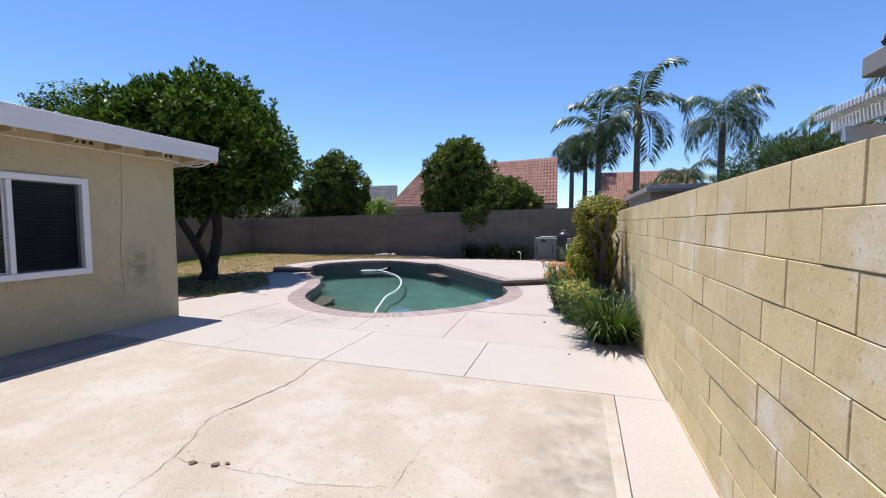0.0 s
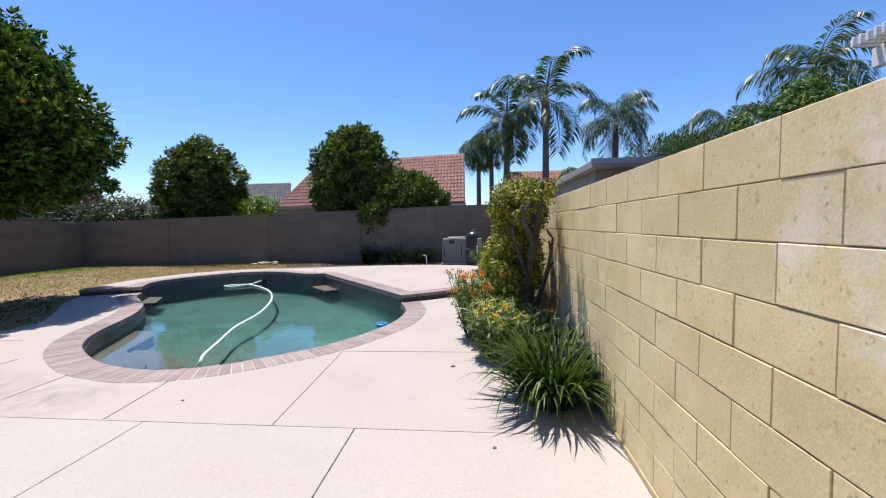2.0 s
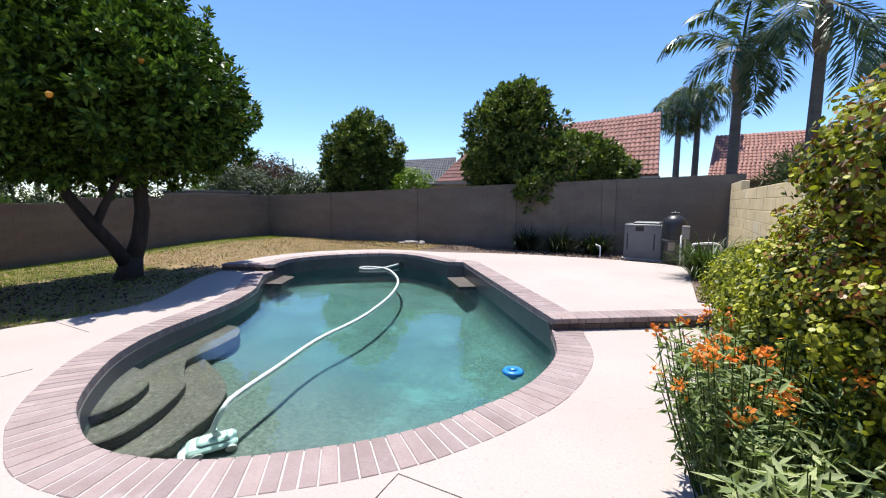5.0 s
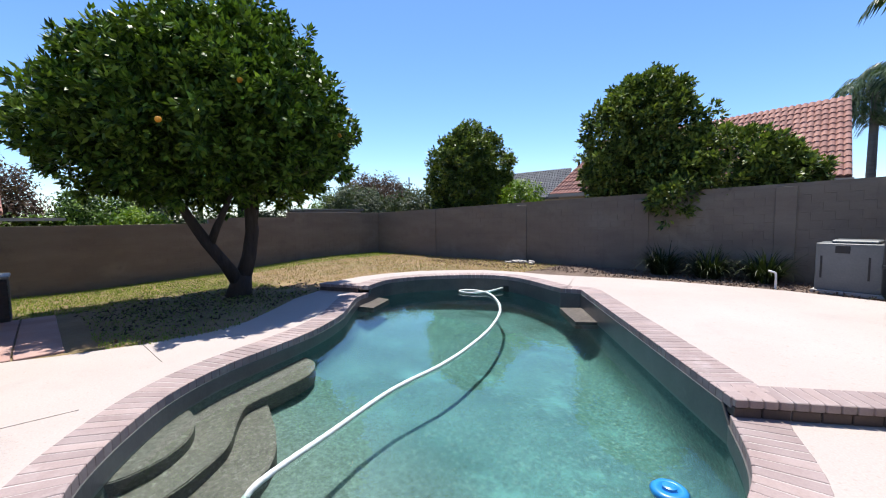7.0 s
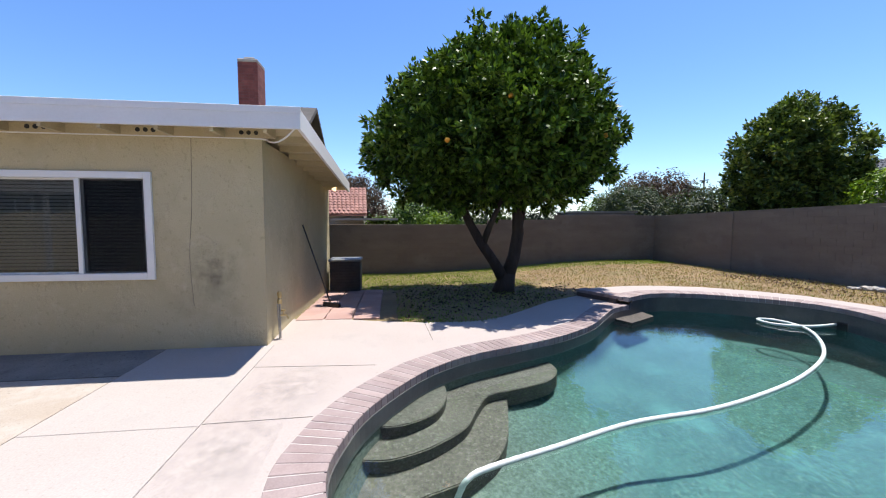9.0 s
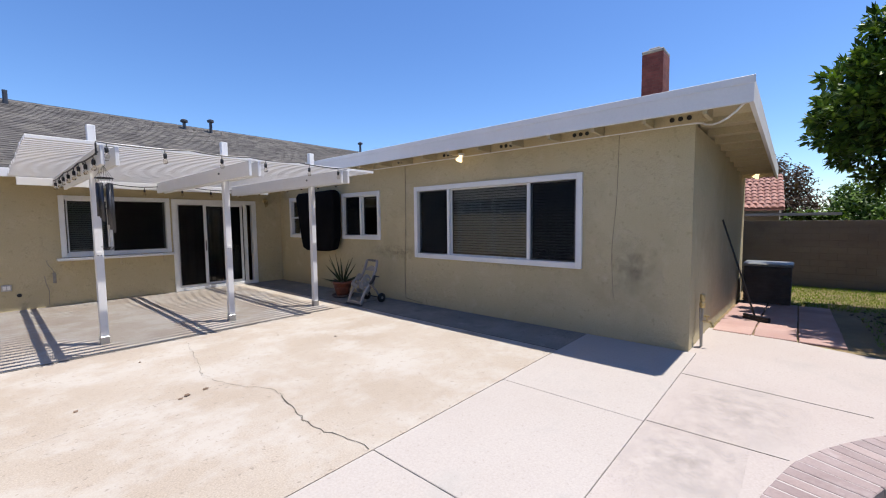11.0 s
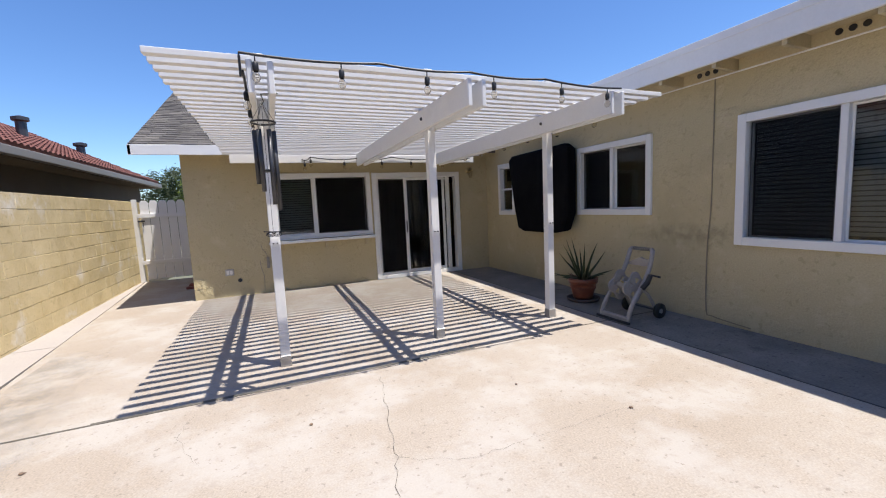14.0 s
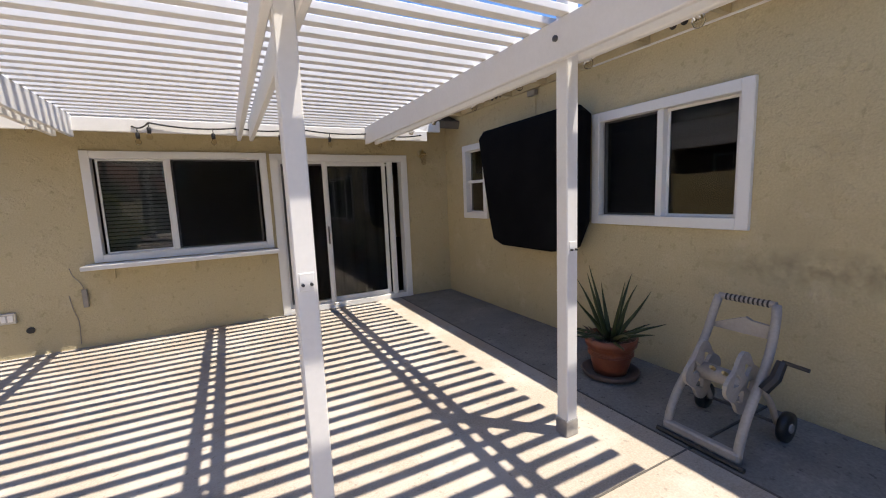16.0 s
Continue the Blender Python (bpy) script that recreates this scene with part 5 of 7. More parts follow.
def frond(verts, faces, base, az, rise, length, rng, droop=1.0, leaf=0.55, count=34, hang=0.8):
    """One feather frond: an arched rib with drooping leaflets on both sides."""
    d = Vector((math.cos(az), math.sin(az), 0))
    side = Vector((-d.y, d.x, 0))
    pts = []
    p = Vector(base)
    ang = rise
    step = length / 14
    for i in range(15):
        pts.append(p.copy())
        p = p + (d * math.cos(ang) + Vector((0, 0, math.sin(ang)))) * step
        ang -= droop * 0.16 * (0.4 + i / 9)
    for i, (a, b) in enumerate(zip(pts, pts[1:])):
        r = 0.035 * (1 - i / 15) + 0.006
        k = len(verts)
        up = Vector((0, 0, 1))
        verts += [a + side * r, a + up * r, a - side * r, b + side * r * 0.9, b + up * r * 0.9, b - side * r * 0.9]
        faces += [(k, k + 3, k + 4, k + 1), (k + 1, k + 4, k + 5, k + 2), (k + 2, k + 5, k + 3, k)]
    for j in range(count):
        u = 0.12 + 0.88 * j / (count - 1)
        i = min(13, int(u * 14))
        a = pts[i].lerp(pts[i + 1], u * 14 - i)
        way = (pts[i + 1] - pts[i]).normalized()
        L = leaf * (0.35 + 1.0 * math.sin(math.pi * (0.12 + 0.8 * u))) * rng.uniform(0.85, 1.1)
        for s in (-1, 1):
            out = (side * s + way * rng.uniform(0.5, 0.9) + Vector((0, 0, rng.uniform(-0.35, 0.25)))).normalized()
            m1 = a + out * L * 0.5 + Vector((0, 0, -0.06 * hang * L))
            tip = a + out * L * 0.92 + Vector((0, 0, -hang * 0.42 * L))
            wv = way * 0.034
            k = len(verts)
            verts += [a, m1 + wv, m1 - wv, tip]
            faces += [(k, k + 1, k + 2), (k + 1, k + 3, k + 2)]


def palm(label, at, height, fronds, length, seed, trunk_r=0.13, boots=True, droop=1.0, leaf=0.55, hang=0.8, lean=0.0):
    root = thing("palm_tree", label, "palm tree", at)
    rng = np.random.default_rng(seed)
    bm = bmesh.new()
    tube(bm, [(lean * k / 10, 0, height * k / 10) for k in range(11)], [trunk_r * (1.25 - 0.35 * k / 10) for k in range(11)], 10)
    part("trunk", bm, M["palmbark"], root, smooth=True)
    if boots:
        bm = bmesh.new()
        lathe(bm, [(trunk_r * 0.9, 0), (trunk_r * 1.5, 0.25), (trunk_r * 1.35, 0.9), (trunk_r * 0.6, 1.5)], 10, (lean, 0, height - 1.1))
        part("crownshaft", bm, M["boots"], root, smooth=True)
    for i in range(fronds):
        verts, faces = [], []
        az = 2.4 * i + rng.uniform(-0.3, 0.3)
        rise = 1.45 - 1.9 * (i / max(1, fronds - 1)) + rng.uniform(-0.12, 0.12)
        frond(verts, faces, (lean, 0, height + 0.15), az, rise, length * rng.uniform(0.8, 1.1), rng, droop * rng.uniform(0.8, 1.2), leaf, 54, hang)
        add_mesh("frond", mesh_from("frond", verts, faces, M["palmleaf"]), root)
    return root


palm("king palm with arching green fronds behind the wall", (2.0, 20.4, -0.25), 6.2, 12, 2.5, 61, 0.14, droop=0.9, leaf=0.6)
palm("tall king palm with brown boot below its fronds", (3.45, 18.9, -0.25), 6.6, 11, 2.8, 62, 0.13, droop=0.85, leaf=0.65)
palm("slim far palm with drooping dark fronds", (0.7, 40, -0.25), 8.6, 16, 3.0, 63, 0.2, False, droop=1.5, leaf=0.8, hang=1.4)
palm("slim far palm with drooping dark fronds", (1.9, 40.5, -0.25), 9.0, 16, 3.0, 64, 0.2, False, droop=1.4, leaf=0.8, hang=1.4)
palm("feathery queen palm beyond the neighbour's yard", (11.6, 36, -0.25), 9.6, 20, 4.2, 65, 0.25, False, droop=1.0, leaf=1.0, hang=1.4)
palm("queen palm with silvery fronds beyond the neighbour's yard", (15.6, 28, -0.25), 7.0, 16, 3.6, 66, 0.2, False, droop=1.1, leaf=0.85, hang=1.3)
palm("tall palm over dense greenery beyond the neighbour's yard", (17.5, 24.5, -0.25), 9.0, 18, 3.4, 67, 0.2, False, droop=1.0, leaf=0.8, hang=1.2)
palm("low feathery palm beyond the neighbour's yard", (8.6, 33, -0.25), 4.6, 14, 3.0, 68, 0.2, False, droop=1.0, leaf=0.8, hang=1.2)
for i, (x, y, r, h) in enumerate(((9.6, 22.0, 1.8, 4.2), (12.0, 23.0, 1.9, 4.6), (17.0, 23.0, 2.2, 5.2), (5.6, 27.0, 1.5, 2.8), (14.5, 24.0, 1.8, 4.8))):
    tree("tree", "dense green garden tree beyond the neighbour's yard", (x, y, -0.25), [(0, 0, h, r, r, r * 0.7), (0.4, 0.3, h - 1.0, r, r, r * 0.7)], [([(0, 0, 0), (0, 0, h)], [0.15, 0.05])],
         "greyleaf" if i % 2 else "palmleaf", 420, 26, 0.34, 0.05, 80 + i, shoots=0.34)


# planting along the east block wall
def strap_clump(label, at, blades, length, spread, seed, width=0.016, leaf="strap"):
    root = thing("strap_leaf_plant", label, "plant", at)
    rng = np.random.default_rng(seed)
    verts, faces = [], []
    for i in range(blades):
        if i % 40 == 0 and verts:
            add_mesh("leaf_tuft", mesh_from("leaf_tuft", verts, faces, M[leaf]), root)
            verts, faces = [], []
        a, r = rng.uniform(0, 2 * math.pi), spread * 0.35 * math.sqrt(rng.random())
        p = Vector((r * math.cos(a), r * math.sin(a), 0))
        az = a + rng.normal(0, 0.5)
        d = Vector((math.cos(az), math.sin(az), 0))
        s = Vector((-d.y, d.x, 0)) * width * rng.uniform(0.7, 1.2)
        ang = rng.uniform(0.75, 1.5)
        L = length * rng.uniform(0.6, 1.15)
        bend = rng.uniform(0.1, 0.5)
        prev = None
        for k in range(6):
            w = 1.0 - (k / 5) ** 2 * 0.97
            j = len(verts)
            verts += [p + s * w, p - s * w]
            if prev is not None:
                faces.append((prev, prev + 1, j + 1, j))
            prev = j
            p = p + (d * math.cos(ang) + Vector((0, 0, math.sin(ang)))) * (L / 5)
            ang -= bend * (0.5 + k * 0.35)
    add_mesh("leaf_tuft", mesh_from("leaf_tuft", verts, faces, M[leaf]), root)
    return root


strap_clump("clump of long green strap leaves spilling onto the slab", (1.42, 5.78, 0.01), 480, 0.76, 0.66, 71)
strap_clump("clump of long green strap leaves beside the wall", (1.5, 6.3, 0.01), 150, 0.7, 0.5, 72)
strap_clump("green strap-leaf clump beside the raised deck", (1.15, 14.5, 0.16), 420, 1.0, 0.8, 73)
for i, x in enumerate((-4.05, -3.0, -1.95)):
    strap_clump("dark strap-leaf clump against the back wall", (x + 0.5, 17.8, 0.1), 280, 0.9, 0.65, 74 + i, 0.016, "strapdark")

jade = thing("jade_shrub", "tall jade shrub with thick grey trunk and yellow-green rosettes", "shrub", (1.40, 7.4, 0.0))
rng = np.random.default_rng(91)
limb_lines = [([(0.0, 0.15, 0.0), (0.02, 0.08, 0.45), (0.02, -0.08, 0.9), (0.03, -0.42, 1.35), (0.04, -0.55, 1.55)], [0.075, 0.065, 0.06, 0.05, 0.045]),
              ([(0.04, -0.55, 1.55), (0.05, -0.72, 1.72), (0.04, -0.88, 1.82), (0.05, -0.98, 2.0)], [0.036, 0.03, 0.022, 0.014]),
              ([(0.04, -0.55, 1.55), (-0.02, -0.5, 1.75), (-0.08, -0.35, 1.95)], [0.036, 0.026, 0.015]),
              ([(0.02, -0.08, 0.9), (-0.1, -0.2, 1.15), (-0.2, -0.3, 1.5), (-0.22, -0.35, 1.75)], [0.036, 0.03, 0.022, 0.014]),
              ([(0.02, 0.08, 0.45), (-0.12, -0.05, 0.8), (-0.26, -0.08, 1.1)], [0.036, 0.026, 0.015]),
              ([(0.0, 0.15, 0.05), (-0.05, 0.45, 0.6), (-0.1, 0.8, 1.2), (-0.1, 1.0, 1.6)], [0.07, 0.055, 0.04, 0.02]),
              ([(0.0, 0.15, 0.05), (0.12, 0.0, 0.55), (0.2, -0.3, 1.0), (0.24, -0.45, 1.4)], [0.05, 0.04, 0.03, 0.015]),
              ([(0.03, -0.42, 1.35), (-0.1, -0.75, 1.55), (-0.15, -0.95, 1.75)], [0.04, 0.03, 0.015])]
for pts, radii in limb_lines:
    bm = bmesh.new()
    line = smooth_line(pts, 0.06)
    rad = [radii[0] + (radii[-1] - radii[0]) * k / (len(line) - 1) for k in range(len(line))]
    tube(bm, line, [r * rng.uniform(0.92, 1.1) for r in rad], 8)
    for k in range(4, len(line), 3):
        e = Vector(line[k]) + Vector((rng.normal(-0.02, 0.09), rng.normal(0, 0.12), rng.uniform(0.05, 0.18)))
        tube(bm, [line[k], (Vector(line[k]) + e) / 2 + Vector((0, 0, -0.02)), e], [rad[k] * 0.5, 0.014, 0.008], 5)
    part("branch", bm, M["palebark"], jade, smooth=True)
P1, A1 = crown_points([(-0.06, 0.2, 1.80, 0.40, 0.72, 0.34), (-0.10, -0.35, 1.80, 0.28, 0.42, 0.24), (-0.03, 0.95, 1.25, 0.42, 0.75, 0.38)], 330, 74, rng, 0.10, 0.3)
P2, A2 = crown_points([(-0.24, 0.4, 1.2, 0.2, 0.65, 0.5), (-0.08, 1.05, 1.05, 0.36, 0.6, 0.6), (-0.12, 0.5, 0.6, 0.2, 0.6, 0.35)], 260, 72, rng, 0.10, 0.3)
P3, A3 = crown_points([(0.05, -0.9, 1.93, 0.13, 0.18, 0.13), (0.08, 0.1, 1.15, 0.14, 0.3, 0.4), (0.02, -0.1, 1.65, 0.18, 0.35, 0.22), (-0.15, 0.0, 1.35, 0.2, 0.25, 0.4)], 110, 46, rng, 0.09, 0.2)
P, A = np.concatenate([P1, P2, P3]), np.concatenate([A1, A2, A3])
keep = P[:, 0] < np.where(P[:, 2] < 1.95, 0.22, 0.6)
P, A = P[keep], A[keep]
rosy = (P[:, 2] > 1.1) & (rng.random(len(P)) < 0.24)
add_mesh("foliage", leaf_cloud("foliage", P[~rosy], A[~rosy], 0.029, 0.024, M["jade"], rng, 0.0, 0.1, False, True), jade)
add_mesh("sunlit_foliage", leaf_cloud("sunlit_foliage", P[rosy], A[rosy], 0.028, 0.023, M["jadered"], rng, 0.0, 0.1, False, True), jade, "reddish sun-tinted leaf tips")
for at, lobes, count in (((1.3, 8.7, 0.0), [(-0.02, 0.0, 0.85, 0.45, 0.85, 0.62), (-0.02, -0.4, 1.0, 0.38, 0.55, 0.36), (-0.02, 0.9, 0.7, 0.42, 0.6, 0.5)], 620), ((1.3, 10.9, 0.0), [(0, 0, 0.6, 0.45, 1.1, 0.48), (0, -0.6, 0.85, 0.4, 0.5, 0.35)], 460)):
    low = thing("jade_shrub", "low jade shrub with yellow-green leaves beside the wall", "shrub", at)
    bm = bmesh.new()
    for j in range(7):
        a = j * 0.9
        tube(bm, [(0, 0, 0), (0.1 * math.cos(a), 0.2 * math.sin(a), 0.4), (0.2 * math.cos(a) - 0.05, 0.55 * math.sin(a), 0.95)], [0.05, 0.035, 0.015], 6)
    part("branches", bm, M["palebark"], low, smooth=True)
    P, A = crown_points(lobes, count, 60, rng, 0.12, 0.3)
    keep = P[:, 0] < 0.46
    add_mesh("foliage", leaf_cloud("foliage", P[keep], A[keep], 0.034, 0.029, M["jade"], rng, 0.0, 0.1, False, True), low)


def milkweed(label, at, spread, height, stems, seed, petal, leaf="milkweed", size=0.075, bloom=0.3):
    root = thing("flowering_plant", label, "flowering plant", at)
    rng = np.random.default_rng(seed)
    P, A, F = [], [], []
    for i in range(stems):
        a, r = rng.uniform(0, 6.28), spread * math.sqrt(rng.random())
        h = height * rng.uniform(0.55, 1.05)
        b = Vector((r * 0.5 * math.cos(a), r * 0.5 * math.sin(a), 0))
        t = Vector((r * math.cos(a), r * math.sin(a), h))
        m_ = (b + t) / 2 + Vector((0.03 * math.cos(a), 0.03 * math.sin(a), 0.05))
        bm = bmesh.new()
        tube(bm, [b, m_, t], [0.006, 0.005, 0.003], 4)
        part("stem", bm, M["strap"], root)
        for k in range(38):
            u = rng.uniform(0.2, 1.0)
            q = b.lerp(t, u)
            P.append(np.array(q) + rng.normal(0, 0.015, 3))
            A.append(np.array([rng.normal(0, 1), rng.normal(0, 1), 0.35]))
        if rng.random() < bloom:
            for k in range(20):
                F.append(np.array(t) + rng.normal(0, 0.02, 3) + np.array([0, 0, 0.015]))
    add_mesh("leaves", leaf_cloud("leaves", P, A, size, size * 0.26, M[leaf], rng, 0.3, 0.1, True), root)
    F = np.array(F)
    add_mesh("blossoms", leaf_cloud("blossoms", F, rng.normal(0, 1, F.shape) + np.array([0, 0, 0.8]), 0.03, 0.022, M[petal], rng, 0.0, 0.1), root, "small bright blossoms")
    return root


milkweed("leafy milkweed with orange blossoms spilling over the deck", (0.86, 7.75, 0.0), 0.5, 0.9, 120, 101, "petal_o")
milkweed("leafy milkweed with orange blossoms spilling over the deck", (0.98, 8.7, 0.0), 0.42, 0.8, 70, 102, "petal_o")
milkweed("pale leafy milkweed with yellow blossoms beside the strap leaves", (1.02, 6.95, 0.0), 0.38, 0.68, 85, 103, "petal_y", "milkweed_pale", 0.1, 0.14)
milkweed("pale leafy milkweed with yellow blossoms under the jade shrub", (1.42, 6.7, 0.0), 0.3, 0.62, 50, 104, "petal_y", "milkweed_pale", 0.1, 0.14)

# lawn blades: green near the west wall, straw elsewhere
rng = np.random.default_rng(110)
for name, mat, count, label in (("grass", "grass", 34000, "short green grass"), ("dry_grass", "strawgrass", 15000, "dry straw-coloured grass")):
    P = []
    while len(P) < count:
        x, y = rng.uniform(-16.4, -6.4), rng.uniform(5.2, 18.1)
        if not in_lawn(x + 0.6, y) or (y < 6.9 and x > -10.9):
            continue
        if name == "grass" and math.hypot(x + 9.4, (y - 8.7) * 1.15) < 2.5 and rng.random() < 0.7:
            continue
        patch = noise.noise((x * 0.5, y * 0.5, 3.0)) + (0.8 if y < 10.8 or x < -14.6 else -0.5) - (0.25 if math.hypot(x + 10, y - 9.6) < 2.2 else 0)
        if name == "dry_grass" and math.hypot(x + 9.6, y - 9.0) < 2.7:
            continue
        if (patch > 0.05) == (name == "grass") or rng.random() < 0.06:
            P.append((x, y, lawn_height(x, y) + 0.005))
    ob = new(name, leaf_cloud(name, P, np.tile([0.0, 0.0, 1.0], (len(P), 1)), 0.055, 0.012, M[mat], rng, 0.2, 0.1, True))
    tagged(ob, label + " on the lawn", "grass", kind="stuff")
P = [(rng.uniform(-6.3, 1.2), rng.uniform(16.4, 18.1), 0.11) for _ in range(2600)] + [(rng.uniform(-11, -6), rng.uniform(16.2, 18.1), lawn_height(-8, 17) + 0.01) for _ in range(900)]
ob = new("bark_chips", leaf_cloud("bark_chips", P, rng.normal(0, 1, (len(P), 3)) * np.array([1, 1, 0.25]), 0.07, 0.03, M["chip"], rng, 0, 0.2))
tagged(ob, "loose brown bark chips in the bed", "mulch", kind="stuff")

# dark leaves added to deepen the tree's shade on the lawn
P = []
while len(P) < 1700:
    a, r = rng.uniform(0, 6.283), 3.4 * math.sqrt(rng.random())
    x, y = -9.4 + r * math.cos(a), 8.9 + r * math.sin(a) * 0.85
    if in_lawn(x + 0.75, y) and rng.random() < 1.2 - r / 3.4 and not (y < 6.9 and x > -10.9):
        P.append((x, y, lawn_height(x, y) + 0.016))
ob = new("leaf_litter", leaf_cloud("leaf_litter", P, rng.normal(0, 1, (len(P), 3)) * np.array([0.4, 0.4, 0.2]) + np.array([0, 0, 1.0]), 0.075, 0.04, M["litter"], rng, 0, 0.15))
tagged(ob, "dead brown leaves added to deepen the shade under the orange tree", "leaf litter", kind="stuff")


# ---- neighbours' houses ----
def tile_slope(name, corners, material, label, pitch=0.22, course=0.33):
    """Barrel tiles on a slope: corners are eave-left, eave-right, ridge-right, ridge-left."""
    a, b, c, d = (Vector(p) for p in corners)
    root = bmesh.new()
    vs = [root.verts.new(p) for p in (a, b, c, d)]
    f = root.faces.new(vs)
    up = (b - a).cross(d - a).normalized()
    if up.z < 0:
        up = -up
    thicken(root, geom=[f], thickness=0.08)
    deck = link(name, root, material)
    tagged(deck, label, "roof", kind="structure")
    rows = max(2, int(((c + d) / 2 - (a + b) / 2).length / course))
    verts, faces = [], []
    for r in range(rows):
        u0, u1 = r / rows, (r + 1.12) / rows
        l0, r0, l1, r1 = a.lerp(d, u0), b.lerp(c, u0), a.lerp(d, min(1, u1)), b.lerp(c, min(1, u1))
        n_ = max(1, int((r0 - l0).length / pitch))
        for k in range(n_):
            s = [(k + q / 4) / n_ for q in range(5)]
            j = len(verts)
            for lo, hi, lift in ((l0, r0, 0.05), (l1, r1, 0.012)):
                for q in range(5):
                    h = (0, 0.75, 1.0, 0.75, 0)[q] * 0.07
                    verts.append(lo.lerp(hi, s[q]) + up * (lift + h))
            for q in range(4):
                faces.append((j + q, j + q + 1, j + 6 + q, j + 5 + q))
            faces.append((j, j + 4, j + 3, j + 2))
            faces.append((j, j + 2, j + 1))
    add_mesh("roof_tiles", mesh_from("roof_tiles", verts, faces, material), deck, kind="stuff")
    return deck


# red-tiled house behind the back wall
tile_slope("roof_red_house", ((-12.3, 27.2, 2.85), (-0.1, 27.2, 2.95), (-0.25, 30.5, 6.45), (-10.6, 30.5, 6.05)), M["redtile"], "red clay tile roof of the house behind")
setting("house_red", boxes((-11.9, -0.4, 27.6, 27.8, -0.25, 2.85), (-0.6, -0.4, 27.8, 33.5, -0.25, 2.85), (-11.9, -11.7, 27.8, 33.5, -0.25, 2.8), (-11.9, -0.4, 33.4, 33.6, -0.25, 2.8)), M["beigestucco"], "beige stucco house behind the back wall", "house")
setting("house_red_eave", boxes((-12.3, -0.05, 27.1, 27.2, 2.72, 2.9)), M["beigestucco"], "beige eave board of the house behind", "fascia")
bm = bmesh.new()
vs = [bm.verts.new(p) for p in ((-0.5, 27.6, 2.8), (-0.5, 30.5, 6.3), (-0.5, 33.5, 2.8))]
f = bm.faces.new(vs)
thicken(bm, geom=[f], thickness=0.15)
setting("gable_red_house", bm, M["beigestucco"], "beige gable of the house behind", "wall")
tile_slope("roof_far_house", ((2.4, 36.0, 3.0), (10.5, 36.0, 3.0), (10.5, 40.0, 6.3), (3.0, 40.0, 6.3)), M["redtile"], "red clay tile roof farther off")
setting("house_far", boxes((2.7, 10.4, 36.4, 43, -0.25, 3.0)), M["brownstucco"], "brown stucco house farther off", "house")
tile_slope("roof_grey_house", ((-26.0, 31.0, 2.9), (-13.2, 31.0, 2.9), (-15.2, 35.5, 5.3), (-26.0, 35.5, 5.3)), M["greyshingle"], "slate grey roof of a house behind")
setting("house_grey", boxes((-26, -13.6, 31.4, 38, -0.25, 2.9)), M["beigestucco"], "beige stucco house with grey roof", "house")
bm = bmesh.new()
f = bm.faces.new([bm.verts.new(p) for p in ((-13.3, 31.2, 2.9), (-13.3, 35.5, 5.2), (-13.3, 39.5, 2.9))])
thicken(bm, geom=[f], thickness=0.15)
setting("gable_grey_house", bm, M["beigestucco"], "beige gable beside the grey roof", "wall")
tile_slope("roof_west_house", ((-22.0, 3.0, 2.0), (-22.0, 5.6, 2.0), (-25.0, 5.4, 3.6), (-25.0, 2.4, 3.6)), M["redtile"], "pinkish tile roof beyond the side wall")
setting("house_west", boxes((-28, -22.3, -4, 5.4, -0.4, 2.0), (-22.2, -20.5, 4.0, 7.2, 1.70, 1.80)), M["beigestucco"], "pale house and flat patio roof beyond the side wall", "house")
shed = thing("garden_shed", "low pale metal shed roof over the side wall", "shed", (-18.2, 16.4, -0.3))
part("roof", prism([(-0.9, -1.6), (0.9, -1.6), (0.9, 1.6), (-0.9, 1.6)], 2.35, 2.42), M["steel"], shed)
part("wall", boxes((-0.8, 0.8, -1.5, 1.5, 0, 2.35)), M["greystucco"], shed)

# east neighbour: brown stucco house with a low red tile roof and vents
tile_slope("roof_east_house", ((3.15, -17.5, 2.95), (3.15, 3.8, 2.95), (7.2, 3.8, 4.95), (7.2, -17.5, 4.95)), M["darktile"], "low red tile roof of the house next door")
setting("house_east", boxes((3.75, 12, -17.2, 3.45, -0.25, 2.85)), M["brownstucco"], "brown stucco house next door", "house")
setting("gutter_east", boxes((3.02, 3.16, -17.5, 3.82, 2.76, 2.92), (3.16, 12, 3.7, 3.82, 2.7, 2.95), bevel=0.01), M["tan_gutter"], "pale tan gutter of the house next door", "gutter")
setting("soffit_east", boxes((3.16, 3.75, -17.4, 3.7, 2.74, 2.78)), M["brownstucco"], "brown soffit of the house next door", "soffit")
for a in ((-3.95, -2.75, 2.38), (-6.1, -5.0, 2.5)):
    window_unit("window_next_door", (a[0], a[1], 1.35, a[2]), lambda u, z, d: (3.75 - d, u, z), (1, 1), "white window of the house next door")
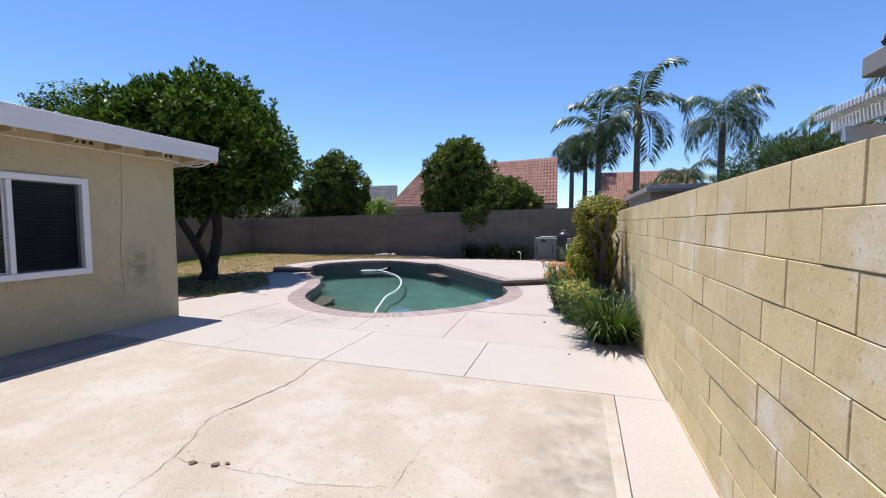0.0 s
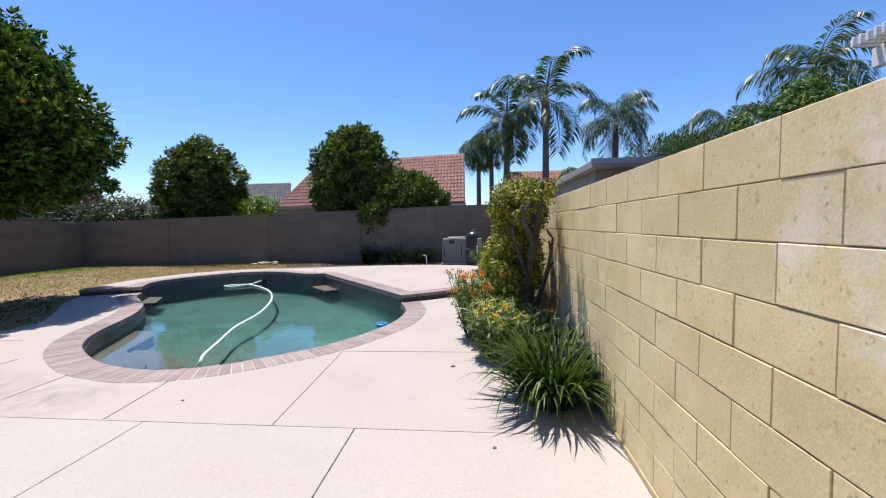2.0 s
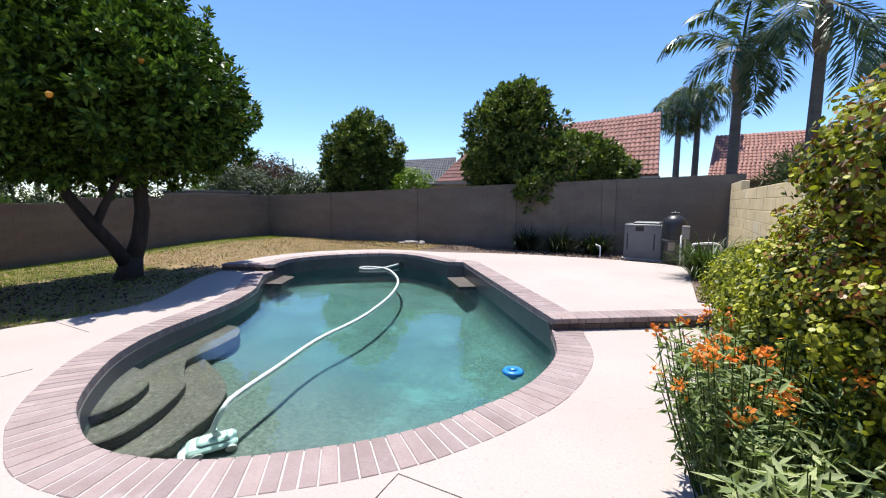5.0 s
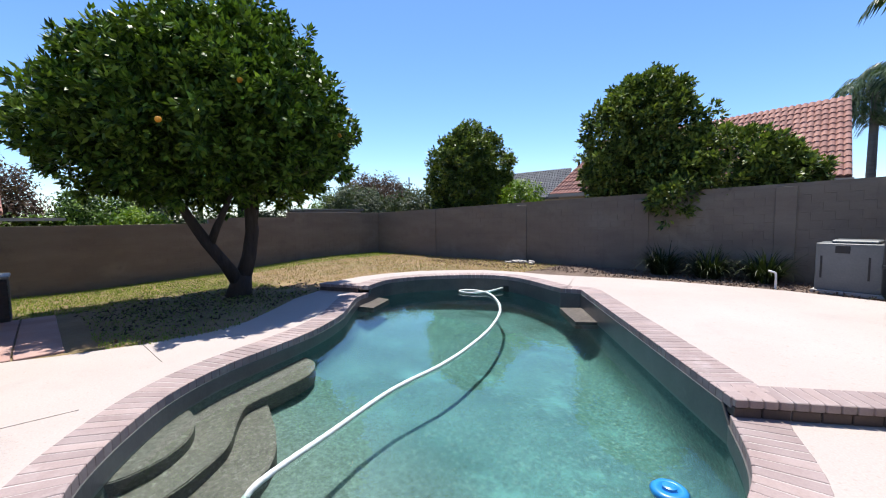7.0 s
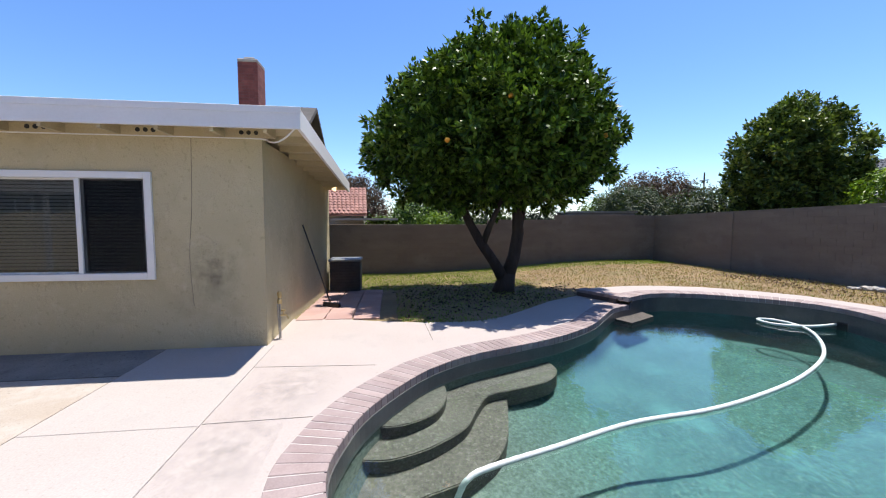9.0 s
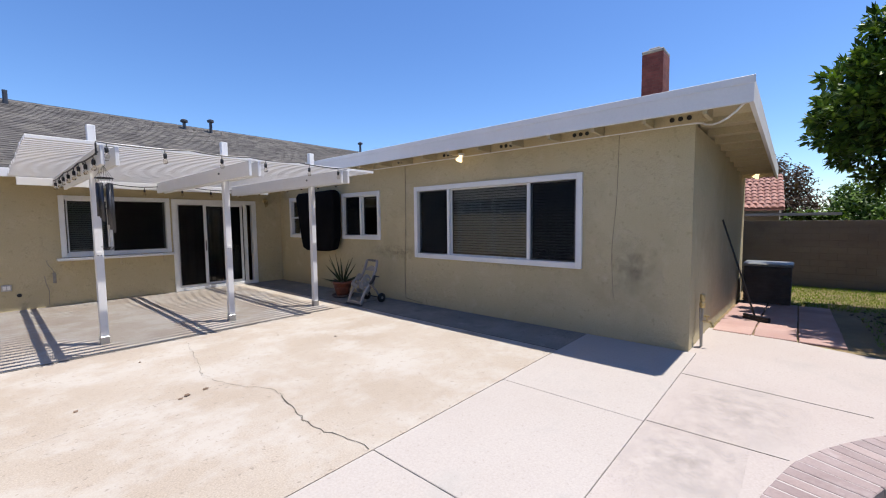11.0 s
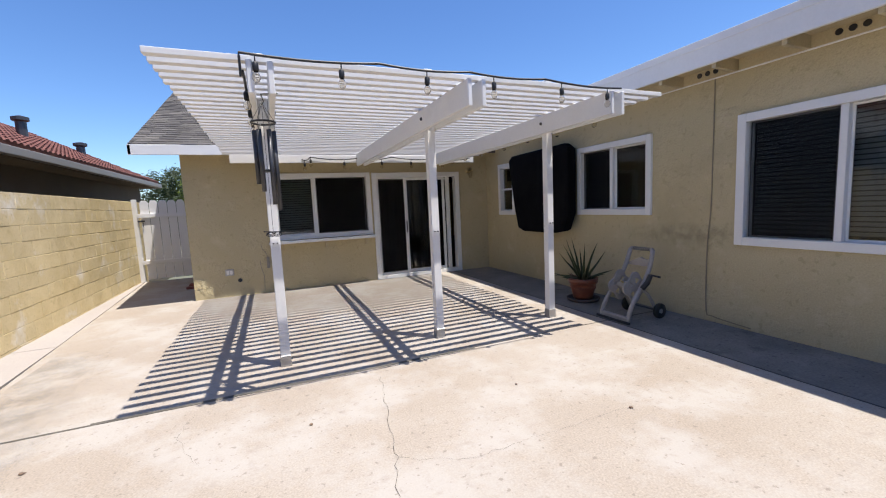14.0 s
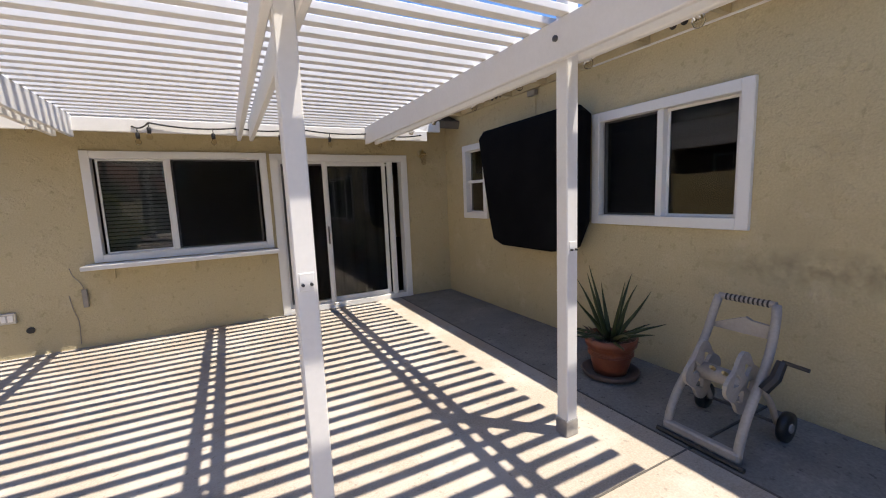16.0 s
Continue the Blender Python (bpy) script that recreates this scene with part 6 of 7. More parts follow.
for x, y, z, r, h, cap in ((4.8, -6.3, 3.7, 0.05, 0.4, False), (4.9, -7.3, 3.75, 0.06, 0.28, False), (4.9, -8.3, 3.75, 0.07, 0.16, True), (5.0, -11.9, 3.58, 0.12, 0.75, True), (5.1, -16.0, 3.6, 0.13, 0.65, True)):
    v_ = thing("roof_vent", "metal vent pipe on the tile roof", "vent", (x, y, z))
    bm = bmesh.new()
    lathe(bm, [(r, -0.1), (r, h)], 12)
    part("pipe", bm, M["darkmetal"], v_)
    if cap:
        bm = bmesh.new()
        lathe(bm, [(r * 1.1, h), (r * 1.6, h + 0.03), (r * 1.6, h + 0.12), (r * 0.6, h + 0.16)], 12)
        part("cap", bm, M["darkmetal"], v_)
sk = thing("skylight", "white domed skylight on the tile roof", "skylight", (4.7, -5.0, 3.62))
part("curb", boxes((-0.45, 0.45, -0.75, 0.75, -0.2, 0.16), bevel=0.01), M["darkmetal"], sk)
bm = bmesh.new()
bmesh.ops.create_uvsphere(bm, u_segments=20, v_segments=10, radius=1, matrix=Matrix.Translation((0, 0, 0.16)) @ Matrix.Diagonal((0.43, 0.72, 0.2, 1)))
part("dome", bm, M["vinyl"], sk, smooth=True)
lat = thing("patio_cover", "white slatted patio cover next door", "patio cover", (0.05, 0, -0.06))
for i in range(29):
    y = 3.92 + i * 0.057
    part("slat", boxes((3.46, 6.0, y - 0.014, y + 0.014, 2.86, 2.93), bevel=0.004), M["white"], lat)
for x in (3.66, 4.4, 5.1, 5.8):
    part("rafter", boxes((x - 0.03, x + 0.03, 3.82, 5.56, 2.72, 2.86), bevel=0.004), M["white"], lat)
part("beam", boxes((3.55, 6.0, 5.12, 5.2, 2.56, 2.72), bevel=0.004), M["white"], lat)
part("post", boxes((3.6, 3.72, 5.10, 5.22, -0.19, 2.56), bevel=0.006), M["white"], lat)
part("post", boxes((5.7, 5.82, 5.10, 5.22, -0.19, 2.56), bevel=0.006), M["white"], lat)
gs = thing("neighbour_shed", "grey shed with a flat roof behind the block wall", "shed", (0, 0, 0))
part("wall", boxes((2.05, 5.2, 6.75, 9.2, -0.25, 2.13)), M["greystucco"], gs)
part("roof", boxes((1.97, 5.3, 6.58, 9.4, 2.13, 2.21), bevel=0.008), M["greystucco"], gs)
part("trim", boxes((1.96, 5.31, 6.57, 6.60, 2.17, 2.225)), M["steel"], gs)

# brick chimney and the rear gable of the house
ch = thing("chimney", "red brick chimney with a pale crown", "chimney", (-11.75, 3.18, 2.3))
ch.scale = (0.72, 0.66, 1.0)
part("core", boxes((-0.42, 0.42, -0.36, 0.36, 0, 3.45)), M["brickmortar"], ch)
for row in range(20, 46):
    z = row * 0.075
    sh = 0.105 if row % 2 else 0.0
    for k in range(4):
        y0, y1 = -0.37 + k * 0.21 - sh * 0.5, -0.37 + k * 0.21 + 0.2 - sh * 0.5
        part("brick", boxes((0.40, 0.432, max(-0.37, y0), min(0.37, y1), z, z + 0.066)), M["brick"], ch)
        x0_, x1_ = -0.43 + k * 0.225 - sh * 0.5, -0.43 + k * 0.225 + 0.215 - sh * 0.5
        part("brick", boxes((max(-0.43, x0_), min(0.43, x1_), 0.35, 0.372, z, z + 0.066)), M["brick"], ch)
part("crown", boxes((-0.44, 0.44, -0.38, 0.38, 3.45, 3.53), (-0.25, 0.25, -0.2, 0.2, 3.53, 3.62), bevel=0.02), M["stone"], ch, "pale mortar crown")
roof_gable = bmesh.new()
for pts in (((-10.4, 4.6, 3.38), (-10.4, -8, 3.38), (-13.2, -8, 5.0), (-13.2, 4.6, 5.0)), ((-13.2, 4.6, 5.0), (-13.2, -8, 5.0), (-16.0, -8, 3.38), (-16.0, 4.6, 3.38))):
    roof_gable.faces.new([roof_gable.verts.new(p) for p in pts])
thicken(roof_gable, geom=roof_gable.faces[:], thickness=0.12)
setting("roof_rear", roof_gable, M["shingle"], "grey-brown shingled gable roof behind the wing", "roof")
bm = bmesh.new()
f = bm.faces.new([bm.verts.new(p) for p in ((-11.2, 4.25, 2.5), (-11.2, 4.25, 3.7), (-13.2, 4.25, 4.88), (-15.5, 4.25, 3.55), (-15.5, 4.25, 2.5))])
thicken(bm, geom=[f], thickness=0.1)
setting("wall_rear_gable", bm, M["stucco"], "olive stucco gable behind the wing", "wall")
for x, h in ((-0.7, 0.35), (-4.7, 0.22), (-5.5, 0.35), (-11.8, 0.45)):
    v_ = thing("roof_vent", "small metal vent on the shingle roof", "vent", (x, -9.2, 4.72))
    bm = bmesh.new()
    lathe(bm, [(0.05, -0.1), (0.05, h)], 10)
    part("pipe", bm, M["darkmetal"], v_)
    if h < 0.5 and x < -2:
        bm = bmesh.new()
        lathe(bm, [(0.06, h), (0.11, h + 0.02), (0.11, h + 0.08), (0.03, h + 0.12)], 10)
        part("cap", bm, M["darkmetal"], v_)
pole = thing("utility_pole", "distant wooden utility pole with crossarm", "utility pole", (-63, 60, -0.25))
bm = bmesh.new()
tube(bm, [(0, 0, 0), (0, 0, 10.2)], [0.16, 0.11], 8)
part("pole", bm, M["bark"], pole)
part("crossarm", boxes((-1.0, 1.0, -0.06, 0.06, 8.8, 8.95)), M["bark"], pole)

# ---- pool things ----
hose = thing("pool_hose", "white floating pool hose looping to the skimmer", "hose", (0, 0, 0))
bm = bmesh.new()
hose_line = smooth_line([(-3.04, 7.22, -0.66), (-3.03, 7.26, -0.5), (-3.0, 7.32, WATER - 0.02), (-3.08, 7.5, WATER + 0.015), (-3.28, 8.1, WATER + 0.015), (-3.58, 9.0, WATER + 0.015), (-3.72, 9.9, WATER + 0.015), (-3.95, 10.7, WATER + 0.015), (-4.35, 11.7, WATER + 0.015),
                         (-4.95, 12.75, WATER + 0.015), (-5.65, 13.55, WATER + 0.02), (-6.3, 14.02, WATER + 0.03), (-6.85, 14.02, WATER + 0.03), (-6.95, 13.75, WATER + 0.03), (-6.6, 13.72, WATER + 0.03), (-6.3, 14.1, WATER + 0.05), (-6.25, 14.6, WATER + 0.08)], 0.06)
tube(bm, hose_line, [0.024 + 0.003 * (k % 2) for k in range(len(hose_line))], 8)
part("tube", bm, M["hose"], hose, smooth=True)
skim = thing("skimmer", "dark skimmer mouth in the pool wall", "skimmer", (0, 0, 0))
part("mouth", boxes((-6.42, -6.08, 14.62, 14.70, -0.30, -0.08), bevel=0.01), M["black"], skim)
cl = thing("pool_cleaner", "pale green pool cleaner under the water", "pool cleaner", (-3.04, 7.22, -0.95), 60)
part("body", boxes((-0.2, 0.2, -0.12, 0.12, 0.03, 0.13), bevel=0.03), M["palegreen"], cl)
part("hood", boxes((-0.12, 0.13, -0.08, 0.08, 0.13, 0.19), bevel=0.025), M["palegreen"], cl)
part("skirt", boxes((-0.26, -0.14, -0.17, 0.17, 0.0, 0.03), bevel=0.01), M["hose"], cl)
bm = bmesh.new()
tube(bm, [(0.05, 0, 0.18), (0.02, 0, 0.30)], 0.03, 10)
part("swivel", bm, M["hose"], cl)
for sx in (-0.12, 0.14):
    for sy in (-0.13, 0.13):
        bm = bmesh.new()
        lathe(bm, [(0.05, -0.015), (0.05, 0.015)], 14, m=pose(sx, sy, 0.05, 90, 0, 0))
        part("wheel", bm, M["greyplastic"], cl)
fl = thing("chlorine_floater", "round blue floating chlorine dispenser", "floater", (-0.97, 9.28, WATER))
bm = bmesh.new()
lathe(bm, [(0.05, -0.12), (0.06, -0.02), (0.11, 0.0), (0.12, 0.025), (0.10, 0.045), (0.06, 0.05), (0.055, 0.03), (0.02, 0.03)], 24)
part("float", bm, M["blue"], fl, smooth=True)
bm = bmesh.new()
lathe(bm, [(0.045, 0.032), (0.045, 0.06), (0.03, 0.066)], 18)
part("cap", bm, M["blue"], fl)

# pool equipment by the back wall
eq = thing("pool_heater", "grey enamelled pool heater with louvred side", "pool heater", (-0.1, 17.25, 0.10), -8)
part("plinth", boxes((-0.5, 0.5, -0.4, 0.4, 0.0, 0.07), bevel=0.01), M["stone"], eq)
body_ = part("cabinet", boxes((-0.45, 0.45, -0.36, 0.36, 0.07, 0.96), bevel=0.012), M["greyenamel"], eq)
part("top_vent", boxes((-0.25, 0.38, -0.3, 0.3, 0.96, 1.02), bevel=0.02), M["greyenamel"], eq)
part("control_window", boxes((-0.18, 0.02, -0.372, -0.355, 0.78, 0.92), bevel=0.003), M["black"], eq, "dark control window")
for x in (-0.38, 0.26):
    part("louvre", boxes((x, x + 0.03, -0.37, -0.355, 0.3, 0.72)), M["black"], eq)
part("label_plate", boxes((0.448, 0.455, -0.2, -0.05, 0.45, 0.62)), M["vinyl"], eq, "pale rating plate")
tank = thing("sand_filter", "black cylindrical pool filter tank", "pool filter", (0.55, 16.85, 0.10))
bm = bmesh.new()
lathe(bm, [(0.22, 0), (0.26, 0.06), (0.27, 0.1), (0.27, 1.0), (0.25, 1.1), (0.14, 1.19), (0.06, 1.22)], 24)
part("tank", bm, M["sand_filter"], tank, smooth=True)
bm = bmesh.new()
lathe(bm, [(0.275, 0.55), (0.285, 0.56), (0.285, 0.60), (0.275, 0.61)], 24)
part("clamp_band", bm, M["darkmetal"], tank)
bm = bmesh.new()
lathe(bm, [(0.05, 1.21), (0.05, 1.27), (0.025, 1.3)], 12)
tube(bm, [(-0.09, 0, 1.27), (0.09, 0, 1.27)], 0.015, 6)
part("air_valve", bm, M["darkmetal"], tank)
part("warning_label", boxes((-0.12, 0.03, -0.276, -0.268, 0.35, 0.55)), M["coping"], tank, "faded red warning label")
pump = thing("pool_pump", "pool pump with white plastic piping", "pool pump", (0.95, 16.5, 0.10))
bm = bmesh.new()
lathe(bm, [(0.1, -0.2), (0.11, 0.0), (0.11, 0.15), (0.09, 0.22)], 16, m=pose(0, 0, 0.14, 0, 90, 20))
part("motor", bm, M["black"], pump, smooth=True)
bm = bmesh.new()
tube(bm, smooth_line([(0.0, 0, 0.2), (0.0, 0, 0.5), (0.1, 0, 0.55), (0.5, 0.1, 0.55), (0.6, 0.2, 0.3)], 0.05), 0.03, 8)
tube(bm, [(-0.25, -0.15, 0.0), (-0.25, -0.15, 0.75)], 0.02, 8)
part("piping", bm, M["vinyl"], pump, "white plastic pipes", smooth=True)
part("base", boxes((-0.2, 0.25, -0.12, 0.12, -0.01, 0.04), bevel=0.01), M["black"], pump)
tb = thing("timer_box", "pale grey timer box on a conduit", "control box", (0.78, 16.35, 0.10))
part("box", boxes((-0.08, 0.08, -0.06, 0.06, 0.65, 0.98), bevel=0.012), M["tan_gutter"], tb)
bm = bmesh.new()
tube(bm, [(0, 0, 0), (0, 0, 0.65)], 0.016, 8)
part("conduit", bm, M["steel"], tb)
sp = thing("standpipe", "short white standpipe with bent top", "pipe", (-1.15, 16.75, 0.1))
bm = bmesh.new()
tube(bm, smooth_line([(0, 0, 0), (0, 0, 0.3), (-0.03, 0, 0.36), (-0.12, 0, 0.38)], 0.04), 0.02, 8)
part("pipe", bm, M["vinyl"], sp, smooth=True)
rnd = random.Random(8)
for i in range(12):
    x, y = -7.9 + rnd.uniform(-0.6, 0.7), 17.75 + rnd.uniform(-0.25, 0.25)
    r = rnd.uniform(0.05, 0.12)
    bm = bmesh.new()
    bmesh.ops.create_icosphere(bm, subdivisions=2, radius=r, matrix=Matrix.Translation((x, y, lawn_height(x, y) + r * 0.4)) @ Matrix.Diagonal((1.2, 0.9, 0.6, 1)))
    for v in bm.verts:
        v.co += Vector((rnd.uniform(-1, 1), rnd.uniform(-1, 1), rnd.uniform(-1, 1))) * r * 0.14
    tagged(link("stone", bm, M["stone"]), "pale loose stone by the back wall", "stone", "stones by the back wall")

# ---- things round the house ----
st = thing("deck_box", "dark brown woven storage box with grey lid", "storage box", (-11.15, 5.62, -0.20))
part("body", boxes((-0.38, 0.38, -0.38, 0.38, 0.0, 0.82), bevel=0.015), M["wicker"], st)
for i in range(11):
    part("weave_band", boxes((-0.386, 0.386, -0.386, 0.386, 0.03 + i * 0.072, 0.075 + i * 0.072), bevel=0.01), M["wicker"], st)
part("lid", boxes((-0.41, 0.41, -0.41, 0.41, 0.82, 0.88), bevel=0.015), M["greyenamel"], st, "grey plastic lid")
br = thing("push_broom", "dark push broom leaning on the house wall", "broom", (0, 0, 0))
bm = bmesh.new()
tube(bm, [(-8.02, 5.16, 1.60), (-8.30, 5.60, 0.05)], 0.014, 8)
part("handle", bm, M["black"], br)
hd = part("head", boxes((-0.2, 0.2, -0.03, 0.03, 0.06, 0.10), bevel=0.01), M["black"], br)
hd.matrix_basis = pose(-8.31, 5.62, -0.04, 0, 0, 60)
bs = part("bristles", boxes((-0.19, 0.19, -0.035, 0.035, 0.0, 0.06)), M["black"], br)
bs.matrix_basis = pose(-8.31, 5.62, -0.04, 0, 0, 60)
fa = thing("garden_tap", "weathered standpipe tap at the house corner", "tap", (-6.12, 5.21, 0.0))
bm = bmesh.new()
tube(bm, [(0, 0, 0), (0, 0, 0.62)], 0.014, 8)
part("pipe", bm, M["copper"], fa)
bm = bmesh.new()
lathe(bm, [(0.03, 0.5), (0.035, 0.52), (0.035, 0.56), (0.02, 0.58), (0.03, 0.6), (0.03, 0.66), (0.015, 0.68)], 12)
part("vacuum_breaker", bm, M["brass"], fa)
bm = bmesh.new()
tube(bm, [(0, 0, 0.33), (0.0, 0.09, 0.33), (0.0, 0.12, 0.28)], 0.013, 8)
part("spout", bm, M["brass"], fa)
bm = bmesh.new()
tube(bm, [(0.0, 0.05, 0.33), (0.0, 0.05, 0.4)], 0.007, 6)
lathe(bm, [(0.03, 0.39), (0.032, 0.40), (0.03, 0.41)], 12, (0, 0.05, 0))
part("handle", bm, M["brass"], fa)
bm = bmesh.new()
tube(bm, [(0.04, 0, 0.0), (0.04, -0.02, 0.5)], 0.01, 6)
part("side_pipe", bm, M["copper"], fa)


def lamp_under_eave(at):
    lp = thing("flood_lamp", "small flood lamp under the eave", "wall lamp", at)
    bm = bmesh.new()
    lathe(bm, [(0.05, 0.0), (0.05, 0.03)], 14, (0, 0, 0.09))
    part("base", bm, M["white"], lp)
    bm = bmesh.new()
    lathe(bm, [(0.022, 0.0), (0.03, 0.04), (0.062, 0.1), (0.05, 0.12)], 16, m=pose(0, 0, 0.1, 150, 0, 0))
    part("bulb", bm, M["glow"], lp, "frosted flood bulb", smooth=True)
    return lp


lamp_under_eave((-5.60, 1.75, 2.64))
lamp_under_eave((-11.0, 5.4, 2.46))
cb = thing("wall_cable", "painted cable running down the stucco", "cable", (0, 0, 0))
bm = bmesh.new()
tube(bm, smooth_line([(HX + 0.008, 0.17, 2.74), (HX + 0.008, 0.16, 1.4), (HX + 0.012, 0.13, 0.9), (HX + 0.008, 0.13, 0.15), (HX + 0.012, 0.2, 0.07), (HX + 0.02, 0.62, 0.03)], 0.06), 0.007, 6)
part("cord", bm, M["cord"], cb)
cb = thing("wall_cable", "thin dark cable and crack line down the stucco", "cable", (0, 0, 0))
bm = bmesh.new()
tube(bm, smooth_line([(HX + 0.003, 4.27, 2.72), (HX + 0.003, 4.25, 1.9), (HX + 0.003, 4.2, 1.2), (HX + 0.003, 4.23, 0.56)], 0.06), 0.004, 5)
part("cord", bm, M["cord"], cb)
cb = thing("eave_cable", "pale cable sagging along the eave", "cable", (0, 0, 0))
bm = bmesh.new()
tube(bm, smooth_line([(HX + 0.02, -2.0, 2.735), (HX + 0.02, 3.0, 2.735), (HX + 0.02, 5.0, 2.735), (-5.72, 5.2, 2.70), (-5.6, 5.35, 2.66), (-5.48, 5.5, 2.70), (-5.43, 5.62, 2.80)], 0.1), 0.011, 6)
part("cord", bm, M["white"], cb)

tv = thing("covered_television", "wall-mounted television under a fitted black cover", "television", (0, 0, 0))
bm = bmesh.new()
front = [(-3.60, 2.28), (-3.50, 2.35), (-2.0, 2.37), (-1.92, 2.30), (-1.93, 1.25), (-2.05, 0.98), (-2.3, 0.94), (-3.15, 0.94), (-3.32, 1.0), (-3.42, 1.35)]
rings = []
for x, s in ((-5.68, 0.97), (-5.60, 1.0), (-5.50, 1.0), (-5.47, 0.96)):
    rings.append([bm.verts.new((x, -2.76 + (y + 2.76) * s, 1.65 + (z - 1.65) * s)) for y, z in front])
for a, b in zip(rings, rings[1:]):
    for i in range(len(front)):
        j = (i + 1) % len(front)
        bm.faces.new((a[i], a[j], b[j], b[i]))
bm.faces.new(rings[0][::-1])
bm.faces.new(rings[-1])
bmesh.ops.recalc_face_normals(bm, faces=bm.faces)
part("cover", bm, M["blackcloth"], tv, "black fabric cover")
part("wall_bracket", boxes((HX, -5.66, -2.9, -2.6, 1.5, 1.8)), M["darkmetal"], tv)
bm = bmesh.new()
tube(bm, [(HX + 0.01, -2.85, 2.68), (HX + 0.01, -2.83, 2.36)], 0.006, 6)
part("cord", bm, M["eave"], tv)
part("junction_box", boxes((HX, HX + 0.06, -2.93, -2.80, 2.66, 2.72), bevel=0.006), M["tan_gutter"], tv)

pot = thing("aloe_pot", "terracotta pot with a spiky aloe on a saucer", "potted plant", (-5.30, -1.38, 0.0))
bm = bmesh.new()
lathe(bm, [(0.19, 0), (0.22, 0.015), (0.235, 0.05), (0.22, 0.055), (0.2, 0.03)], 28)
part("saucer", bm, M["darkbrick"], pot, "dark glazed saucer", smooth=True)
bm = bmesh.new()
lathe(bm, [(0.13, 0.03), (0.15, 0.1), (0.175, 0.22), (0.19, 0.27), (0.205, 0.275), (0.215, 0.34), (0.20, 0.345), (0.19, 0.30)], 28)
for z in (0.19, 0.205, 0.22):
    lathe(bm, [(0.168 + z * 0.03, z), (0.178 + z * 0.03, z + 0.004), (0.17 + z * 0.03, z + 0.008)], 28)
part("pot", bm, M["terracotta"], pot, smooth=True)
bm = bmesh.new()
lathe(bm, [(0.185, 0.29), (0.10, 0.315), (0.01, 0.32)], 20)
part("soil", bm, M["soil"], pot)
rnd = random.Random(4)
for i in range(20):
    az = i * 2.4 + rnd.uniform(-0.2, 0.2)
    rise = rnd.uniform(0.95, 1.42) if i < 9 else rnd.uniform(0.15, 0.6)
    L = rnd.uniform(0.45, 0.70) if i < 9 else rnd.uniform(0.25, 0.45)
    if i == 9:
        az, rise, L = 0.9, 0.45, 0.62
    bm = bmesh.new()
    p = Vector((0.04 * math.cos(az), 0.04 * math.sin(az), 0.31))
    d = Vector((math.cos(az), math.sin(az), 0))
    pts, rad = [], []
    ang = rise
    for k in range(7):
        pts.append(p.copy())
        rad.append(0.022 * (1 - (k / 6) ** 1.3) + 0.0015)
        p = p + (d * math.cos(ang) + Vector((0, 0, math.sin(ang)))) * L / 6
        ang += rnd.uniform(-0.1, 0.06)
    tube(bm, pts, rad, 5)
    part("aloe_leaf", bm, M["aloe"], pot, smooth=True)
P = [(0.14 * math.cos(a) + rnd.uniform(-0.04, 0.04), 0.14 * math.sin(a) + rnd.uniform(-0.04, 0.04), 0.34) for a in (rnd.uniform(0, 6.28) for _ in range(90))]
add_mesh("dry_litter", leaf_cloud("dry_litter", P, [(p[0] * 5, p[1] * 5, 0.1) for p in P], 0.07, 0.02, M["chip"], np.random.default_rng(3), 0.3, 0.2, True), pot, "dry leaf litter")

# hose reel cart
rc = thing("hose_reel_cart", "taupe plastic hose reel cart with black wheels and crank", "hose reel", (-5.20, -0.43, 0.0), 90)
rc.scale = (0.88, 0.9, 0.9)
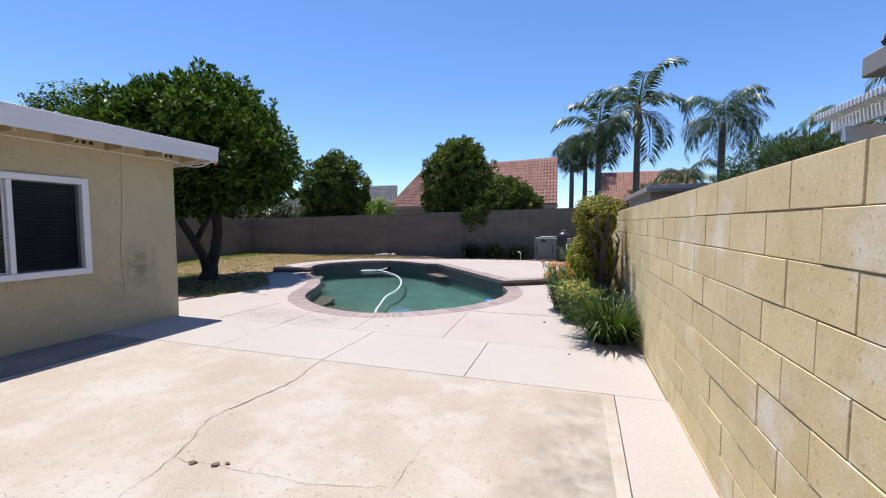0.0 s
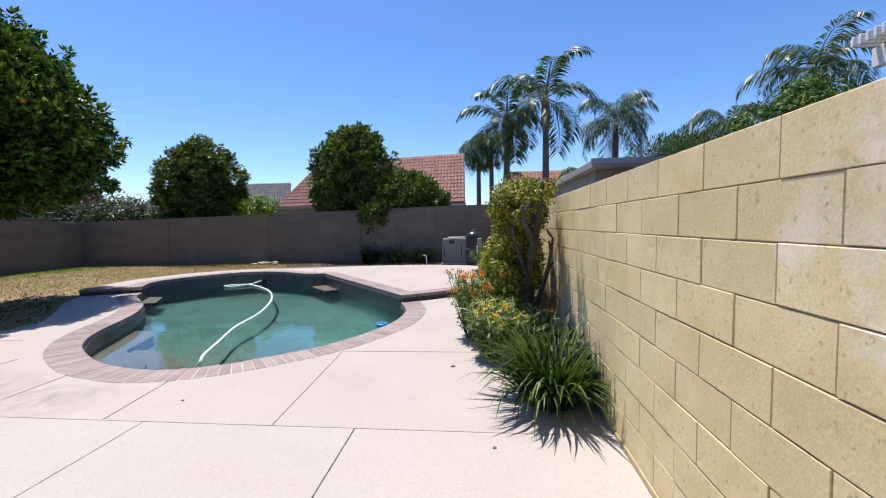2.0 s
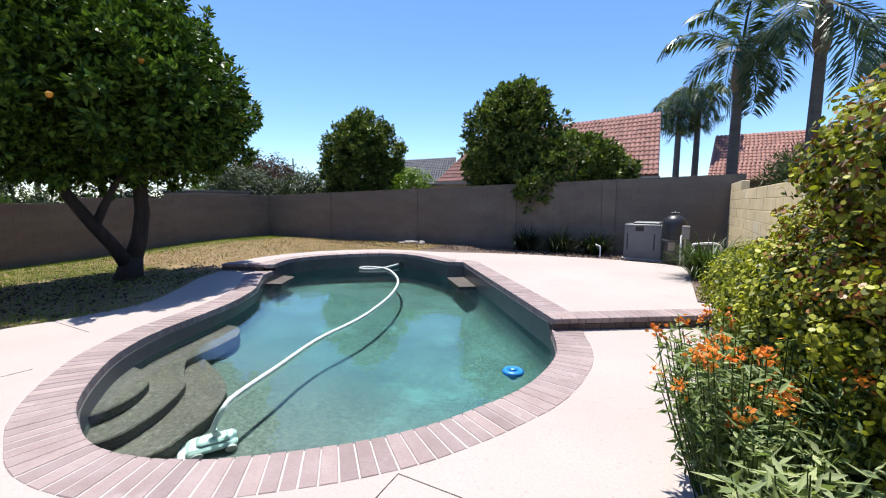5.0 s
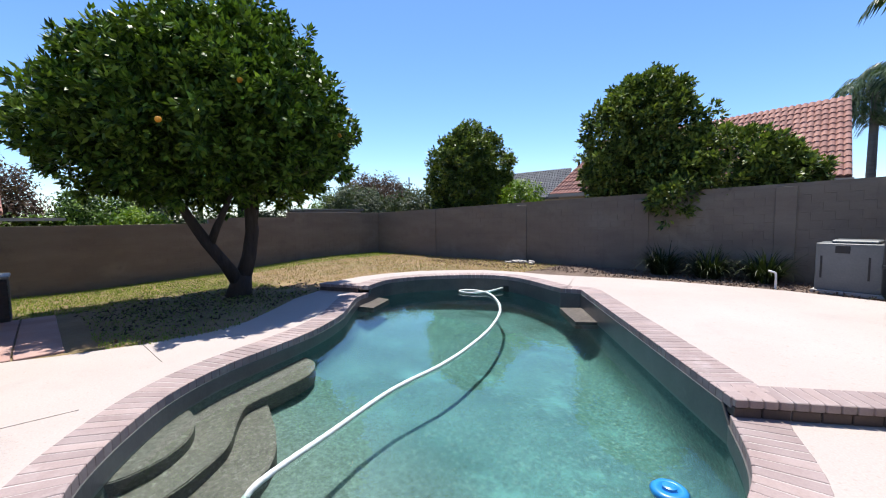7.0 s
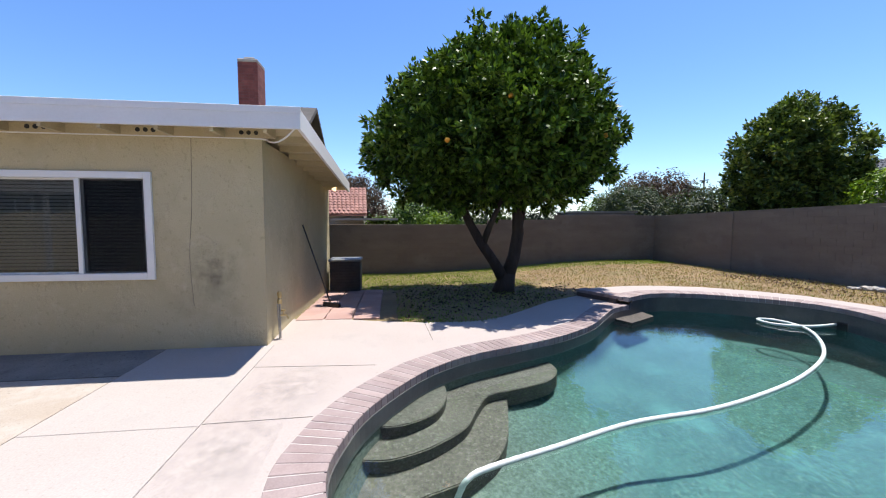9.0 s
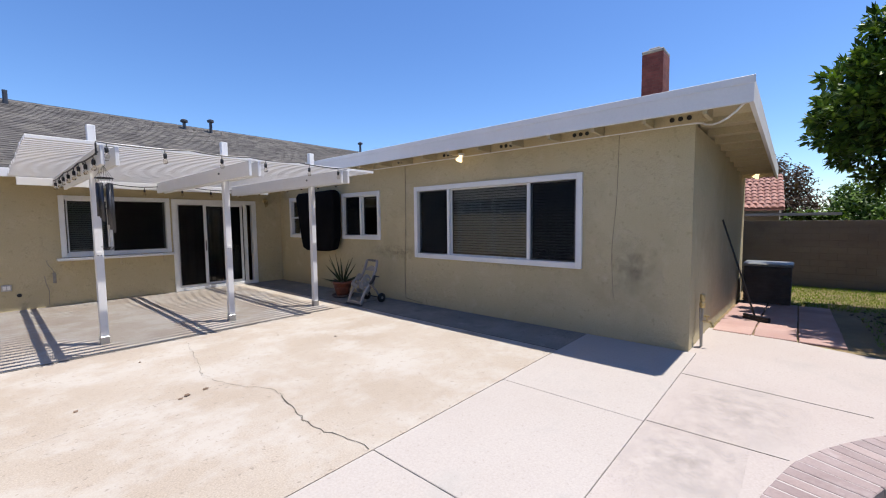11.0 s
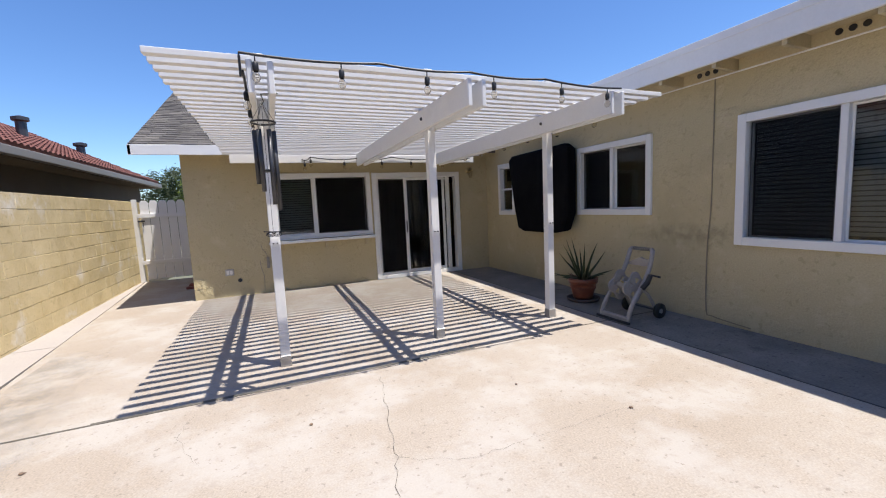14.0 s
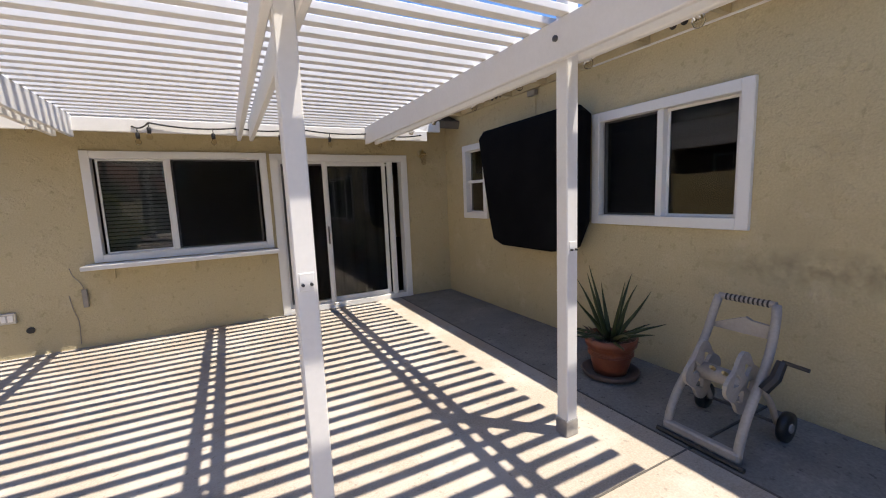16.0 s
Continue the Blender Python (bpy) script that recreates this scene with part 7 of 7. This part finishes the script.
for s in (-1, 1):
    bm = bmesh.new()
    side = smooth_line([(s * 0.23, -0.30, 0.02), (s * 0.23, -0.27, 0.14), (s * 0.225, -0.18, 0.30), (s * 0.215, -0.02, 0.48), (s * 0.205, 0.10, 0.66), (s * 0.195, 0.17, 0.84), (s * 0.18, 0.20, 0.93)], 0.05)
    tube(bm, side, [0.03] * len(side), 8)
    part("side_frame", bm, M["greyplastic"], rc, smooth=True)
    bm = bmesh.new()
    tube(bm, smooth_line([(s * 0.22, -0.05, 0.45), (s * 0.22, 0.10, 0.30), (s * 0.22, 0.22, 0.11)], 0.05), 0.022, 8)
    part("rear_strut", bm, M["greyplastic"], rc, smooth=True)
    bm = bmesh.new()
    lathe(bm, [(0.04, -0.025), (0.10, -0.022), (0.105, 0.0), (0.10, 0.022), (0.04, 0.025)], 24, m=pose(s * 0.27, 0.23, 0.105, 0, 90, 0))
    wh = part("wheel", bm, M["black"], rc, smooth=True)
    bm = bmesh.new()
    lathe(bm, [(0.03, -0.03), (0.035, 0.0), (0.03, 0.03)], 14, m=pose(s * 0.275, 0.23, 0.105, 0, 90, 0))
    part("hub", bm, M["greyplastic"], wh)
    # drum flange: a clover-shaped plate with four slots
    bm = bmesh.new()
    prof = [(0.185 + 0.03 * math.cos(4 * a)) for a in (2 * math.pi * k / 40 for k in range(40))]
    outer = [bm.verts.new((s * 0.13 + 0.012, -0.07 + prof[k] * math.cos(2 * math.pi * k / 40), 0.44 + prof[k] * math.sin(2 * math.pi * k / 40))) for k in range(40)]
    inner_ = [bm.verts.new((s * 0.13 + 0.012, -0.07 + 0.13 * math.cos(2 * math.pi * k / 40), 0.44 + 0.13 * math.sin(2 * math.pi * k / 40))) for k in range(40)]
    hubv = [bm.verts.new((s * 0.13 + 0.012, -0.07 + 0.05 * math.cos(2 * math.pi * k / 40), 0.44 + 0.05 * math.sin(2 * math.pi * k / 40))) for k in range(40)]
    for k in range(40):
        j = (k + 1) % 40
        bm.faces.new((outer[k], outer[j], inner_[j], inner_[k]))
        if k % 10 < 5:
            bm.faces.new((inner_[k], inner_[j], hubv[j], hubv[k]))
    bm.faces.new(hubv)
    thicken(bm, geom=bm.faces[:], thickness=0.025)
    part("drum_flange", bm, M["greyplastic"], rc)
bm = bmesh.new()
lathe(bm, [(0.06, -0.13), (0.055, 0.0), (0.06, 0.13)], 20, m=pose(0, -0.07, 0.44, 0, 90, 0))
drum = part("drum", bm, M["greyplastic"], rc, smooth=True)
for x, z in ((-0.03, 0.49), (0.05, 0.48)):
    bm = bmesh.new()
    lathe(bm, [(0.014, 0), (0.014, 0.035), (0.01, 0.05)], 10, m=pose(x, -0.11, z, 60, 0, 0))
    part("hose_fitting", bm, M["brass"], drum)
part("front_bar", boxes((-0.25, 0.25, -0.33, -0.27, 0.02, 0.085), bevel=0.012), M["greyplastic"], rc)
bm = bmesh.new()
tube(bm, [(-0.27, -0.35, 0.02), (0.30, -0.35, 0.02)], 0.018, 8)
part("foot_bar", bm, M["black"], rc)
bm = bmesh.new()
tube(bm, [(-0.18, 0.20, 0.93), (0.18, 0.20, 0.93)], 0.024, 8)
gr = part("grip", bm, M["greyplastic"], rc)
for k in range(10):
    bm = bmesh.new()
    x = -0.13 + k * 0.029
    tube(bm, [(x, 0.20, 0.93), (x + 0.012, 0.20, 0.93)], 0.0262, 8)
    part("grip_groove", bm, M["black"], gr)
bm = bmesh.new()
f = bm.faces.new([bm.verts.new((x, 0.155, z)) for x, z in ((-0.19, 0.70), (0.19, 0.70), (0.19, 0.79), (0.06, 0.80), (0.02, 0.82), (-0.1, 0.77), (-0.19, 0.73))])
thicken(bm, geom=[f], thickness=0.03)
part("cross_panel", bm, M["greyplastic"], rc)
bm = bmesh.new()
tube(bm, [(0.25, -0.07, 0.44), (0.29, -0.02, 0.52), (0.30, 0.03, 0.62)], [0.035, 0.035, 0.03], 8)
crank = part("crank", bm, M["black"], rc)
bm = bmesh.new()
tube(bm, [(0.30, 0.03, 0.62), (0.44, 0.03, 0.61)], 0.013, 8)
part("crank_knob", bm, M["black"], crank)
bm = bmesh.new()
tube(bm, [(-0.27, 0.23, 0.105), (0.27, 0.23, 0.105)], 0.012, 8)
part("axle", bm, M["darkmetal"], rc)

# wind chime
wc = thing("wind_chime", "dark metal wind chime hanging from the pergola beam", "wind chime", (-1.17, -0.2, 0.09))
bm = bmesh.new()
ringp = [(0.085 * math.cos(a), 0.085 * math.sin(a), 2.09) for a in (2 * math.pi * k / 24 for k in range(25))]
tube(bm, ringp, 0.008, 6, False)
part("ring", bm, M["black"], wc)
for k in range(6):
    a = 2 * math.pi * k / 6
    c, s_ = 0.085 * math.cos(a), 0.085 * math.sin(a)
    bm = bmesh.new()
    tube(bm, [(0, 0, 2.24), (c, s_, 2.09)], 0.002, 4)
    tube(bm, [(c, s_, 2.09), (c * 0.8, s_ * 0.8, 2.02)], 0.002, 4)
    part("cord", bm, M["black"], wc)
    bm = bmesh.new()
    L = (0.40, 0.46, 0.56, 0.60, 0.50, 0.42)[k]
    tube(bm, [(c * 0.8, s_ * 0.8, 2.03), (c * 0.8, s_ * 0.8, 2.03 - L)], 0.017, 10)
    part("chime_tube", bm, M["darkmetal"], wc, smooth=True)
bm = bmesh.new()
tube(bm, [(0, 0, 2.30), (0, 0, 1.25)], 0.002, 4)
part("centre_cord", bm, M["black"], wc)
bm = bmesh.new()
lathe(bm, [(0.045, 0), (0.05, 0.008), (0.045, 0.016)], 16, (0, 0, 1.72))
part("striker", bm, M["black"], wc)
bm = bmesh.new()
for k in range(2):
    for j in range(3):
        c = (-0.03 + k * 0.05, 0, 1.24 + j * 0.004)
        tube(bm, [(c[0] + (0.03 - j * 0.008) * math.cos(a), 0.02 * math.sin(a), c[2] + (0.018 - j * 0.004) * math.sin(a)) for a in (2 * math.pi * q / 16 for q in range(17))], 0.003, 4, False)
tube(bm, [(-0.09, 0, 1.255), (0.07, 0, 1.265)], 0.004, 5)
part("wind_sail", bm, M["black"], wc)
bm = bmesh.new()
tube(bm, smooth_line([(0, 0, 2.30), (-0.015, 0, 2.24), (0.01, 0, 2.22)], 0.02), 0.004, 5)
tube(bm, [(-0.12, 0, 2.31), (0.0, 0, 2.30)], 0.004, 5)
part("hook", bm, M["black"], wc)

# string lights
def string_lights(label, knots, bulbs, sag):
    root = thing("string_lights", label, "string lights")
    bm = bmesh.new()
    line = []
    for a, b in zip(knots, knots[1:]):
        a, b = Vector(a), Vector(b)
        for k in range(10):
            u = k / 10
            line.append(a.lerp(b, u) - Vector((0, 0, sag * 4 * u * (1 - u))))
    line.append(Vector(knots[-1]))
    tube(bm, line, 0.009, 6)
    part("wire", bm, M["black"], root)
    for p in bulbs:
        near = min(line, key=lambda q: (q.x - p[0]) ** 2 + (q.y - p[1]) ** 2)
        bm = bmesh.new()
        tube(bm, [near, (near.x, near.y, near.z - 0.05)], 0.005, 5)
        lathe(bm, [(0.012, 0), (0.02, -0.01), (0.02, -0.055), (0.017, -0.06)], 12, (near.x, near.y, near.z - 0.045))
        sock = part("socket", bm, M["black"], root, smooth=True)
        bm = bmesh.new()
        lathe(bm, [(0.012, 0), (0.026, -0.03), (0.028, -0.045), (0.018, -0.068), (0.004, -0.074)], 12, (near.x, near.y, near.z - 0.105))
        b_ = part("bulb", bm, M["bulb"], sock, smooth=True)
        b_.visible_shadow = False
    return root


string_lights("black string lights with clear bulbs along the pergola front", [(-1.06, 0.165, 2.40), (-1.06, 0.17, 2.55), (-2.0, 0.17, 2.56), (-2.75, 0.17, 2.56), (-3.5, 0.17, 2.56), (-4.4, 0.17, 2.54)],
              [(-1.2, 0.17), (-1.73, 0.17), (-2.36, 0.17), (-2.99, 0.17), (-3.65, 0.17), (-4.25, 0.17)], 0.02)
string_lights("black string lights with clear bulbs along the first pergola beam", [(-1.075, 0.15, 2.44), (-1.075, -1.3, 2.46), (-1.075, -2.8, 2.46), (-1.075, -4.4, 2.45)],
              [(-1.075, -0.15 - 0.55 * k) for k in range(8)], 0.02)
string_lights("black string lights with clear bulbs along the house eave", [(-1.75, -4.50, 2.42), (-1.9, -4.49, 2.46), (-2.75, -4.49, 2.44), (-3.4, -4.49, 2.46), (-4.4, -4.49, 2.44), (-5.1, -4.49, 2.44)],
              [(-1.8, -4.49), (-1.9, -4.49), (-2.52, -4.49), (-3.2, -4.49), (-3.81, -4.49), (-4.48, -4.49)], 0.035)
string_lights("black string lights with clear bulbs along the last pergola beam", [(-4.465, 0.05, 2.44), (-4.465, -1.5, 2.46), (-4.465, -3.0, 2.46), (-4.465, -4.4, 2.45)],
              [(-4.465, -0.3 - 0.62 * k) for k in range(7)], 0.02)

# gate to the side yard
gt = thing("side_gate", "white painted picket gate with dog-eared boards", "gate", (0, -8.27, 0.0))
for i in range(8):
    x = 0.28 + i * 0.182
    bm = bmesh.new()
    pts = [(x - 0.085, 0.06), (x + 0.085, 0.06), (x + 0.085, 1.86), (x + 0.045, 1.92), (x - 0.045, 1.92), (x - 0.085, 1.86)]
    f = bm.faces.new([bm.verts.new((a, 0, b)) for a, b in pts])
    thicken(bm, geom=[f], thickness=0.02)
    part("board", bm, M["white"], gt)
for z in (0.42, 1.52):
    part("rail", boxes((0.21, 1.70, 0.022, 0.06, z, z + 0.09), bevel=0.004), M["white"], gt)
part("gate_post", boxes((1.70, 1.79, -0.04, 0.05, 0, 1.95), bevel=0.006), M["white"], gt)
bm = bmesh.new()
tube(bm, [(1.6, 0.06, 1.42), (1.6, 0.06, 1.30)], 0.008, 6)
part("latch", boxes((1.56, 1.70, 0.06, 0.072, 1.42, 1.46)), M["darkmetal"], gt)
part("pull_handle", bm, M["darkmetal"], gt)
for x, y, h in ((0.47, -6.5, 0.05), (0.52, -6.84, 0.06)):
    bk = tagged(link("loose_brick", boxes((-0.11, 0.11, -0.055, 0.055, 0.0, h), bevel=0.006), M["brick"]), "loose red brick lying on the slab by the house", "brick")
    bk.matrix_basis = pose(x, y, 0, 0, 0, 90 * (h > 0.055))

# fittings on the kitchen wall
ln = thing("wall_lantern", "brass and glass wall lantern beside the door", "wall lamp", (-5.32, HY, 2.18))
bm = bmesh.new()
lathe(bm, [(0.055, 0), (0.055, 0.02), (0.02, 0.03)], 16, m=pose(0, 0, 0.05, -90, 0, 0))
part("backplate", bm, M["brass"], ln)
bm = bmesh.new()
tube(bm, smooth_line([(0, 0.02, 0.05), (0, 0.09, 0.11), (0, 0.12, 0.06)], 0.02), 0.009, 6)
part("arm", bm, M["brass"], ln)
bm = bmesh.new()
lathe(bm, [(0.02, -0.12), (0.035, -0.1), (0.055, 0.03), (0.045, 0.04)], 8, (0, 0.12, 0.0))
g_ = part("glass_shade", bm, M["bulb"], ln)
g_.visible_shadow = False
bm = bmesh.new()
lathe(bm, [(0.06, 0.035), (0.045, 0.06), (0.012, 0.08)], 8, (0, 0.12, 0.0))
part("cap", bm, M["brass"], ln)
ot_ = thing("wall_outlet", "weatherproof grey outlet box on the stucco", "outlet", (-0.38, HY, 0.45))
part("box", boxes((-0.07, 0.07, 0, 0.03, -0.06, 0.06), bevel=0.008), M["steel"], ot_)
for x in (-0.028, 0.028):
    part("cover", boxes((x - 0.022, x + 0.022, 0.03, 0.04, -0.035, 0.035), bevel=0.004), M["vinyl"], ot_)
vt = thing("vent_outlet", "small dark pipe opening in the stucco", "pipe", (-0.54, HY, 0.29))
bm = bmesh.new()
lathe(bm, [(0.035, 0), (0.035, 0.015), (0.022, 0.016)], 14, m=pose(0, 0, 0, -90, 0, 0))
part("opening", bm, M["black"], vt)
ps = thing("power_strip", "beige power strip hanging by its cord under the shelf", "power strip", (-1.04, HY, 0.0))
part("strip", boxes((-0.025, 0.025, 0.005, 0.04, 0.47, 0.68), bevel=0.006), M["tan_gutter"], ps)
bm = bmesh.new()
tube(bm, smooth_line([(0.0, 0.02, 0.68), (0.03, 0.015, 0.76), (0.08, 0.02, 0.84), (0.1, 0.03, 0.93)], 0.03), 0.005, 5)
tube(bm, smooth_line([(0.14, 0.01, 0.62), (0.12, 0.012, 0.45), (0.09, 0.012, 0.32), (0.1, 0.012, 0.05)], 0.03), 0.005, 5)
part("cord", bm, M["tan_gutter"], ps)

# stains on stucco and concrete
for name, mat, (x, y, z), (a, b, c), label in (("wall_stain", "soot", (HX + 0.002, 4.5, 1.02), (0.001, 0.34, 0.42), "sooty grey stain on the stucco"),
                                               ("wall_stain", "scar", (HX + 0.002, -0.1, 1.0), (0.001, 1.0, 0.16), "rough darker patch line on the stucco"),
                                               ("wall_stain", "scar", (HX + 0.002, 2.7, 0.98), (0.001, 1.0, 0.16), "rough darker patch line on the stucco"),
                                               ("patio_stain", "edgegrime", (1.09, 0.6, 0.005), (0.75, 3.2, 0.001), "grey grime along the edge of the old patio"),
                                               ("deck_stain", "deckstain", (-4.3, 5.75, 0.005), (0.7, 0.5, 0.001), "worn grey patch on the pool deck"),
                                               ("deck_stain", "deckstain", (-3.2, 5.55, 0.006), (0.7, 0.34, 0.001), "worn grey patch on the pool deck")):
    ob = setting(name, boxes((-a, min(a, 0.11), -b, b, -c, c)) if mat == "edgegrime" else boxes((-a, a, -b, b, -c, c)), M[mat], label, "stain")
    ob.location = (x, y, z)

# ---- blocks of the garden walls ----
rnd = random.Random(21)
BH, BL = 0.193, 0.392
EH, EL, E_TOP = 0.208, 0.455, 1.905   # blocks of the east wall
shared = {}


def block_mesh(width):
    key = round(width, 3)
    if key not in shared:
        bm = boxes((0, 0.03, 0.0026, width - 0.0026, 0.0026, EH - 0.0026))
        bmesh.ops.bevel(bm, geom=[e for e in bm.edges if all(v.co.x < 0.001 for v in e.verts)], offset=0.003, segments=1, affect="EDGES")
        me = bpy.data.meshes.new("block")
        bm.to_mesh(me)
        bm.free()
        me.materials.append(M["block"])
        shared[key] = me
    return shared[key]


near, rest = [], []
for row in range(11):
    z = E_TOP - EH * (row + 1)
    y = (2.066 if row % 2 else 1.85) - 24 * EL
    while y < 18.2:
        w = min(EL, 18.24 - y)
        item = (y, z, w)
        (near if -5.4 < y < 6.6 and row < 10 else rest).append(item)
        y += EL
for y, z, w in near:
    ob = new("block", block_mesh(w))
    ob.parent = wall_east
    ob.location = (WX - 0.003 + rnd.uniform(-0.0025, 0.002), y, z + rnd.uniform(-0.0015, 0.0015))


def joined_blocks(name, items, to_world, parent, material, proud, gap):
    verts, faces = [], []
    for a, z, w, h in items:
        j = len(verts)
        d = -proud + rnd.uniform(-0.5, 0.5) * proud
        b = min(0.006, proud * 1.5)
        for dd, s in ((0.02, 0.0), (d + b, 0.0), (d, b)):
            for p, q in ((a + gap + s, z + gap + s), (a + w - gap - s, z + gap + s), (a + w - gap - s, z + h - gap - s), (a + gap + s, z + h - gap - s)):
                verts.append(to_world(p, q, dd))
        for r in (0, 4):
            for k in range(4):
                m_ = (k + 1) % 4
                faces.append((j + r + k, j + r + m_, j + r + 4 + m_, j + r + 4 + k))
        faces.append((j + 8, j + 9, j + 10, j + 11))
    me = mesh_from(name, verts, faces, material)
    bm = bmesh.new()
    bm.from_mesh(me)
    bmesh.ops.recalc_face_normals(bm, faces=bm.faces)
    bm.to_mesh(me)
    bm.free()
    return add_mesh(name, me, parent, kind="stuff")


joined_blocks("blocks", [(y, z, w, EH) for y, z, w in rest], lambda a, z, d: (WX + d, a, z), wall_east, M["blockfar"], 0.004, 0.0026)
items = []
for row in range(12):
    x = LX + (0 if row % 2 else -BL / 2)
    while x < 1.75:
        w = min(BL, 1.78 - x)
        top = far_top(x + w / 2)
        z = top - BH * (row + 1)
        if z > -0.45:
            items.append((max(x, LX), z, w if x >= LX else w / 2, BH))
        x += BL
joined_blocks("blocks", items, lambda a, z, d: (a, FY + d, z), wall_far, M["greyblock"], 0.0012, 0.0012)
items = []
for row in range(13):
    y = -6.0 + (0 if row % 2 else -BL / 2)
    while y < FY - 0.1:
        w = min(BL, FY - y)
        top = 1.935 if y > 13.6 else 1.732 if y > 10.7 else 1.529
        z = top - BH * (row + 1)
        if z > -0.85:
            items.append((y, z, w, BH))
        y += BL
joined_blocks("blocks", items, lambda a, z, d: (LX - d, a, z), wall_west, M["greyblock"], 0.002, 0.0015)
